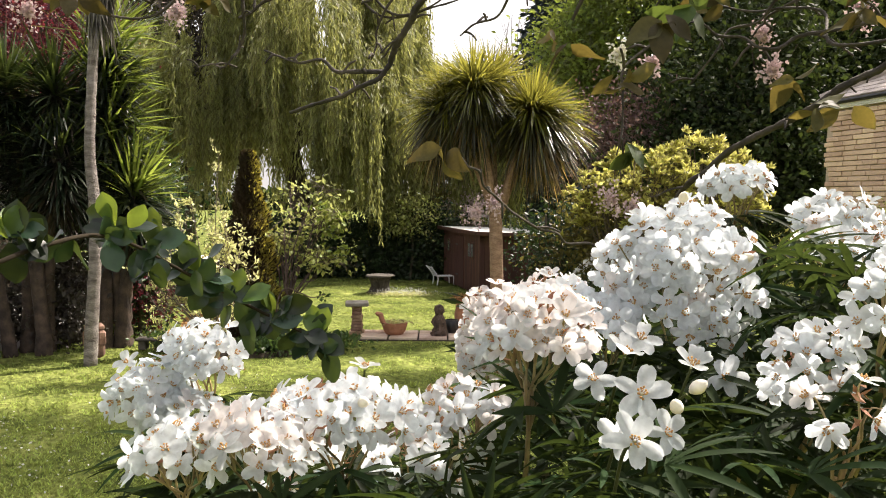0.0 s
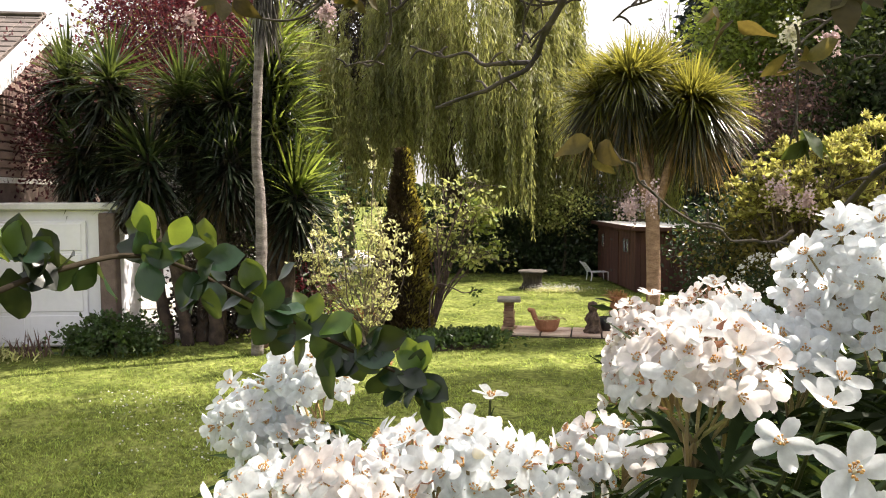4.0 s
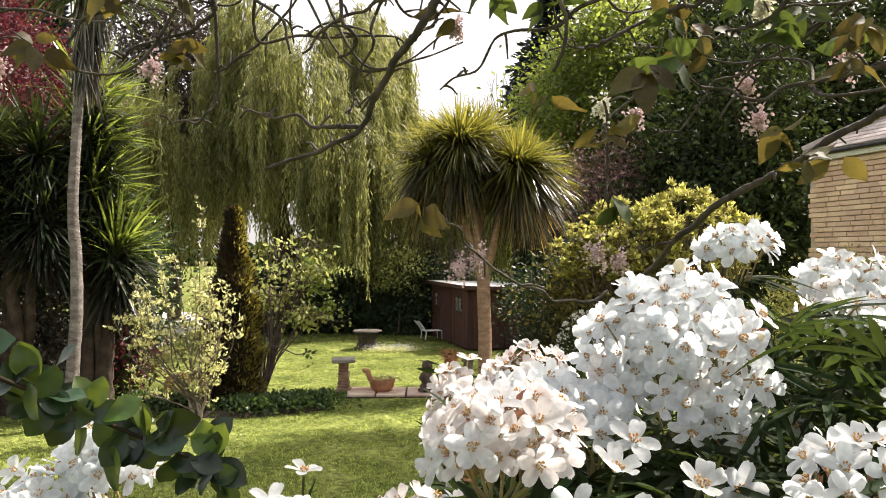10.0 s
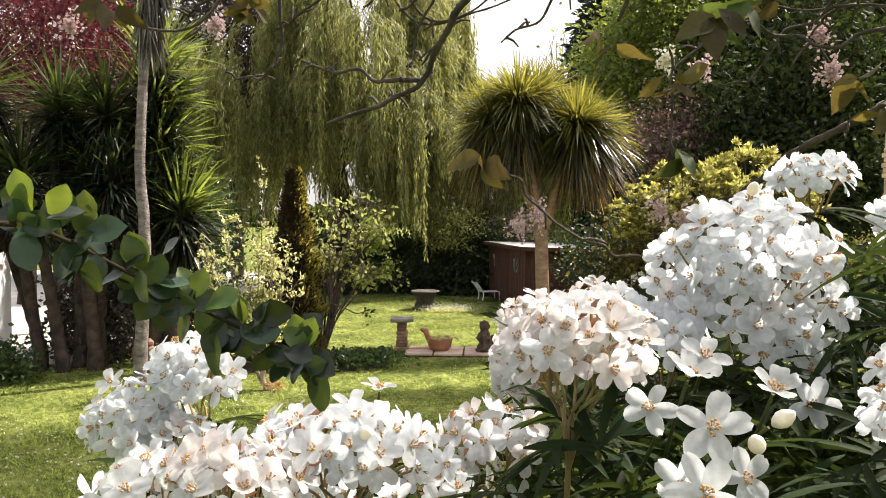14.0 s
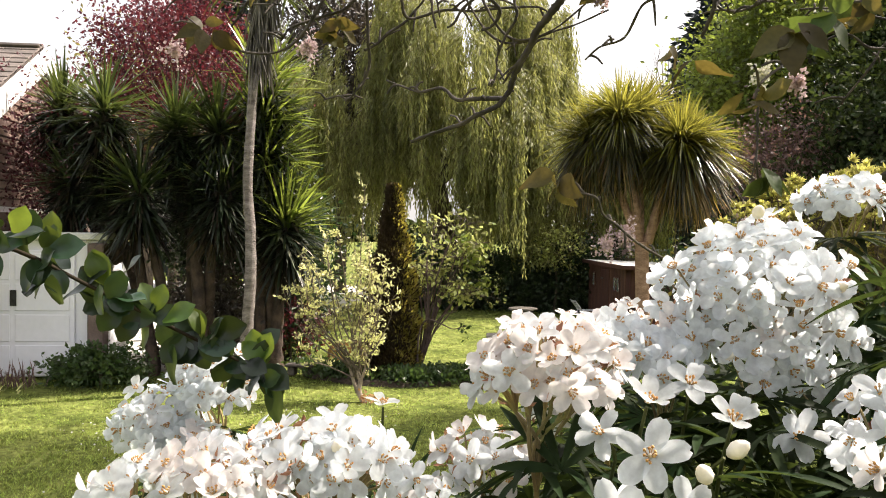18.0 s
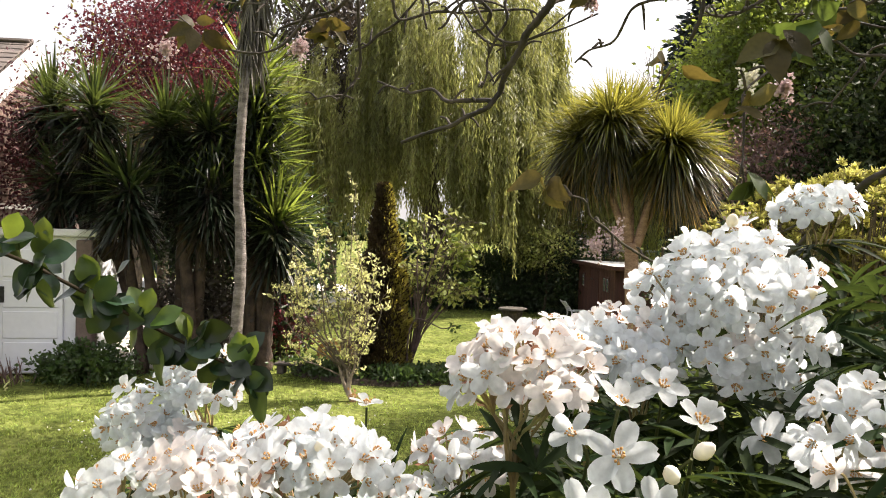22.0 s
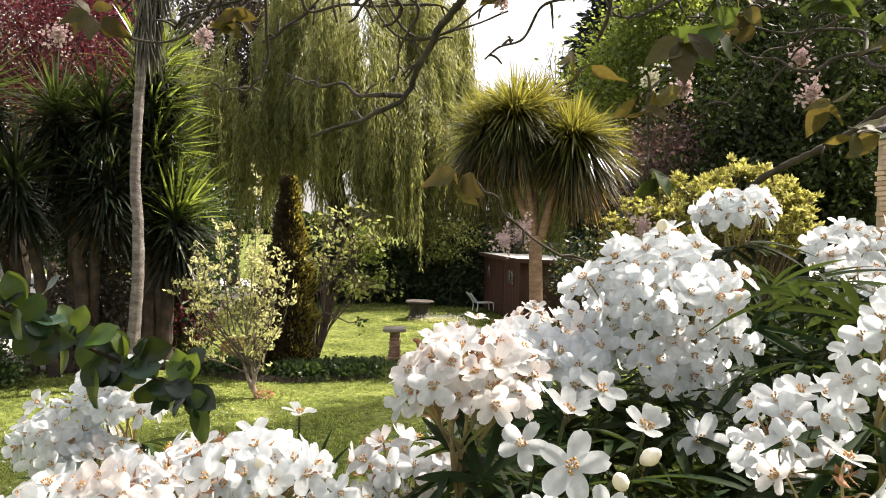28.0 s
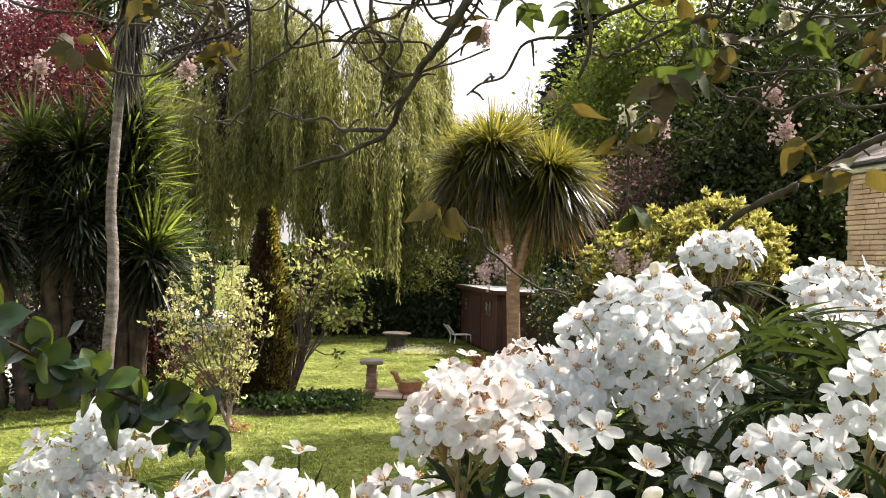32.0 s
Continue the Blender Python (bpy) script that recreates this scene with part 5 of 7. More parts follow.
def column_conifer():
    root, r = plant("column_conifer", "slim dark columnar conifer, its sunlit edge put in as golden colour", "conifer", (-3.22, 13.4, 0), 83)
    t = Soup()
    tube(t, [(0, 0, -0.05), (0, 0, 1.5), (0.0, 0, 2.9)], 0.07, 0.015, 7, 4)
    part("trunk", t, M["willow_bark"], root)
    # second set: leaves on the +x side only, coloured as if sunlit
    for mat, n, lo in (("conifer_leaf", 15000, -4.0), ("conifer_sunlit", 5200, 0.35)):
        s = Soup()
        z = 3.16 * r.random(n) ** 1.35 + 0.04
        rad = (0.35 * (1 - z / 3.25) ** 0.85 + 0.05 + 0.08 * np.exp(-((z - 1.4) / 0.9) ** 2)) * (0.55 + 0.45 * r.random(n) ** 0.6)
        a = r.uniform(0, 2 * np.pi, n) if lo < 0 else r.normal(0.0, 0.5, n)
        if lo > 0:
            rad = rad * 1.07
        bump = 1 + 0.18 * np.sin(z * 9 + a * 3) + 0.16 * np.sin(z * 23 + a * 7) + r.normal(0, 0.07, n)
        p = np.stack([rad * bump * np.cos(a), rad * bump * np.sin(a), z], 1)
        way = np.stack([np.cos(a) * 0.6, np.sin(a) * 0.6, np.full(n, 0.9)], 1) + r.normal(0, 0.4, (n, 3))
        leaves(s, p, way, 0.10, 0.03, r)
        part("foliage", s, M[mat], root, "dense dark scale leaves" if lo < 0 else "golden tips painted as sunlight on the sunward side")


column_conifer()


def variegated_shrub():
    root, r = plant("variegated_shrub", "young open shrub with cream-variegated leaves on bare stems", "shrub", (-3.22, 11.3, 0), 84)
    stems = Soup()
    base, grow = [], []
    for i in range(34):
        x = r.uniform(-1.05, 0.55)
        y = r.uniform(-0.5, 0.5)
        edge = abs((x + 0.2) / 0.75)
        h = r.uniform(0.72, 1.0) * (2.75 - 0.75 * edge)
        if i == 0:
            x, y, h = 0.1, 0.0, 3.02
        if i % 6 == 5:
            x, h = r.uniform(-1.05, 0.35), r.uniform(0.75, 1.3)
        top = np.array([x, y, h])
        line = tube(stems, [(r.uniform(-0.07, 0.07), r.uniform(-0.05, 0.05), r.uniform(0.3, 0.6)), top * [0.45, 0.45, 0.42] + [0, 0, 0.1] + r.normal(size=3) * 0.06, top * [0.85, 0.85, 0.72] + r.normal(size=3) * 0.07, top], 0.013, 0.004, 5, 6, 0.1, r)
        tips = [line[-1], line[-2], line[-4]]
        for j in range(9):
            q = line[int(len(line) * r.uniform(0.35, 0.99))]
            e = q + r.normal(size=3) * [0.13, 0.12, 0.08] + [0, 0, 0.07]
            tube(stems, [q, (q + e) / 2 + [0, 0, 0.02], e], 0.004, 0.002, 4, 3)
            tips += [e, (q + e) / 2]
        for e in tips:
            m = int(r.integers(3, 9)) if r.random() < 0.58 else 1
            base.append(e + r.normal(size=(m, 3)) * 0.02)
            grow.append(ball(m, r, -0.3) + [0, 0, 0.25])
    trunk = Soup()
    tube(trunk, [(0.14, 0, -0.05), (0.04, 0, 0.14), (0.06, 0, 0.3), (-0.02, 0, 0.55)], 0.05, 0.024, 8, 4, 0.14, r)
    tube(trunk, [(0.12, 0.02, -0.05), (-0.02, 0.03, 0.2), (-0.1, 0, 0.5), (-0.2, 0, 0.8)], 0.035, 0.014, 7, 4, 0.12, r)
    tube(trunk, [(0.06, 0.0, 0.25), (0.14, 0.0, 0.55), (0.1, 0, 0.95)], 0.022, 0.012, 7, 4, 0.12, r)
    part("trunk", trunk, M["twig_pale"], root, "gnarled pale stem", smooth=True)
    part("stemwork", stems, M["twig"], root)["kind"] = "stuff"
    base, grow = np.concatenate(base), np.concatenate(grow)
    s = Soup()
    L = r.uniform(0.042, 0.09, len(base))
    leaves(s, base, grow, L, L * 0.5, r)
    part("leaves", s, M["vari_leaf"], root, "small cream and green leaves")
    s = Soup()
    m = 70
    leaves(s, np.array([0.2, -0.05, 0.06]) + r.normal(size=(m, 3)) * [0.09, 0.06, 0.04], ball(m, r, -0.1), 0.06, 0.035, r)
    part("fallen_leaves", s, M["dry_plant"], root, "rusty leaves at the foot")


variegated_shrub()


def thorny_shrub():
    root, r = plant("open_shrub", "open twiggy shrub with pale yellow-green leaves", "shrub", (-2.82, 13.7, 0), 85)
    st = Soup()
    base = []
    for i in range(22):
        e = np.array([r.uniform(-0.35, 1.1), r.uniform(-0.4, 0.4), r.uniform(1.35, 2.65)])
        if i < 5:
            e[0], e[2] = r.uniform(0.7, 1.1), r.uniform(1.3, 2.3)
        line = tube(st, [(0, 0, -0.03), e * [0.15, 0.3, 0.5] + [0.1, 0, 0] + r.normal(size=3) * 0.05, e * [0.6, 0.7, 0.88] + r.normal(size=3) * 0.05, e * [0.85, 0.9, 1.0] + [0, 0, 0.06], e + [0, 0, -0.04]], 0.017, 0.004, 5, 5, 0.1, r)
        for q in line[[-1, -2, -4, -6, -8, -10]]:
            c = q + r.normal(size=(2, 3)) * [0.14, 0.12, 0.10]
            for f in c:
                tube(st, [q, (q + f) / 2 + [0, 0, 0.03], f], 0.005, 0.003, 4, 2)
            base.append(np.repeat(c, 4, 0) + r.normal(size=(8, 3)) * 0.035)
    part("stemwork", st, M["twig_plum"], root)["kind"] = "stuff"
    base = np.concatenate(base)
    s = Soup()
    L = r.uniform(0.07, 0.13, len(base))
    leaves(s, base, r.normal(size=base.shape) + [0, 0, -0.2], L, L * 0.55, r)
    part("leaves", s, M["vari_green"], root, "pale yellow-green leaves")
    s = Soup()
    m = 150
    c = np.array([[1.02, 0.0, 2.12], [0.9, 0.1, 1.9], [1.1, 0.05, 1.55], [0.72, 0.0, 2.3]])[r.integers(0, 4, m)]
    L = r.uniform(0.09, 0.16, m)
    leaves(s, c + r.normal(size=(m, 3)) * [0.1, 0.1, 0.09], ball(m, r, -0.6), L, L * 0.55, r)
    part("young_leaves", s, M["tree_green"], root, "fresh green larger leaves")
    root2, r = plant("drooping_sapling", "thin arching sapling stem over the lawn", "sapling", (-2.75, 13.3, 0), 86)
    st = Soup()
    tube(st, [(0, 0, -0.03), (0.02, 0, 0.7), (0.15, 0, 0.98), (0.4, 0, 0.92), (0.6, 0, 0.84), (0.8, 0, 0.9)], 0.02, 0.006, 6, 6, 0.1, r)
    tube(st, [(0.3, 0, 0.95), (0.45, 0.05, 1.08), (0.62, 0.08, 1.12), (0.66, 0.08, 1.2)], 0.009, 0.004, 5, 4, 0.1, r)
    tube(st, [(0.15, 0, 0.98), (0.22, 0, 1.2), (0.4, 0, 1.35)], 0.012, 0.005, 5, 4, 0.1, r)
    part("stem", st, M["twig_plum"], root2)
    s = Soup()
    leaves(s, np.array([0.8, 0, 0.86]) + r.normal(size=(26, 3)) * [0.05, 0.05, 0.06], r.normal(size=(26, 3)), 0.08, 0.045, r)
    part("leaves", s, M["low_leaf"], root2)


thorny_shrub()


def ground_plants():
    r = np.random.default_rng(90)
    bed = Soup()
    a = np.linspace(0, 2 * np.pi, 40, endpoint=False)
    ring = np.stack([-3.2 + (1.55 + 0.15 * np.sin(3 * a)) * np.cos(a), 13.2 + (0.62 + 0.08 * np.cos(4 * a)) * np.sin(a)], 1)
    v = np.vstack([np.column_stack([ring, np.full(40, -0.03)]), np.column_stack([(ring - [-3.2, 13.2]) * 0.9 + [-3.2, 13.2], np.full(40, 0.05)])])
    k = np.arange(40)
    bed.add(v, np.stack([k, (k + 1) % 40, 40 + (k + 1) % 40, 40 + k], 1))
    bed.f.append(np.array([40 + k]))
    solid("flower_bed", bed, M["soil"], "dark soil bed round the conifer", "flower bed", "structure")
    s = Soup()
    n = 3600
    c = np.array([[-2.35, 13.0], [-1.95, 13.25], [-3.9, 12.95], [-4.35, 13.2], [-2.8, 12.8]])[r.integers(0, 5, n)]
    p = np.column_stack([c + r.normal(size=(n, 2)) * [0.28, 0.14], r.uniform(0.02, 0.24, n)])
    leaves(s, p, r.normal(size=(n, 3)) + [0, 0, 0.6], 0.085, 0.05, r)
    solid("ground_cover", s, M["low_leaf"], "dark leafy ground cover in the bed", "plants", "stuff")
    s = Soup()
    n = 700
    p = np.column_stack([r.normal(-1.0, 0.36, n), r.normal(20.9, 0.25, n), np.zeros(n)])
    straps(s, p, np.stack([r.normal(0, 0.6, n), r.normal(0, 0.6, n), np.ones(n)], 1), r.uniform(0.06, 0.17, n), 0.02, 0.5, r, 3)
    solid("daffodil_leaves", s, M["vari_leaf"], "pale leafy plants at the foot of the stump table", "plants", "stuff")
    s = Soup()
    n = 260
    leaves(s, np.column_stack([r.normal(-1.0, 0.4, n), r.normal(20.85, 0.25, n), r.uniform(0.05, 0.15, n)]), ball(n, r), 0.035, 0.03, r)
    solid("small_white_flowers", s, M["white_flower"], "small white flowers by the stump table", "flowers", "stuff")
    root, r = plant("white_flowering_shrub", "low dark shrub dotted with small white flowers", "shrub", (3.2, 16.3, 0), 91)
    s, f = Soup(), Soup()
    d = ball(900, r, -0.2)
    leaves(s, d * [0.6, 0.4, 0.65] * r.uniform(0.5, 1, (900, 1)) + [0, 0, 0.5], d + r.normal(size=d.shape), 0.08, 0.035, r)
    d = ball(360, r, -0.2)
    leaves(f, d * [0.63, 0.43, 0.72] + [0, 0, 0.6], d + r.normal(size=d.shape), 0.065, 0.055, r)
    part("leaves", s, M["ivy"], root)
    part("bloom", f, M["white_flower"], root, "small white blooms")["kind"] = "stuff"
    tuft("lavender", "grey-purple lavender spikes by the garage", "lavender", (-8.6, 11.1, 0), 60, 0.5, 0.22, 0.02, M["bronze_leaf"], 92, lean=0.35, droop=0.2)
    tuft("strappy_plant", "clump of green strap leaves by the garage", "plant", (-8.95, 11.0, 0), 160, 0.28, 0.3, 0.03, M["vari_leaf"], 93, lean=0.7)
    tuft("strappy_plant", "clump of dark strap leaves in the bed", "plant", (-2.7, 13.0, 0.03), 110, 0.4, 0.1, 0.025, M["low_leaf"], 94, lean=0.5)
    s = Soup()
    n = 300
    d = ball(n, r, -0.2)
    leaves(s, d * [0.28, 0.2, 0.2] + [0, 0, 0.45], d + r.normal(size=d.shape) * 0.5, 0.07, 0.05, r)
    solid("rust_shrub", s, M["dry_plant"], "small rusty-red leaved shrub in the bed", "shrub", at=(-3.75, 12.6, 0))


ground_plants()


def far_hedge():
    r = np.random.default_rng(95)
    s = Soup()
    n = 30000
    x = r.uniform(-170, 170, n)
    top = 3.6 + 0.9 * np.sin(x * 0.21) + 0.6 * np.sin(x * 0.53 + 1)
    z = top * r.random(n) ** 0.8
    leaves(s, np.stack([x, 150 + r.normal(0, 2.0, n), z], 1), r.normal(size=(n, 3)), 1.4, 1.0, r)
    solid("far_hedgerow", s, M["tree_dark"], "distant dark hedgerow beyond the field", "hedgerow", "stuff")


far_hedge()

# dark leaf masses added as shade; they hide bright ground behind the trunks
broadleaf("shade_fill", "dark leaf mass put in for the shade behind the yucca trunks", (-5.9, 15.0, 0), 3.6, (0.95, 0.6, 1.9), 190, 50, 0.11, "ivy", 76, trunk=0.05, category="shrub", low=-0.95, spread=0.3)
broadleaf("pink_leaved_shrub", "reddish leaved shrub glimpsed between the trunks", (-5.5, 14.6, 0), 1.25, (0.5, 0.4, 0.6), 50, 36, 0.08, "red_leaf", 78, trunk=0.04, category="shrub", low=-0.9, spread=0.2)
# two more masses that darken the gaps as shade would
broadleaf("shade_fill", "dark brown leaf fill standing for shade among the yucca trunks", (-6.5, 13.4, 0), 1.7, (0.75, 0.4, 0.9), 120, 50, 0.10, "umber_leaf", 177, trunk=0.05, category="shrub", low=-0.95, spread=0.22)
broadleaf("shade_fill", "dark leaf mass put in for the shade behind the yucca trunks", (-7.2, 14.6, 0), 3.9, (1.0, 0.5, 1.25), 170, 50, 0.11, "ivy", 79, trunk=0.05, category="shrub", low=-0.95, spread=0.26)


# ---------------- cherry tree overhead ----------------
BOUGH = [(2.5, 0.9, 3.1), (1.9, 1.4, 3.55), (1.1, 1.9, 3.72), (0.3, 2.2, 3.66), (-0.5, 2.45, 3.62), (-1.3, 2.55, 3.58), (-2.2, 2.7, 3.5)]
CHERRY = [
    ("limb", 0.019, 0.025, [(0.692, 2.679, 2.419), (0.735, 2.431, 2.550), (0.790, 2.281, 2.631), (0.910, 2.130, 2.715), (0.990, 2.030, 2.785), (1.080, 1.929, 2.841), (1.45, 1.70, 2.98), (2.2, 1.15, 3.0)]),
    ("bough", 0.028, 0.011, [(0.3, 2.2, 3.66), (0.122, 2.168, 3.335), (0.078, 2.169, 3.233), (-0.014, 2.221, 3.089), (-0.075, 2.271, 3.028), (-0.122, 2.322, 2.954), (-0.157, 2.373, 2.887), (-0.195, 2.374, 2.840), (-0.303, 2.422, 2.798), (-0.473, 2.518, 2.759)]),
    ("twig", 0.011, 0.004, [(-0.179, 2.374, 2.863), (-0.319, 2.419, 2.870), (-0.432, 2.465, 2.902), (-0.551, 2.510, 2.947)]),
    ("bough", 0.020, 0.006, [(1.1, 1.9, 3.7), (0.768, 1.992, 3.167), (0.668, 2.089, 3.170), (0.540, 2.184, 3.207), (0.393, 2.279, 3.246), (0.186, 2.372, 3.266), (0.093, 2.369, 3.262), (-0.038, 2.465, 3.267)]),
    ("twig", 0.012, 0.007, [(0.5, 2.1, 3.7), (0.368, 2.076, 3.284), (0.360, 2.079, 3.200), (0.356, 2.082, 3.084), (0.333, 2.136, 2.966)]),
    ("twig", 0.010, 0.004, [(0.540, 2.184, 3.207), (0.427, 2.282, 3.176), (0.372, 2.282, 3.126), (0.265, 2.378, 3.137), (0.162, 2.478, 3.050), (0.050, 2.576, 3.009)]),
    ("bough", 0.018, 0.006, [(-0.6, 2.46, 3.62), (-0.616, 2.541, 3.470), (-0.640, 2.546, 3.297), (-0.631, 2.548, 3.238), (-0.708, 2.548, 3.178), (-0.877, 2.544, 3.127), (-0.912, 2.545, 3.085)]),
    ("twig", 0.009, 0.004, [(-0.631, 2.548, 3.238), (-0.638, 2.603, 3.089), (-0.665, 2.656, 2.976), (-0.717, 2.656, 2.915), (-0.804, 2.653, 2.914)]),
    ("twig", 0.007, 0.004, [(-0.665, 2.653, 3.073), (-0.585, 2.653, 3.127), (-0.477, 2.654, 3.219), (-0.371, 2.554, 3.314), (-0.319, 2.551, 3.437), (-0.3, 2.4, 3.62)]),
    ("twig", 0.014, 0.005, [(-0.6, 2.45, 3.6), (-0.641, 2.443, 3.382), (-0.711, 2.443, 3.323), (-0.808, 2.442, 3.266), (-1.020, 2.537, 3.212), (-1.077, 2.538, 3.137)]),
    ("twig", 0.012, 0.004, [(-2.0, 2.66, 3.52), (-1.603, 2.615, 3.368), (-1.494, 2.620, 3.331), (-1.388, 2.624, 3.282), (-1.203, 2.630, 3.265), (-1.123, 2.634, 3.240), (-0.949, 2.639, 3.231)]),
    ("twig", 0.010, 0.005, [(-0.5, 2.45, 3.6), (-0.507, 2.447, 3.399), (-0.490, 2.452, 3.248), (-0.406, 2.457, 3.182), (-0.389, 2.460, 3.090)]),
    ("twig", 0.008, 0.004, [(-0.490, 2.452, 3.248), (-0.493, 2.555, 3.146), (-0.292, 2.561, 3.164), (-0.091, 2.467, 3.143), (-0.071, 2.469, 3.114)]),
    ("twig", 0.010, 0.005, [(-0.23, 2.36, 3.62), (-0.241, 2.357, 3.331), (-0.227, 2.363, 3.160), (-0.188, 2.365, 3.113), (-0.217, 2.416, 3.078), (-0.246, 2.415, 3.067)]),
    ("twig", 0.011, 0.005, [(0.05, 2.27, 3.62), (-0.025, 2.265, 3.266), (-0.101, 2.315, 3.207), (-0.164, 2.364, 3.187), (-0.305, 2.461, 3.149), (-0.355, 2.461, 3.090)]),
    ("twig", 0.007, 0.004, [(-0.37, 2.42, 3.62), (-0.376, 2.453, 3.333), (-0.387, 2.509, 3.134)]),
    ("twig", 0.011, 0.005, [(0.95, 1.98, 3.68), (0.704, 2.091, 3.155), (0.609, 2.189, 3.125), (0.512, 2.187, 3.077), (0.445, 2.187, 3.042)]),
    ("twig", 0.012, 0.005, [(1.3, 1.78, 3.68), (0.904, 1.896, 3.159), (0.875, 1.897, 3.123), (0.830, 1.997, 3.068), (0.763, 2.096, 3.058), (0.652, 2.093, 3.025)]),
    ("twig", 0.012, 0.004, [(1.45, 1.72, 2.97), (1.087, 2.009, 2.950), (0.993, 2.006, 2.927), (0.906, 2.104, 2.921), (0.803, 2.102, 2.894), (0.733, 2.198, 2.941), (0.614, 2.194, 2.956)]),
    ("twig", 0.008, 0.005, [(1.146, 2.303, 3.179), (1.02, 2.6, 3.08), (1.048, 2.706, 3.025), (1.083, 2.709, 2.956), (1.150, 2.714, 2.848)]),
    ("twig", 0.010, 0.004, [(1.5, 1.68, 3.62), (1.146, 2.303, 3.179), (0.976, 2.401, 3.095), (0.868, 2.500, 3.019), (0.751, 2.502, 2.851)]),
    ("twig", 0.008, 0.004, [(0.589, 2.680, 2.386), (0.497, 2.620, 2.352), (0.391, 2.550, 2.361), (0.290, 2.420, 2.410), (0.187, 2.250, 2.467), (0.103, 2.050, 2.531), (0.039, 1.900, 2.578)]),
    ("twig", 0.010, 0.004, [(0.0, 2.3, 3.63), (-0.088, 2.263, 3.297), (-0.129, 2.365, 3.187), (-0.140, 2.368, 3.091), (-0.200, 2.419, 2.988), (-0.216, 2.421, 2.906)]),
    ("twig", 0.006, 0.003, [(0.614, 2.194, 2.956), (0.449, 2.043, 2.829), (0.449, 2.048, 2.693), (0.436, 2.050, 2.611)]),
    ("twig", 0.008, 0.004, [(1.3, 1.8, 2.93), (0.954, 2.007, 2.883), (0.992, 2.403, 3.063), (0.886, 2.598, 3.110), (0.685, 2.690, 3.169)]),
    ("twig", 0.008, 0.004, [(-0.014, 2.221, 3.089), (0.028, 2.272, 3.120), (0.062, 2.271, 3.174), (0.122, 2.170, 3.247), (0.2, 2.2, 3.64)]),
]
LEAF_TUFTS = [  # place, leaves, spread, green
    (-0.008, 1.848, 2.60, 4, 0), (0.472, 2.068, 2.63, 6, 1), (0.419, 1.544, 2.836, 5, 0), (0.261, 1.797, 2.847, 4, 0), (0.402, 1.843, 2.771, 5, 0),
    (-1.009, 2.230, 3.057, 5, 0), (-0.730, 2.525, 3.102, 4, 0), (-0.705, 2.500, 3.126, 5, 0), (-0.926, 2.439, 3.255, 3, 0), (-0.708, 2.446, 3.248, 4, 0),
    (-0.212, 2.359, 3.283, 5, 0), (0.201, 2.324, 3.221, 6, 1), (0.335, 2.279, 3.191, 6, 1), (0.059, 2.272, 3.144, 3, 0), (0.898, 1.981, 2.725, 3, 0),
    (0.965, 1.979, 2.725, 3, 0), (0.867, 2.033, 2.793, 4, 0), (0.505, 1.693, 2.909, 5, 1), (0.914, 1.784, 2.915, 5, 0), (-1.173, 2.535, 3.145, 4, 0),
    (0.768, 1.993, 3.128, 5, 1), (0.710, 2.095, 3.034, 5, 0), (0.515, 1.892, 2.919, 5, 1), (0.62, 2.12, 3.09, 6, 1), (0.95, 2.2, 3.10, 6, 1), (1.05, 2.0, 3.05, 6, 0),
]
BLOSSOMS = [  # place, size, pale
    (0.661, 3.093, 3.046, 0.075, 1), (0.685, 2.691, 2.946, 0.05, 0), (1.040, 2.685, 3.044, 0.07, 0), (1.076, 2.682, 2.926, 0.085, 0), (0.679, 3.281, 2.50, 0.10, 0),
    (0.227, 3.591, 2.479, 0.10, 0), (0.141, 3.592, 2.431, 0.09, 0), (0.776, 3.316, 2.470, 0.09, 0), (-1.432, 2.828, 3.132, 0.08, 0), (-0.924, 2.843, 3.134, 0.07, 0),
    (0.093, 2.373, 3.140, 0.04, 0), (1.160, 2.281, 3.021, 0.06, 0), (0.850, 2.096, 3.118, 0.05, 1),
]


def leaf_data(name, length, width, material, curl=0.15, segs=6, bell=0.75, tip=1.05):
    """One leaf along local +y with a folded midrib and a curled tip."""
    v = []
    for i in range(segs + 1):
        s = i / segs
        w = width * max(0.0, math.sin(math.pi * s**bell)) ** tip * 0.5 + 0.0006
        z = -curl * length * s * s
        for u in (-1, -0.5, 0, 0.5, 1):
            v.append((u * w, s * length, z + abs(u) * w * 0.18 + 0.05 * length * math.sin(7 * s) * u))
    q = [[i * 5 + j, i * 5 + j + 1, (i + 1) * 5 + j + 1, (i + 1) * 5 + j] for i in range(segs) for j in range(4)]
    return Soup().add(v, np.array(q)).mesh(name, material, True)


def aim(way, roll, at, scale=1.0, face=(0, 0, 1)):
    """A pose whose +y points along way and whose +z leans towards face."""
    y = Vector(way).normalized()
    x = y.cross(Vector(face) + Vector((0.01, 0.02, 0.013))).normalized()
    m = Matrix((x, y, x.cross(y))).transposed().to_4x4()
    return Matrix.Translation(at) @ m @ Matrix.Rotation(roll, 4, "Y") @ Matrix.Scale(scale, 4)


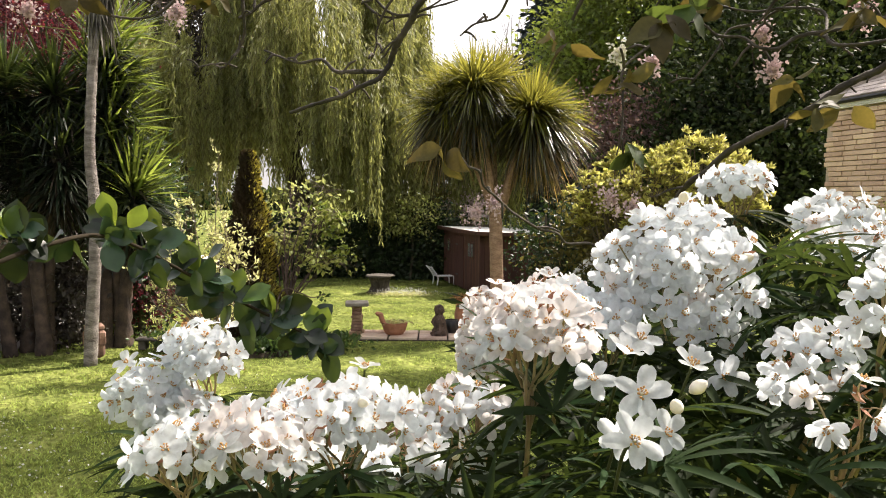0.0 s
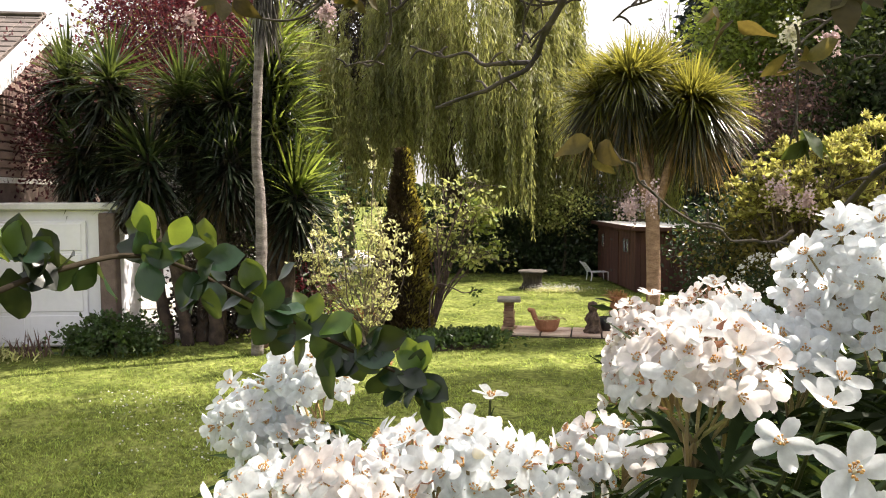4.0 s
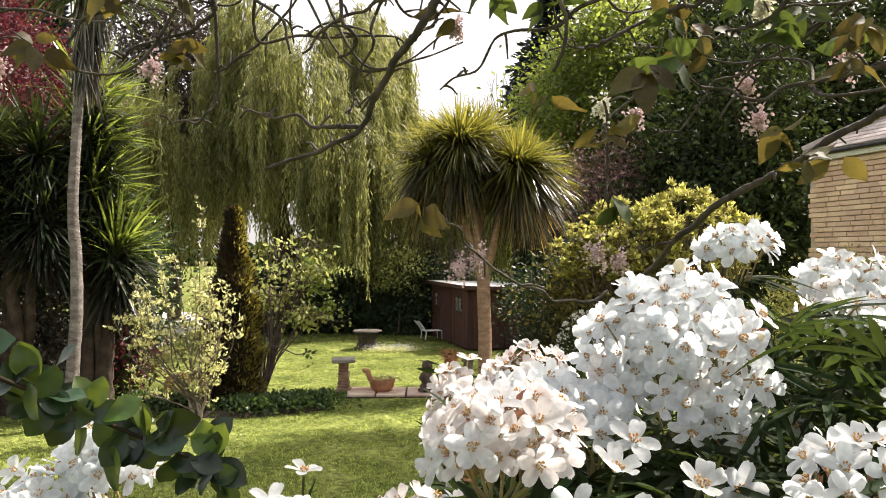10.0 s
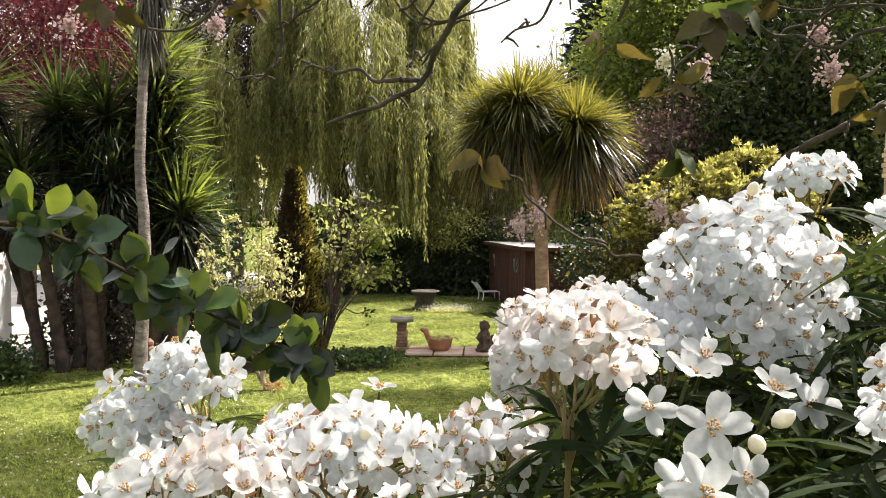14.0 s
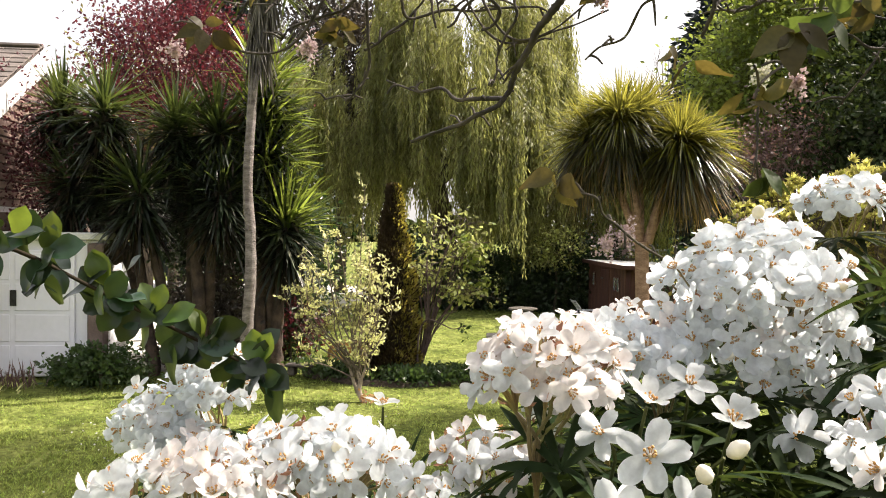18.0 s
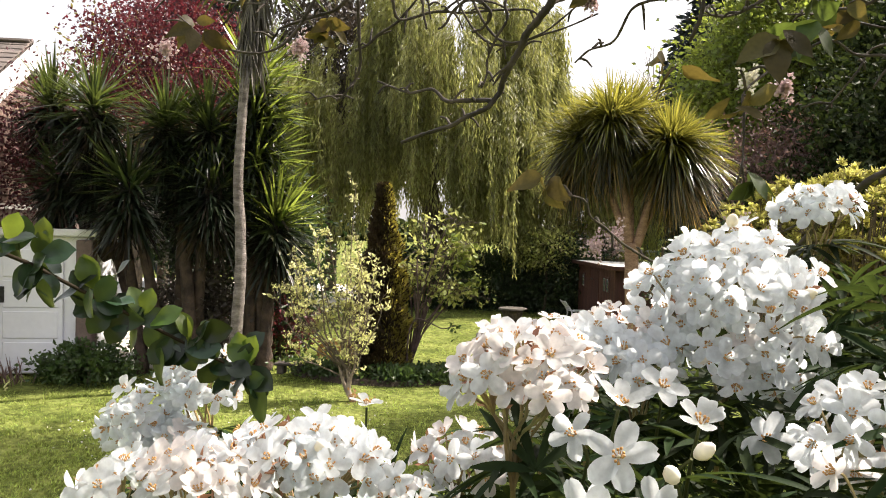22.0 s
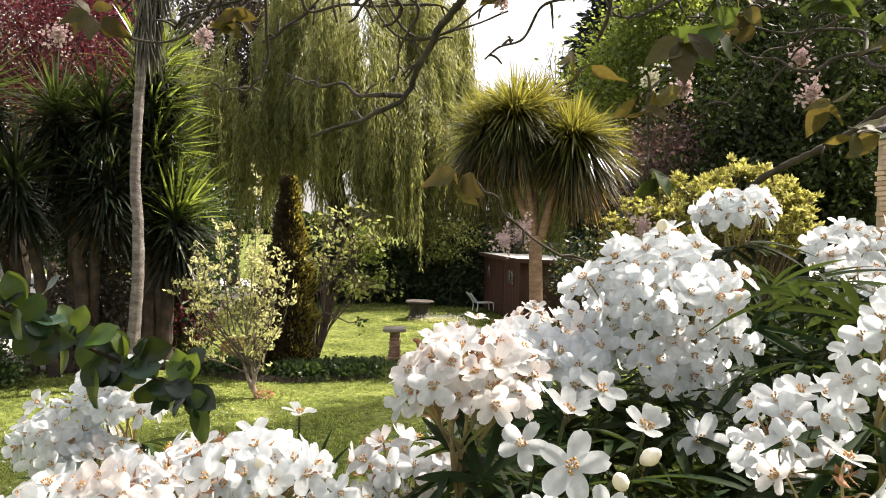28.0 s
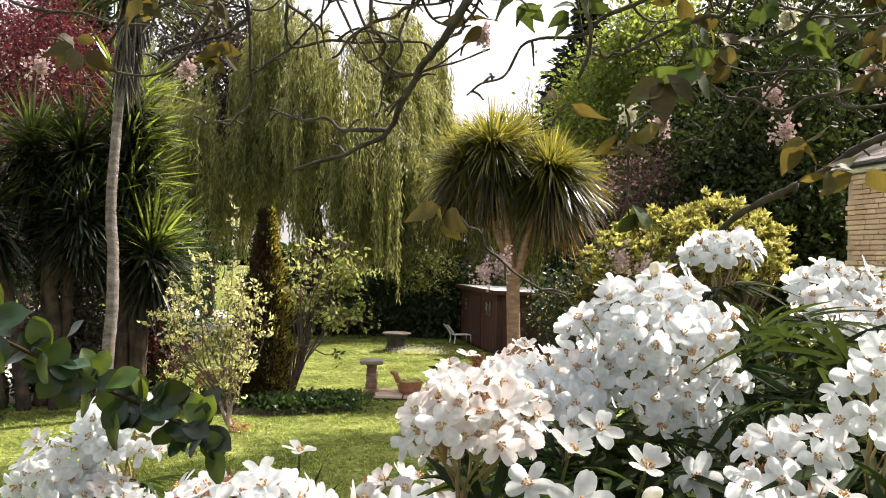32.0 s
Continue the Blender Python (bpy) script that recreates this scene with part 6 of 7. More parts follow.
def cherry():
    base = np.array([2.75, 0.7, 0.0])
    root = thing("cherry_tree", "flowering cherry tree with bare dark branches and bronze young leaves", "tree", tuple(base))
    r = np.random.default_rng(100)
    s = Soup()
    tube(s, [(2.75, 0.7, -0.05), (2.72, 0.72, 1.0), (2.62, 0.82, 2.2), (2.5, 0.9, 3.1)], 0.17, 0.10, 12, 6, 0.05, r)
    part("trunk", s, M["bark_cherry"], root, world_space=True, smooth=True)
    s = Soup()
    tube(s, BOUGH, 0.06, 0.02, 10, 6, 0.06, r)
    part("bough", s, M["bark_cherry"], root, world_space=True, smooth=True)
    for name, r0, r1, line in CHERRY:
        line = np.array(line)
        mid = (line[1:] + line[:-1]) / 2 + r.normal(size=(len(line) - 1, 3)) * np.linalg.norm(line[1:] - line[:-1], axis=1)[:, None] * (0.07 if name == "twig" else 0.025)
        pts = np.empty((2 * len(line) - 1, 3))
        pts[0::2], pts[1::2] = line, mid
        s = Soup()
        thick = {"limb": 0.42, "bough": 0.5, "twig": 0.66}[name]
        got = tube(s, pts, r0 * thick, r1 * thick, 8, 6, 0.26, r)
        # spurs and short side twigs
        for k in range(int(len(got) / 7)):
            q = got[r.integers(2, len(got) - 1)]
            d = r.normal(size=3) * [0.06, 0.05, 0.05]
            tube(s, [q, q + d * 0.3 + [0, 0, 0.008], q + d * 0.6], 0.0042, 0.0026, 6, 3, 0.3, r)
        part(name, s, M["bark_cherry"], root, world_space=True, smooth=True)
    # hanging side twigs that curl up at the tip
    up = np.array(BOUGH)
    for k in range(38):
        i = 1 + (int(r.integers(0, 4)) if k < 26 else k % 2)
        a = up[i] + (up[i + 1] - up[i]) * r.random()
        side = r.choice([-1.0, 1.0])
        drop = r.uniform(0.3, 0.62)
        run = side * r.uniform(0.1, 0.5)
        dy = r.uniform(-0.1, 0.35)
        pts = [a, a + [run * 0.25, dy * 0.4, -drop * 0.5], a + [run * 0.6, dy * 0.7, -drop * 0.92], a + [run * 1.05, dy, -drop * r.uniform(0.9, 1.0)], a + [run * 1.35, dy * 1.1, -drop * r.uniform(0.7, 0.85)]]
        s = Soup()
        got = tube(s, np.array(pts) + r.normal(size=(5, 3)) * 0.012, r.uniform(0.004, 0.0064), 0.0024, 7, 8, 0.26, r)
        for j in range(3):
            q = got[r.integers(5, len(got) - 1)]
            d = r.normal(size=3) * [0.08, 0.05, 0.06]
            tube(s, [q, q + d * 0.3 + [0, 0, 0.008], q + d * 0.55], 0.0034, 0.0022, 6, 3, 0.3, r)
        part("twig", s, M["bark_cherry"], root, world_space=True, smooth=True)
    brown = [leaf_data("leaf", 0.082, 0.044, M["cherry_leaf"], c) for c in (0.1, 0.3, 0.5)]
    green = [leaf_data("leaf", 0.078, 0.042, M["cherry_leaf_green"], c) for c in (0.15, 0.35)]
    more = [(r.uniform(0.45, 1.35), r.uniform(2.0, 2.5), r.uniform(2.98, 3.3), 5, k % 2) for k in range(12)]
    for x, y, z, m, g in LEAF_TUFTS + more:
        for k in range(m):
            a = 2 * math.pi * k / m + r.uniform(-0.4, 0.4)
            way = (math.cos(a) * 0.9, math.sin(a) * 0.5, r.uniform(-1.0, 0.15))
            ob = part("leaf", None, None, root, data=(green if g else brown)[int(r.integers(0, 2))])
            ob.matrix_local = Matrix.Translation(-Vector(base)) @ aim(way, r.uniform(-0.9, 0.9), (x + r.normal() * 0.012, y + r.normal() * 0.012, z + r.normal() * 0.012), r.uniform(0.7, 1.15), face=(r.normal() * 0.5, -0.7, r.normal() * 0.6 + 0.2))
    for x, y, z, size, pale in BLOSSOMS:
        s = Soup()
        n = 230
        d = ball(n, r)
        leaves(s, np.array([x, y, z]) + d * [0.8, 0.7, 1.1] * size * 0.6 * r.uniform(0.1, 1, (n, 1)) * (1 + 0.6 * np.sin(d[:, :1] * 5)), d + r.normal(size=(n, 3)) * 0.7, 0.014, 0.012, r, kind=4)
        part("blossom", s, M["blossom_pale" if pale else "blossom"], root, "cluster of pale blossom" if pale else "cluster of pink blossom", world_space=True)["kind"] = "stuff"
    # the crown above and behind, out of the eye's way
    s = Soup()
    n = 700
    c = np.array([2.7, 0.5, 4.2]) + ball(n, r) * [0.7, 0.8, 0.6]
    leaves(s, c, r.normal(size=(n, 3)) - [0, 0, 0.5], 0.085, 0.04, r, kind=4)
    ob = part("foliage", s, M["cherry_leaf_green"], root, world_space=True)
    ob["kind"] = "stuff"


cherry()


# ---------------- evergreen spray beside the path ----------------
SPRAY = [(-0.352, 0.217, 2.392), (-0.179, 0.277, 2.466), (-0.150, 0.306, 2.481), (-0.137, 0.338, 2.482), (-0.112, 0.365, 2.463), (-0.083, 0.385, 2.443), (-0.061, 0.398, 2.429)]


def evergreen_spray():
    base = np.array([-0.75, 0.15, 0.0])
    root = thing("evergreen_shrub", "evergreen shrub with a leaning spray of glossy rounded leaves", "shrub", tuple(base))
    r = np.random.default_rng(110)
    s = Soup()
    tube(s, [(-0.75, 0.15, -0.05), (-0.72, 0.16, 1.0), (-0.58, 0.18, 1.9), (-0.46, 0.2, 2.26), (-0.348, 0.217, 2.388)], 0.022, 0.003, 9, 6, 0.05, r)
    part("stem", s, M["bush_stem"], root, world_space=True, smooth=True)
    s = Soup()
    line = tube(s, SPRAY, 0.0010, 0.0007, 7, 6, 0.15, r)
    part("twig", s, M["spray_twig"], root, world_space=True, smooth=True)
    old = [leaf_data("leaf", 0.0146, 0.0087, M["shiny_leaf"], c, bell=1.2, tip=0.75) for c in (0.05, 0.2)]
    young = [leaf_data("leaf", 0.0152, 0.0082, M["shiny_leaf_young"], c, bell=1.2, tip=0.8) for c in (0.05, 0.15)]

    def leaf(p, way, roll, size, fresh=False):
        ob = part("leaf", None, None, root, data=(young if fresh else old)[int(r.integers(0, 2))])
        ob.matrix_local = Matrix.Translation(-Vector(base)) @ aim(way, roll, p, size, face=(r.normal() * 0.45, -1.0, 0.3 + r.normal() * 0.45))

    nodes = [(-0.137, 0.338, 2.485), (-0.111, 0.365, 2.464), (-0.081, 0.386, 2.443), (-0.062, 0.398, 2.430), (-0.158, 0.298, 2.482), (-0.124, 0.352, 2.475), (-0.176, 0.282, 2.471), (-0.209, 0.268, 2.459), (-0.097, 0.376, 2.453), (-0.254, 0.25, 2.43)]
    for ni, p in enumerate(nodes):
        for k in range(9 if ni < 5 else 7):
            a = 2 * math.pi * k / 8 + r.uniform(-0.3, 0.3)
            up = math.sin(a)
            way = (math.cos(a) * 0.9 + 0.15, r.uniform(-0.35, 0.25), up * 0.8 + 0.1)
            q = np.array(p) + r.normal(size=3) * 0.003
            leaf(q, way, r.uniform(-0.7, 0.7), r.uniform(0.8, 1.12), up > 0.5 and r.random() < 0.4)
        for k in range(2):
            leaf(np.array(p) + [0, 0, 0.002], (r.uniform(-0.5, 0.5), r.uniform(-0.3, 0.1), 1.0), r.uniform(-0.6, 0.6), r.uniform(0.7, 1.0), True)
    for k in range(40):
        q = line[int(r.integers(1, len(line)))]
        leaf(q, (r.uniform(-0.8, 0.8), r.uniform(-0.5, 0.3), r.uniform(-1, 0.6)), r.uniform(-1, 1), r.uniform(0.7, 1.0))
    leaf(np.array((-0.055, 0.398, 2.425)), (0.05, 0.0, -1.0), 0.2, 1.2)
    leaf(np.array((-0.090, 0.378, 2.442)), (-0.15, 0.0, -1.0), -0.2, 1.15)
    # the rest of the shrub, off to the side
    s = Soup()
    n = 1500
    c = np.array([-0.85, 0.25, 1.45]) + ball(n, r) * [0.38, 0.35, 0.85] * r.uniform(0.5, 1, (n, 1))
    leaves(s, c, r.normal(size=(n, 3)), 0.03, 0.018, r, kind=4)
    ob = part("foliage", s, M["shiny_leaf"], root, world_space=True)
    ob["kind"] = "stuff"


evergreen_spray()


# ---------------- white flowering bush in the foreground ----------------
def flower_mesh(seed, cup, petal_material, size=0.0165):
    """A five-petalled flower facing +z with a ring of anthers round a pale pistil."""
    r = np.random.default_rng(seed)
    s = Soup()
    rows, cols = 7, 4
    for p in range(5):
        a = 2 * math.pi * p / 5 + r.normal(0, 0.12)
        L = size * r.uniform(0.88, 1.1)
        W = size * r.uniform(0.50, 0.62)
        c = cup + r.uniform(-0.2, 0.2)
        tw = r.uniform(-0.3, 0.3)
        bend = r.uniform(-0.3, 0.55)
        notch = r.uniform(0.0, 0.06)
        v = []
        for i in range(rows + 1):
            t = i / rows
            w = W * (0.20 + 0.80 * math.sin(math.pi * min(t * 0.78 + 0.05, 1)) ** 1.0) * (1.0 if t < 0.8 else math.sqrt(max(0.0, 1 - ((t - 0.8) / 0.22) ** 2)) + 0.03)
            for j in range(cols + 1):
                u = j / cols * 2 - 1
                x = L * t * math.cos(c * 0.9 * t) - (notch * L * (1 - abs(u)) if i == rows else 0)
                z = L * t * math.sin(c) * (1.0 - 0.35 * t) - bend * L * max(0.0, t - 0.55) ** 2 + abs(u) * w * 0.13 + tw * u * w * 0.4 * t
                y = u * w * 0.5
                v.append((x * math.cos(a) - y * math.sin(a), x * math.sin(a) + y * math.cos(a), z))
        k = cols + 1
        s.add(v, np.array([[i * k + j, (i + 1) * k + j, (i + 1) * k + j + 1, i * k + j + 1] for i in range(rows) for j in range(cols)]))
    n_petal = sum(len(f) for f in s.f)
    tube(s, [(0, 0, 0), (0, 0, size * 0.2)], size * 0.07, size * 0.03, 5, 1)
    n_pistil = sum(len(f) for f in s.f)
    for p in range(9):
        a = 2 * math.pi * p / 9 + r.normal(0, 0.2)
        R = size * r.uniform(0.10, 0.22)
        h = size * r.uniform(0.17, 0.30)
        tip = (R * math.cos(a), R * math.sin(a), h)
        tube(s, [(R * 0.4 * math.cos(a), R * 0.4 * math.sin(a), 0), tip], size * 0.018, size * 0.014, 3, 1)
        o = np.array([(1, 0, 0), (-1, 0, 0), (0, 1, 0), (0, -1, 0), (0, 0, 1), (0, 0, -1)]) * size * 0.052 * [1, 1, 1.5] + tip
        s.add(o, np.array([[0, 2, 4], [2, 1, 4], [1, 3, 4], [3, 0, 4], [2, 0, 5], [1, 2, 5], [3, 1, 5], [0, 3, 5]]))
    me = s.mesh("flower", [petal_material, M["anther"], M["bud"]], True)
    ix = np.zeros(len(me.polygons), np.int32)
    ix[n_petal:n_pistil] = 2
    ix[n_pistil:] = 1
    me.polygons.foreach_set("material_index", ix)
    return me


def bud_mesh(size=0.0095):
    prof = [(0.12, 0), (0.36, 0.25), (0.5, 0.6), (0.47, 0.95), (0.3, 1.3), (0.08, 1.5)]
    return lathe([(a * size, b * size) for a, b in prof], 10).mesh("bud", M["bud"], True)


CLUSTERS = [  # place, radii, flowers, blush share, lean of the dome (towards -y), lowest direction
    ((0.173, 0.592, 2.447), (0.053, 0.045, 0.052), 84, 0.03, 0.55, -0.75),
    ((0.250, 0.686, 2.512), (0.028, 0.022, 0.014), 14, 0.0, 0.3, -0.2),
    ((0.385, 0.800, 2.480), (0.052, 0.03, 0.026), 22, 0.05, 0.4, -0.5),
    ((0.372, 0.730, 2.455), (0.03, 0.03, 0.022), 10, 0.05, 0.4, -0.5),
    ((0.055, 0.468, 2.418), (0.035, 0.031, 0.027), 27, 0.65, 0.28, -0.12),
    ((0.088, 0.590, 2.420), (0.030, 0.026, 0.018), 16, 0.3, 0.35, -0.3),
    ((0.116, 0.556, 2.412), (0.022, 0.02, 0.016), 7, 0.0, 0.6, -0.4),
    ((-0.060, 0.470, 2.368), (0.050, 0.032, 0.022), 33, 0.1, 0.35, -0.1),
    ((-0.100, 0.440, 2.362), (0.034, 0.03, 0.022), 17, 0.5, 0.3, -0.1),
    ((-0.145, 0.446, 2.352), (0.026, 0.026, 0.020), 12, 0.1, 0.3, -0.1),
    ((-0.175, 0.585, 2.385), (0.026, 0.022, 0.022), 18, 0.03, 0.4, -0.4),
    ((-0.212, 0.580, 2.355), (0.030, 0.026, 0.026), 22, 0.03, 0.4, -0.4),
    ((-0.185, 0.570, 2.335), (0.040, 0.026, 0.026), 18, 0.05, 0.4, -0.4),
    ((0.048, 0.815, 2.350), (0.032, 0.03, 0.060), 44, 0.75, 0.4, -0.6),
    ((0.110, 0.830, 2.395), (0.040, 0.03, 0.026), 18, 0.7, 0.4, -0.3),
    ((0.016, 0.545, 2.355), (0.028, 0.024, 0.020), 12, 0.3, 0.4, -0.2),
    ((-0.010, 0.525, 2.325), (0.040, 0.03, 0.022), 14, 0.2, 0.4, -0.2),
    ((0.205, 0.440, 2.408), (0.026, 0.022, 0.024), 12, 0.1, 0.7, -0.6),
    ((0.238, 0.420, 2.447), (0.020, 0.020, 0.026), 13, 0.05, 0.6, -0.6),
    ((0.190, 0.372, 2.402), (0.018, 0.016, 0.018), 3, 0.05, 0.7, -0.6),
    ((0.255, 0.640, 2.372), (0.05, 0.03, 0.03), 8, 0.1, 0.6, -0.5),
    ((0.46, 0.90, 2.44), (0.07, 0.05, 0.05), 26, 0.1, 0.5, -0.4),
    ((0.60, 0.95, 2.40), (0.08, 0.06, 0.06), 24, 0.1, 0.5, -0.4),
    ((-0.10, 0.60, 2.300), (0.05, 0.04, 0.03), 14, 0.1, 0.4, -0.2),
]
SINGLES = [  # place, facing, size, open (0), bud (1) or half open (2)
    ((0.098, 0.391, 2.405), (-0.05, -0.85, 0.45), 1.12, 0), ((0.085, 0.350, 2.394), (0.0, -0.9, 0.4), 1.0, 0), ((0.134, 0.428, 2.412), (0.1, -0.5, 0.9), 1.05, 2),
    ((0.176, 0.497, 2.390), (0.05, -0.9, 0.35), 1.08, 0), ((0.080, 0.418, 2.406), (-0.4, -0.7, 0.5), 0.9, 0),
    ((0.126, 0.508, 2.412), (0.0, -0.6, 0.8), 1.1, 0), ((0.100, 0.436, 2.416), (0.2, -0.3, 1.0), 1.05, 2), ((-0.056, 0.585, 2.376), (0.1, -0.05, 1.0), 0.95, 0),
    ((0.112, 0.395, 2.385), (0.1, -0.8, 0.3), 0.85, 0),
    ((0.131, 0.421, 2.399), (0.5, -0.4, 0.5), 0.95, 1), ((0.122, 0.410, 2.391), (-0.3, -0.5, 0.6), 0.9, 1),
    ((0.088, 0.395, 2.382), (-0.2, -0.9, 0.2), 0.9, 0),
]
TOPS = np.array([c[0] for c in CLUSTERS])
TOPR = np.array([c[1][2] for c in CLUSTERS])


def bush_top(x, y):
    """The height of the bush's leafy surface under its flowers."""
    w = 1 / ((TOPS[:, 0] - x) ** 2 + (TOPS[:, 1] - y) ** 2 + 0.0012) ** 1.5
    return float((w * (TOPS[:, 2] - TOPR * 0.6)).sum() / w.sum())


def choisya():
    base = Vector((0.3, 0.95, 0.0))
    root = thing("flowering_bush", "dense evergreen bush covered in white five-petalled flowers", "shrub", tuple(base))
    r = np.random.default_rng(120)
    back = Matrix.Translation(-base)
    white = [flower_mesh(i, c, M["petal"]) for i, c in enumerate((0.12, 0.3, 0.42, 0.2, 0.62, 0.35, 0.85, 0.25))]
    blush = [flower_mesh(10 + i, c, M["petal_pink"]) for i, c in enumerate((0.5, 0.75, 1.0))]
    bud = bud_mesh()

    def facing(n, at, size):
        q = Vector(n).to_track_quat("Z", "Y").to_matrix().to_4x4()
        return Matrix.Translation(at) @ q @ Matrix.Rotation(r.uniform(0, 6.28), 4, "Z") @ Matrix.Scale(size, 4)

    for at, rad, m, pink, lean, low in CLUSTERS:
        at, rad = np.array(at), np.array(rad)
        scale = 0.8 if at[1] < 0.46 and at[0] > 0.15 else 0.86 if at[0] < 0.02 or pink > 0.6 else 1.0
        m = int(m / scale**1.5)
        fan = 1.25 if pink > 0.6 and at[1] < 0.5 else 1.0
        foot = at - ([0.004, 0.006, 0.040] if fan > 1 else [0, -0.010, rad[2] * 0.7 + 0.022])
        # spread the flowers over the dome by best candidate
        kept = []
        for k in range(int(m * 1.3)):
            best, far = None, -1
            for c in ball(14, r, low):
                if c[1] > 0.55:
                    continue
                gap = min([np.linalg.norm((c - o) * rad) for o in kept], default=1)
                if gap > far:
                    best, far = c, gap
            if best is None:
                continue
            kept.append(best)
        st = Soup()
        spots = []
        forks = [foot + (at + np.array((math.cos(a), -0.6 + 0.6 * math.sin(a), 0.15)) * rad * 0.62 - foot) * 0.62 for a in np.linspace(0, 6.28, 10 if fan > 1 else 7)[:-1] + r.uniform(0, 1)]
        for f in forks:
            tube(st, [foot - [0, 0, 0.012], foot * 0.6 + f * 0.4 + r.normal(size=3) * 0.003, f], 0.0010 * fan, 0.0007 * fan, 5, 3)
        for c in kept:
            p = at + c * rad * r.uniform(0.66, 1.08)
            n = unit(c * 0.9 + np.array([0, -lean, 0.25]) + r.normal(size=3) * 0.32)
            spots.append((p, n))
            fork = forks[int(np.argmin([np.linalg.norm(f - p) for f in forks]))]
            tube(st, [fork, fork * 0.45 + p * 0.55 - n * 0.003, p - n * 0.004, p], 0.0007 * fan, 0.0005 * fan, 4, 2)
        tube(st, [foot - [0, -0.03, 0.07], foot - [0, -0.008, 0.03], foot], 0.0018, 0.0014, 6, 3)
        cl = part("flower_head", st, M["stalk"], root, "thin branched stalk of a flower head", world_space=True)
        cal = Soup()
        for p, n in spots:
            fl = blush if r.random() < pink else white
            isbud = r.random() < 0.03
            ob = part("bud" if isbud else "flower", None, None, cl, data=bud if isbud else fl[int(r.integers(0, len(fl)))])
            ob.matrix_local = back @ facing(n, p, r.uniform(0.72, 0.94) * scale)
            if r.random() < pink * 0.9 + 0.05:
                q = p - n * 0.006
                leaves(cal, q + r.normal(size=(7, 3)) * 0.003, r.normal(size=(7, 3)) + n * 0.5, 0.008, 0.003, r, kind=4)
        if cal.n:
            ob = part("withered_calyx", cal, M["calyx"], cl, "brown withered calyx scraps", world_space=True)
            ob.location = (0, 0, 0)
            ob["kind"] = "stuff"
    for at, n, size, isbud in SINGLES:
        at = np.array(at)
        st = Soup()
        nn = unit(np.array(n, float))
        tube(st, [at - nn * 0.002, at - nn * 0.016 - [0, -0.008, 0.008], at - [0, -0.045, 0.05]], 0.0008, 0.0011, 5, 3)
        cl = part("flower_stalk", st, M["green_stalk"], root, world_space=True)
        ob = part("bud" if isbud == 1 else "flower", None, None, cl, data=bud if isbud == 1 else white[6] if isbud else white[int(r.integers(0, 4))])
        ob.matrix_local = back @ facing(n, at, size * 0.84)
    # narrow leaflets in fans of five
    narrow = []
    for k in range(3):
        s = Soup()
        for j in range(5):
            a = radians(-70 + 35 * j) + r.normal(0, 0.08)
            L = (0.032, 0.048, 0.055, 0.048, 0.032)[j] * r.uniform(0.9, 1.1)
            v = []
            for i in range(6):
                t = i / 5
                w = 0.0052 * math.sin(math.pi * (t * 0.9 + 0.06)) ** 0.9
                for u in (-1, 0, 1):
                    x, y, z = u * w / 2, t * L, abs(u) * w * 0.25 - 0.25 * L * t * t
                    v.append((x * math.cos(a) + y * math.sin(a), -x * math.sin(a) + y * math.cos(a), z))
            s.add(v, np.array([[i * 3 + j2, i * 3 + j2 + 1, (i + 1) * 3 + j2 + 1, (i + 1) * 3 + j2] for i in range(5) for j2 in range(2)]))
        narrow.append(s.mesh("leaf", M["bush_leaf"], True))
    for at, rad, *_ in CLUSTERS[:22]:
        for k in range(6):
            a = r.uniform(0, 6.28)
            p = np.array(at) - [0, -0.012, rad[2] * 0.7 + r.uniform(0.012, 0.04)] + [math.cos(a) * 0.008, math.sin(a) * 0.008, 0]
            ob = part("leaf", None, None, root, data=narrow[int(r.integers(0, 3))])
            ob.matrix_local = back @ aim((math.cos(a), math.sin(a) - 0.3, r.uniform(-0.4, 0.3)), r.uniform(-0.6, 0.6), p, r.uniform(0.75, 1.1))
    made = 0
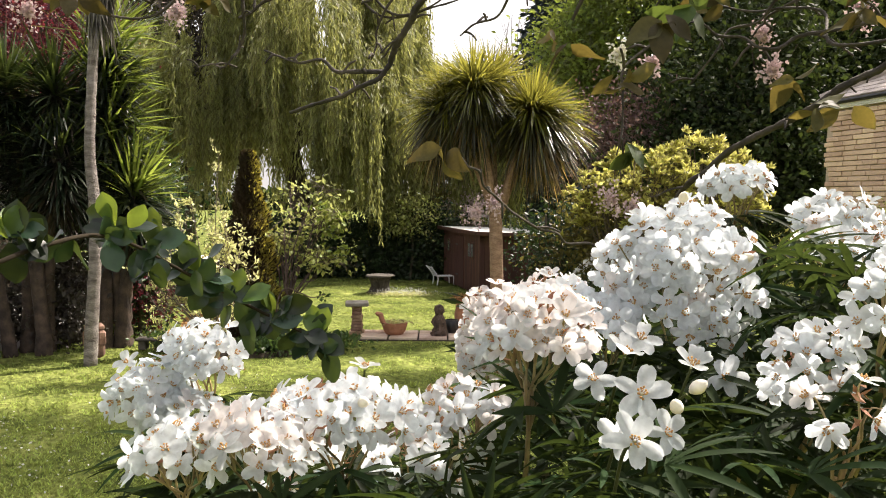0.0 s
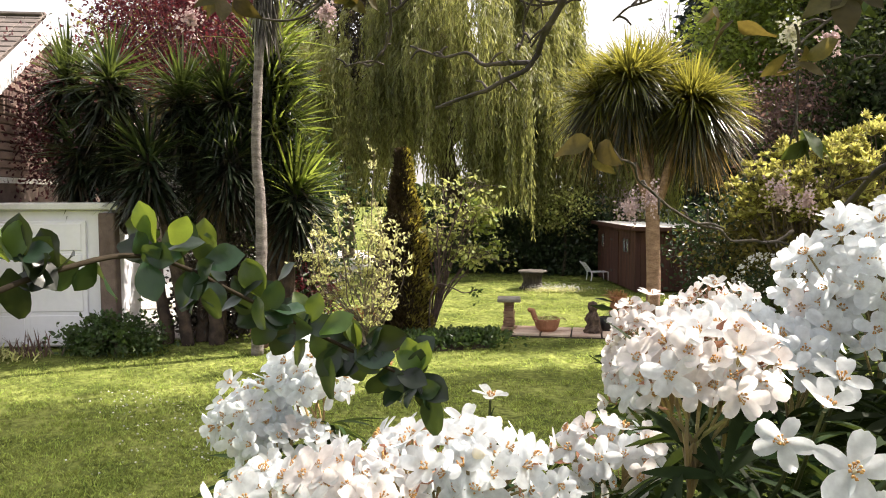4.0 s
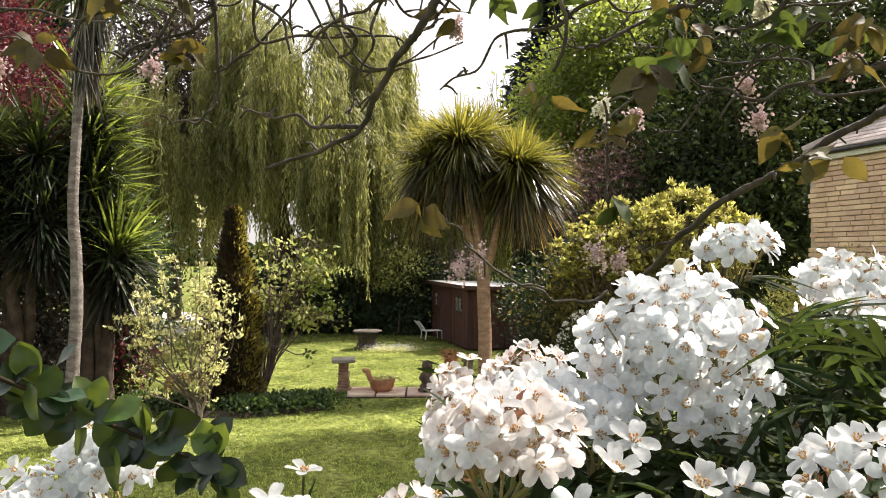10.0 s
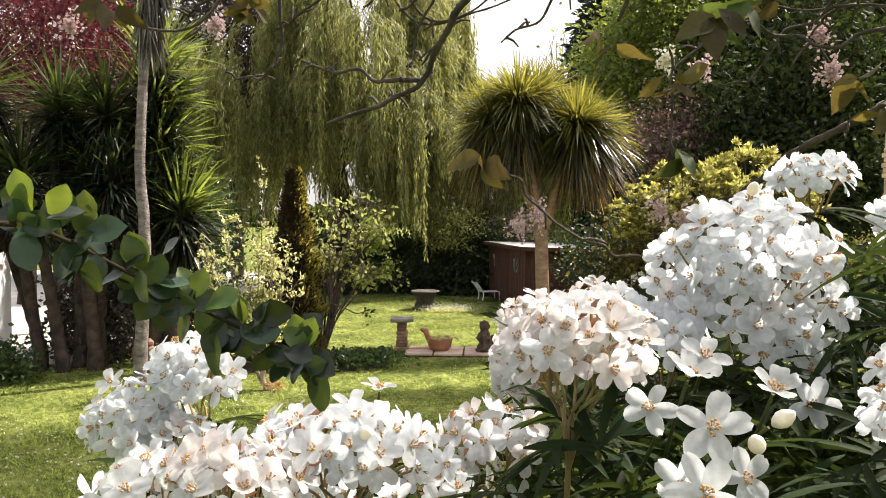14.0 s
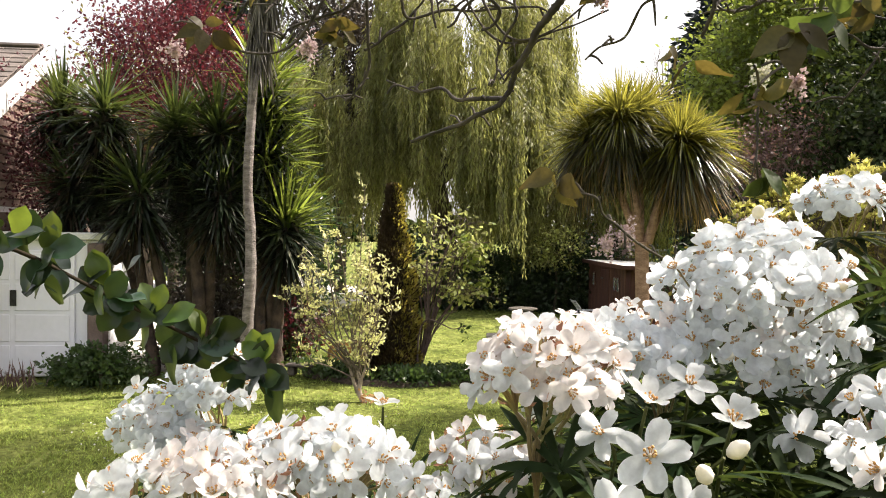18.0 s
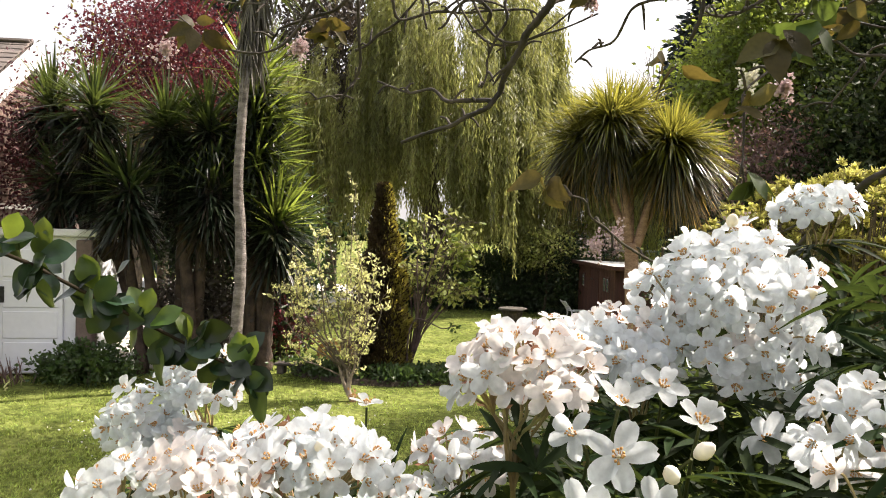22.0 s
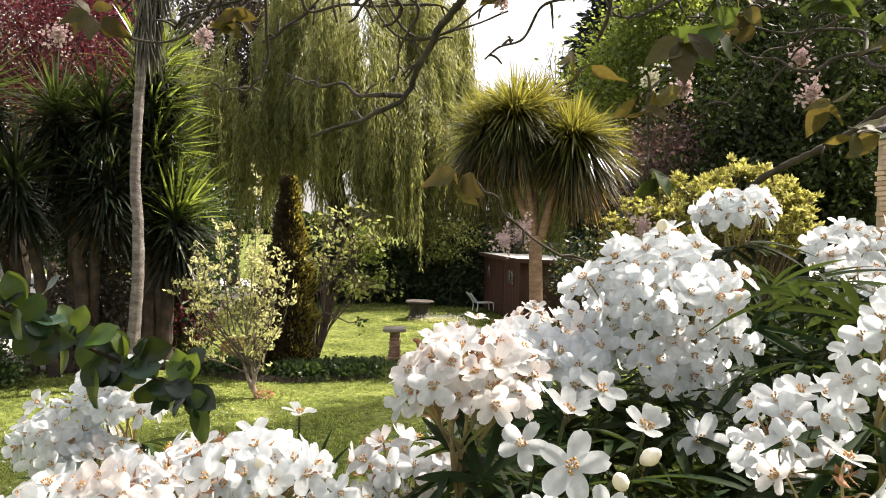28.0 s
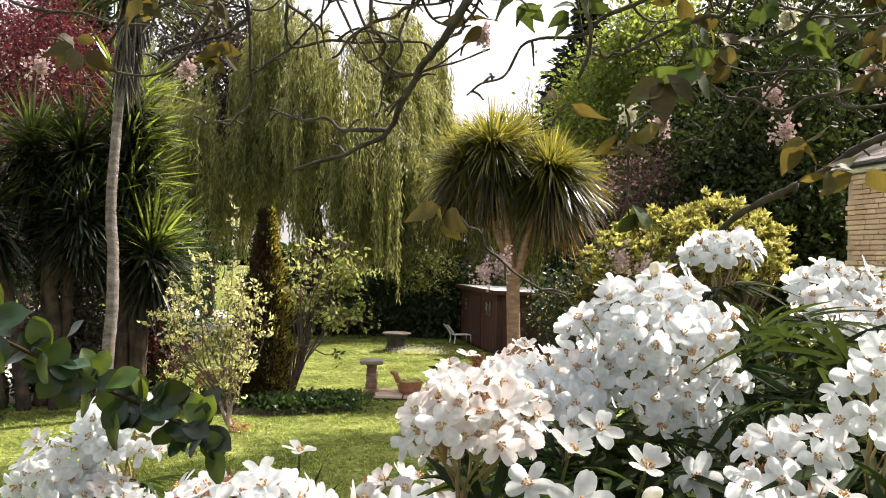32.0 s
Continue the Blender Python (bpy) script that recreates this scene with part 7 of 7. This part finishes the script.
    while made < 300:
        x, y = r.uniform(-0.24, 0.42), 0.36 + 0.5 * r.random() ** 1.4
        if x < -0.165 and (y < 0.52 or x < -0.21):
            continue
        z = bush_top(x, y) - 0.012 - abs(r.normal(0, 0.035))
        way = (r.normal(0, 0.8), r.normal(-0.35, 0.6), r.uniform(-0.3, 0.6))
        ob = part("leaf", None, None, root, data=narrow[int(r.integers(0, 3))])
        if x < 0.035:
            z = min(z, 2.475 - 0.31 * (y - 0.07))
        ob.matrix_local = back @ aim(way, r.uniform(-0.8, 0.8), (x, y, z), r.uniform(0.75, 1.15))
        made += 1
    for k in range(150):
        at = (r.uniform(0.215, 0.42), r.uniform(0.55, 0.70), r.uniform(2.30, 2.475))
        way = (r.normal(0, 0.9), r.normal(-0.45, 0.4), r.uniform(-0.7, 0.45))
        ob = part("leaf", None, None, root, data=narrow[int(r.integers(0, 3))])
        ob.matrix_local = back @ aim(way, r.uniform(-0.8, 0.8), at, r.uniform(0.85, 1.25))
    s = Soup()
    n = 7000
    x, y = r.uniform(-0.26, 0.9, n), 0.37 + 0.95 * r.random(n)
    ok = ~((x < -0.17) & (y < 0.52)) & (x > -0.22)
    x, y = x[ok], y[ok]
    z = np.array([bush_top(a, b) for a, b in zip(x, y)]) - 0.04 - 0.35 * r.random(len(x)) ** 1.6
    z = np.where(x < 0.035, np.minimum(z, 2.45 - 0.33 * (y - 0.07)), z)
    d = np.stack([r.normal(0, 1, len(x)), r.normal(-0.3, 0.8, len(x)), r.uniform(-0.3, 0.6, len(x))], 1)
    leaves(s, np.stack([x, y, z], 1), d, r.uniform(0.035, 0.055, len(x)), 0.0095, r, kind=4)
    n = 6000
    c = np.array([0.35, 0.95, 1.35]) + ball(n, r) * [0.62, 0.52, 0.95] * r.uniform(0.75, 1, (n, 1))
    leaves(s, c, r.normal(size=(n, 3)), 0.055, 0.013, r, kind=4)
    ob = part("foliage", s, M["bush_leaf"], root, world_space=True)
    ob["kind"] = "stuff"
    for k in range(14):
        t = TOPS[r.integers(0, len(TOPS))] - [0, -0.03, 0.16]
        s = Soup()
        tube(s, [(0.3 + r.normal() * 0.06, 0.95 + r.normal() * 0.06, -0.05), (0.3 + (t[0] - 0.3) * 0.4, 0.95 + (t[1] - 0.95) * 0.3, 1.2), t], 0.014, 0.004, 6, 6)
        part("stem", s, M["bush_stem"], root, world_space=True)


choisya()
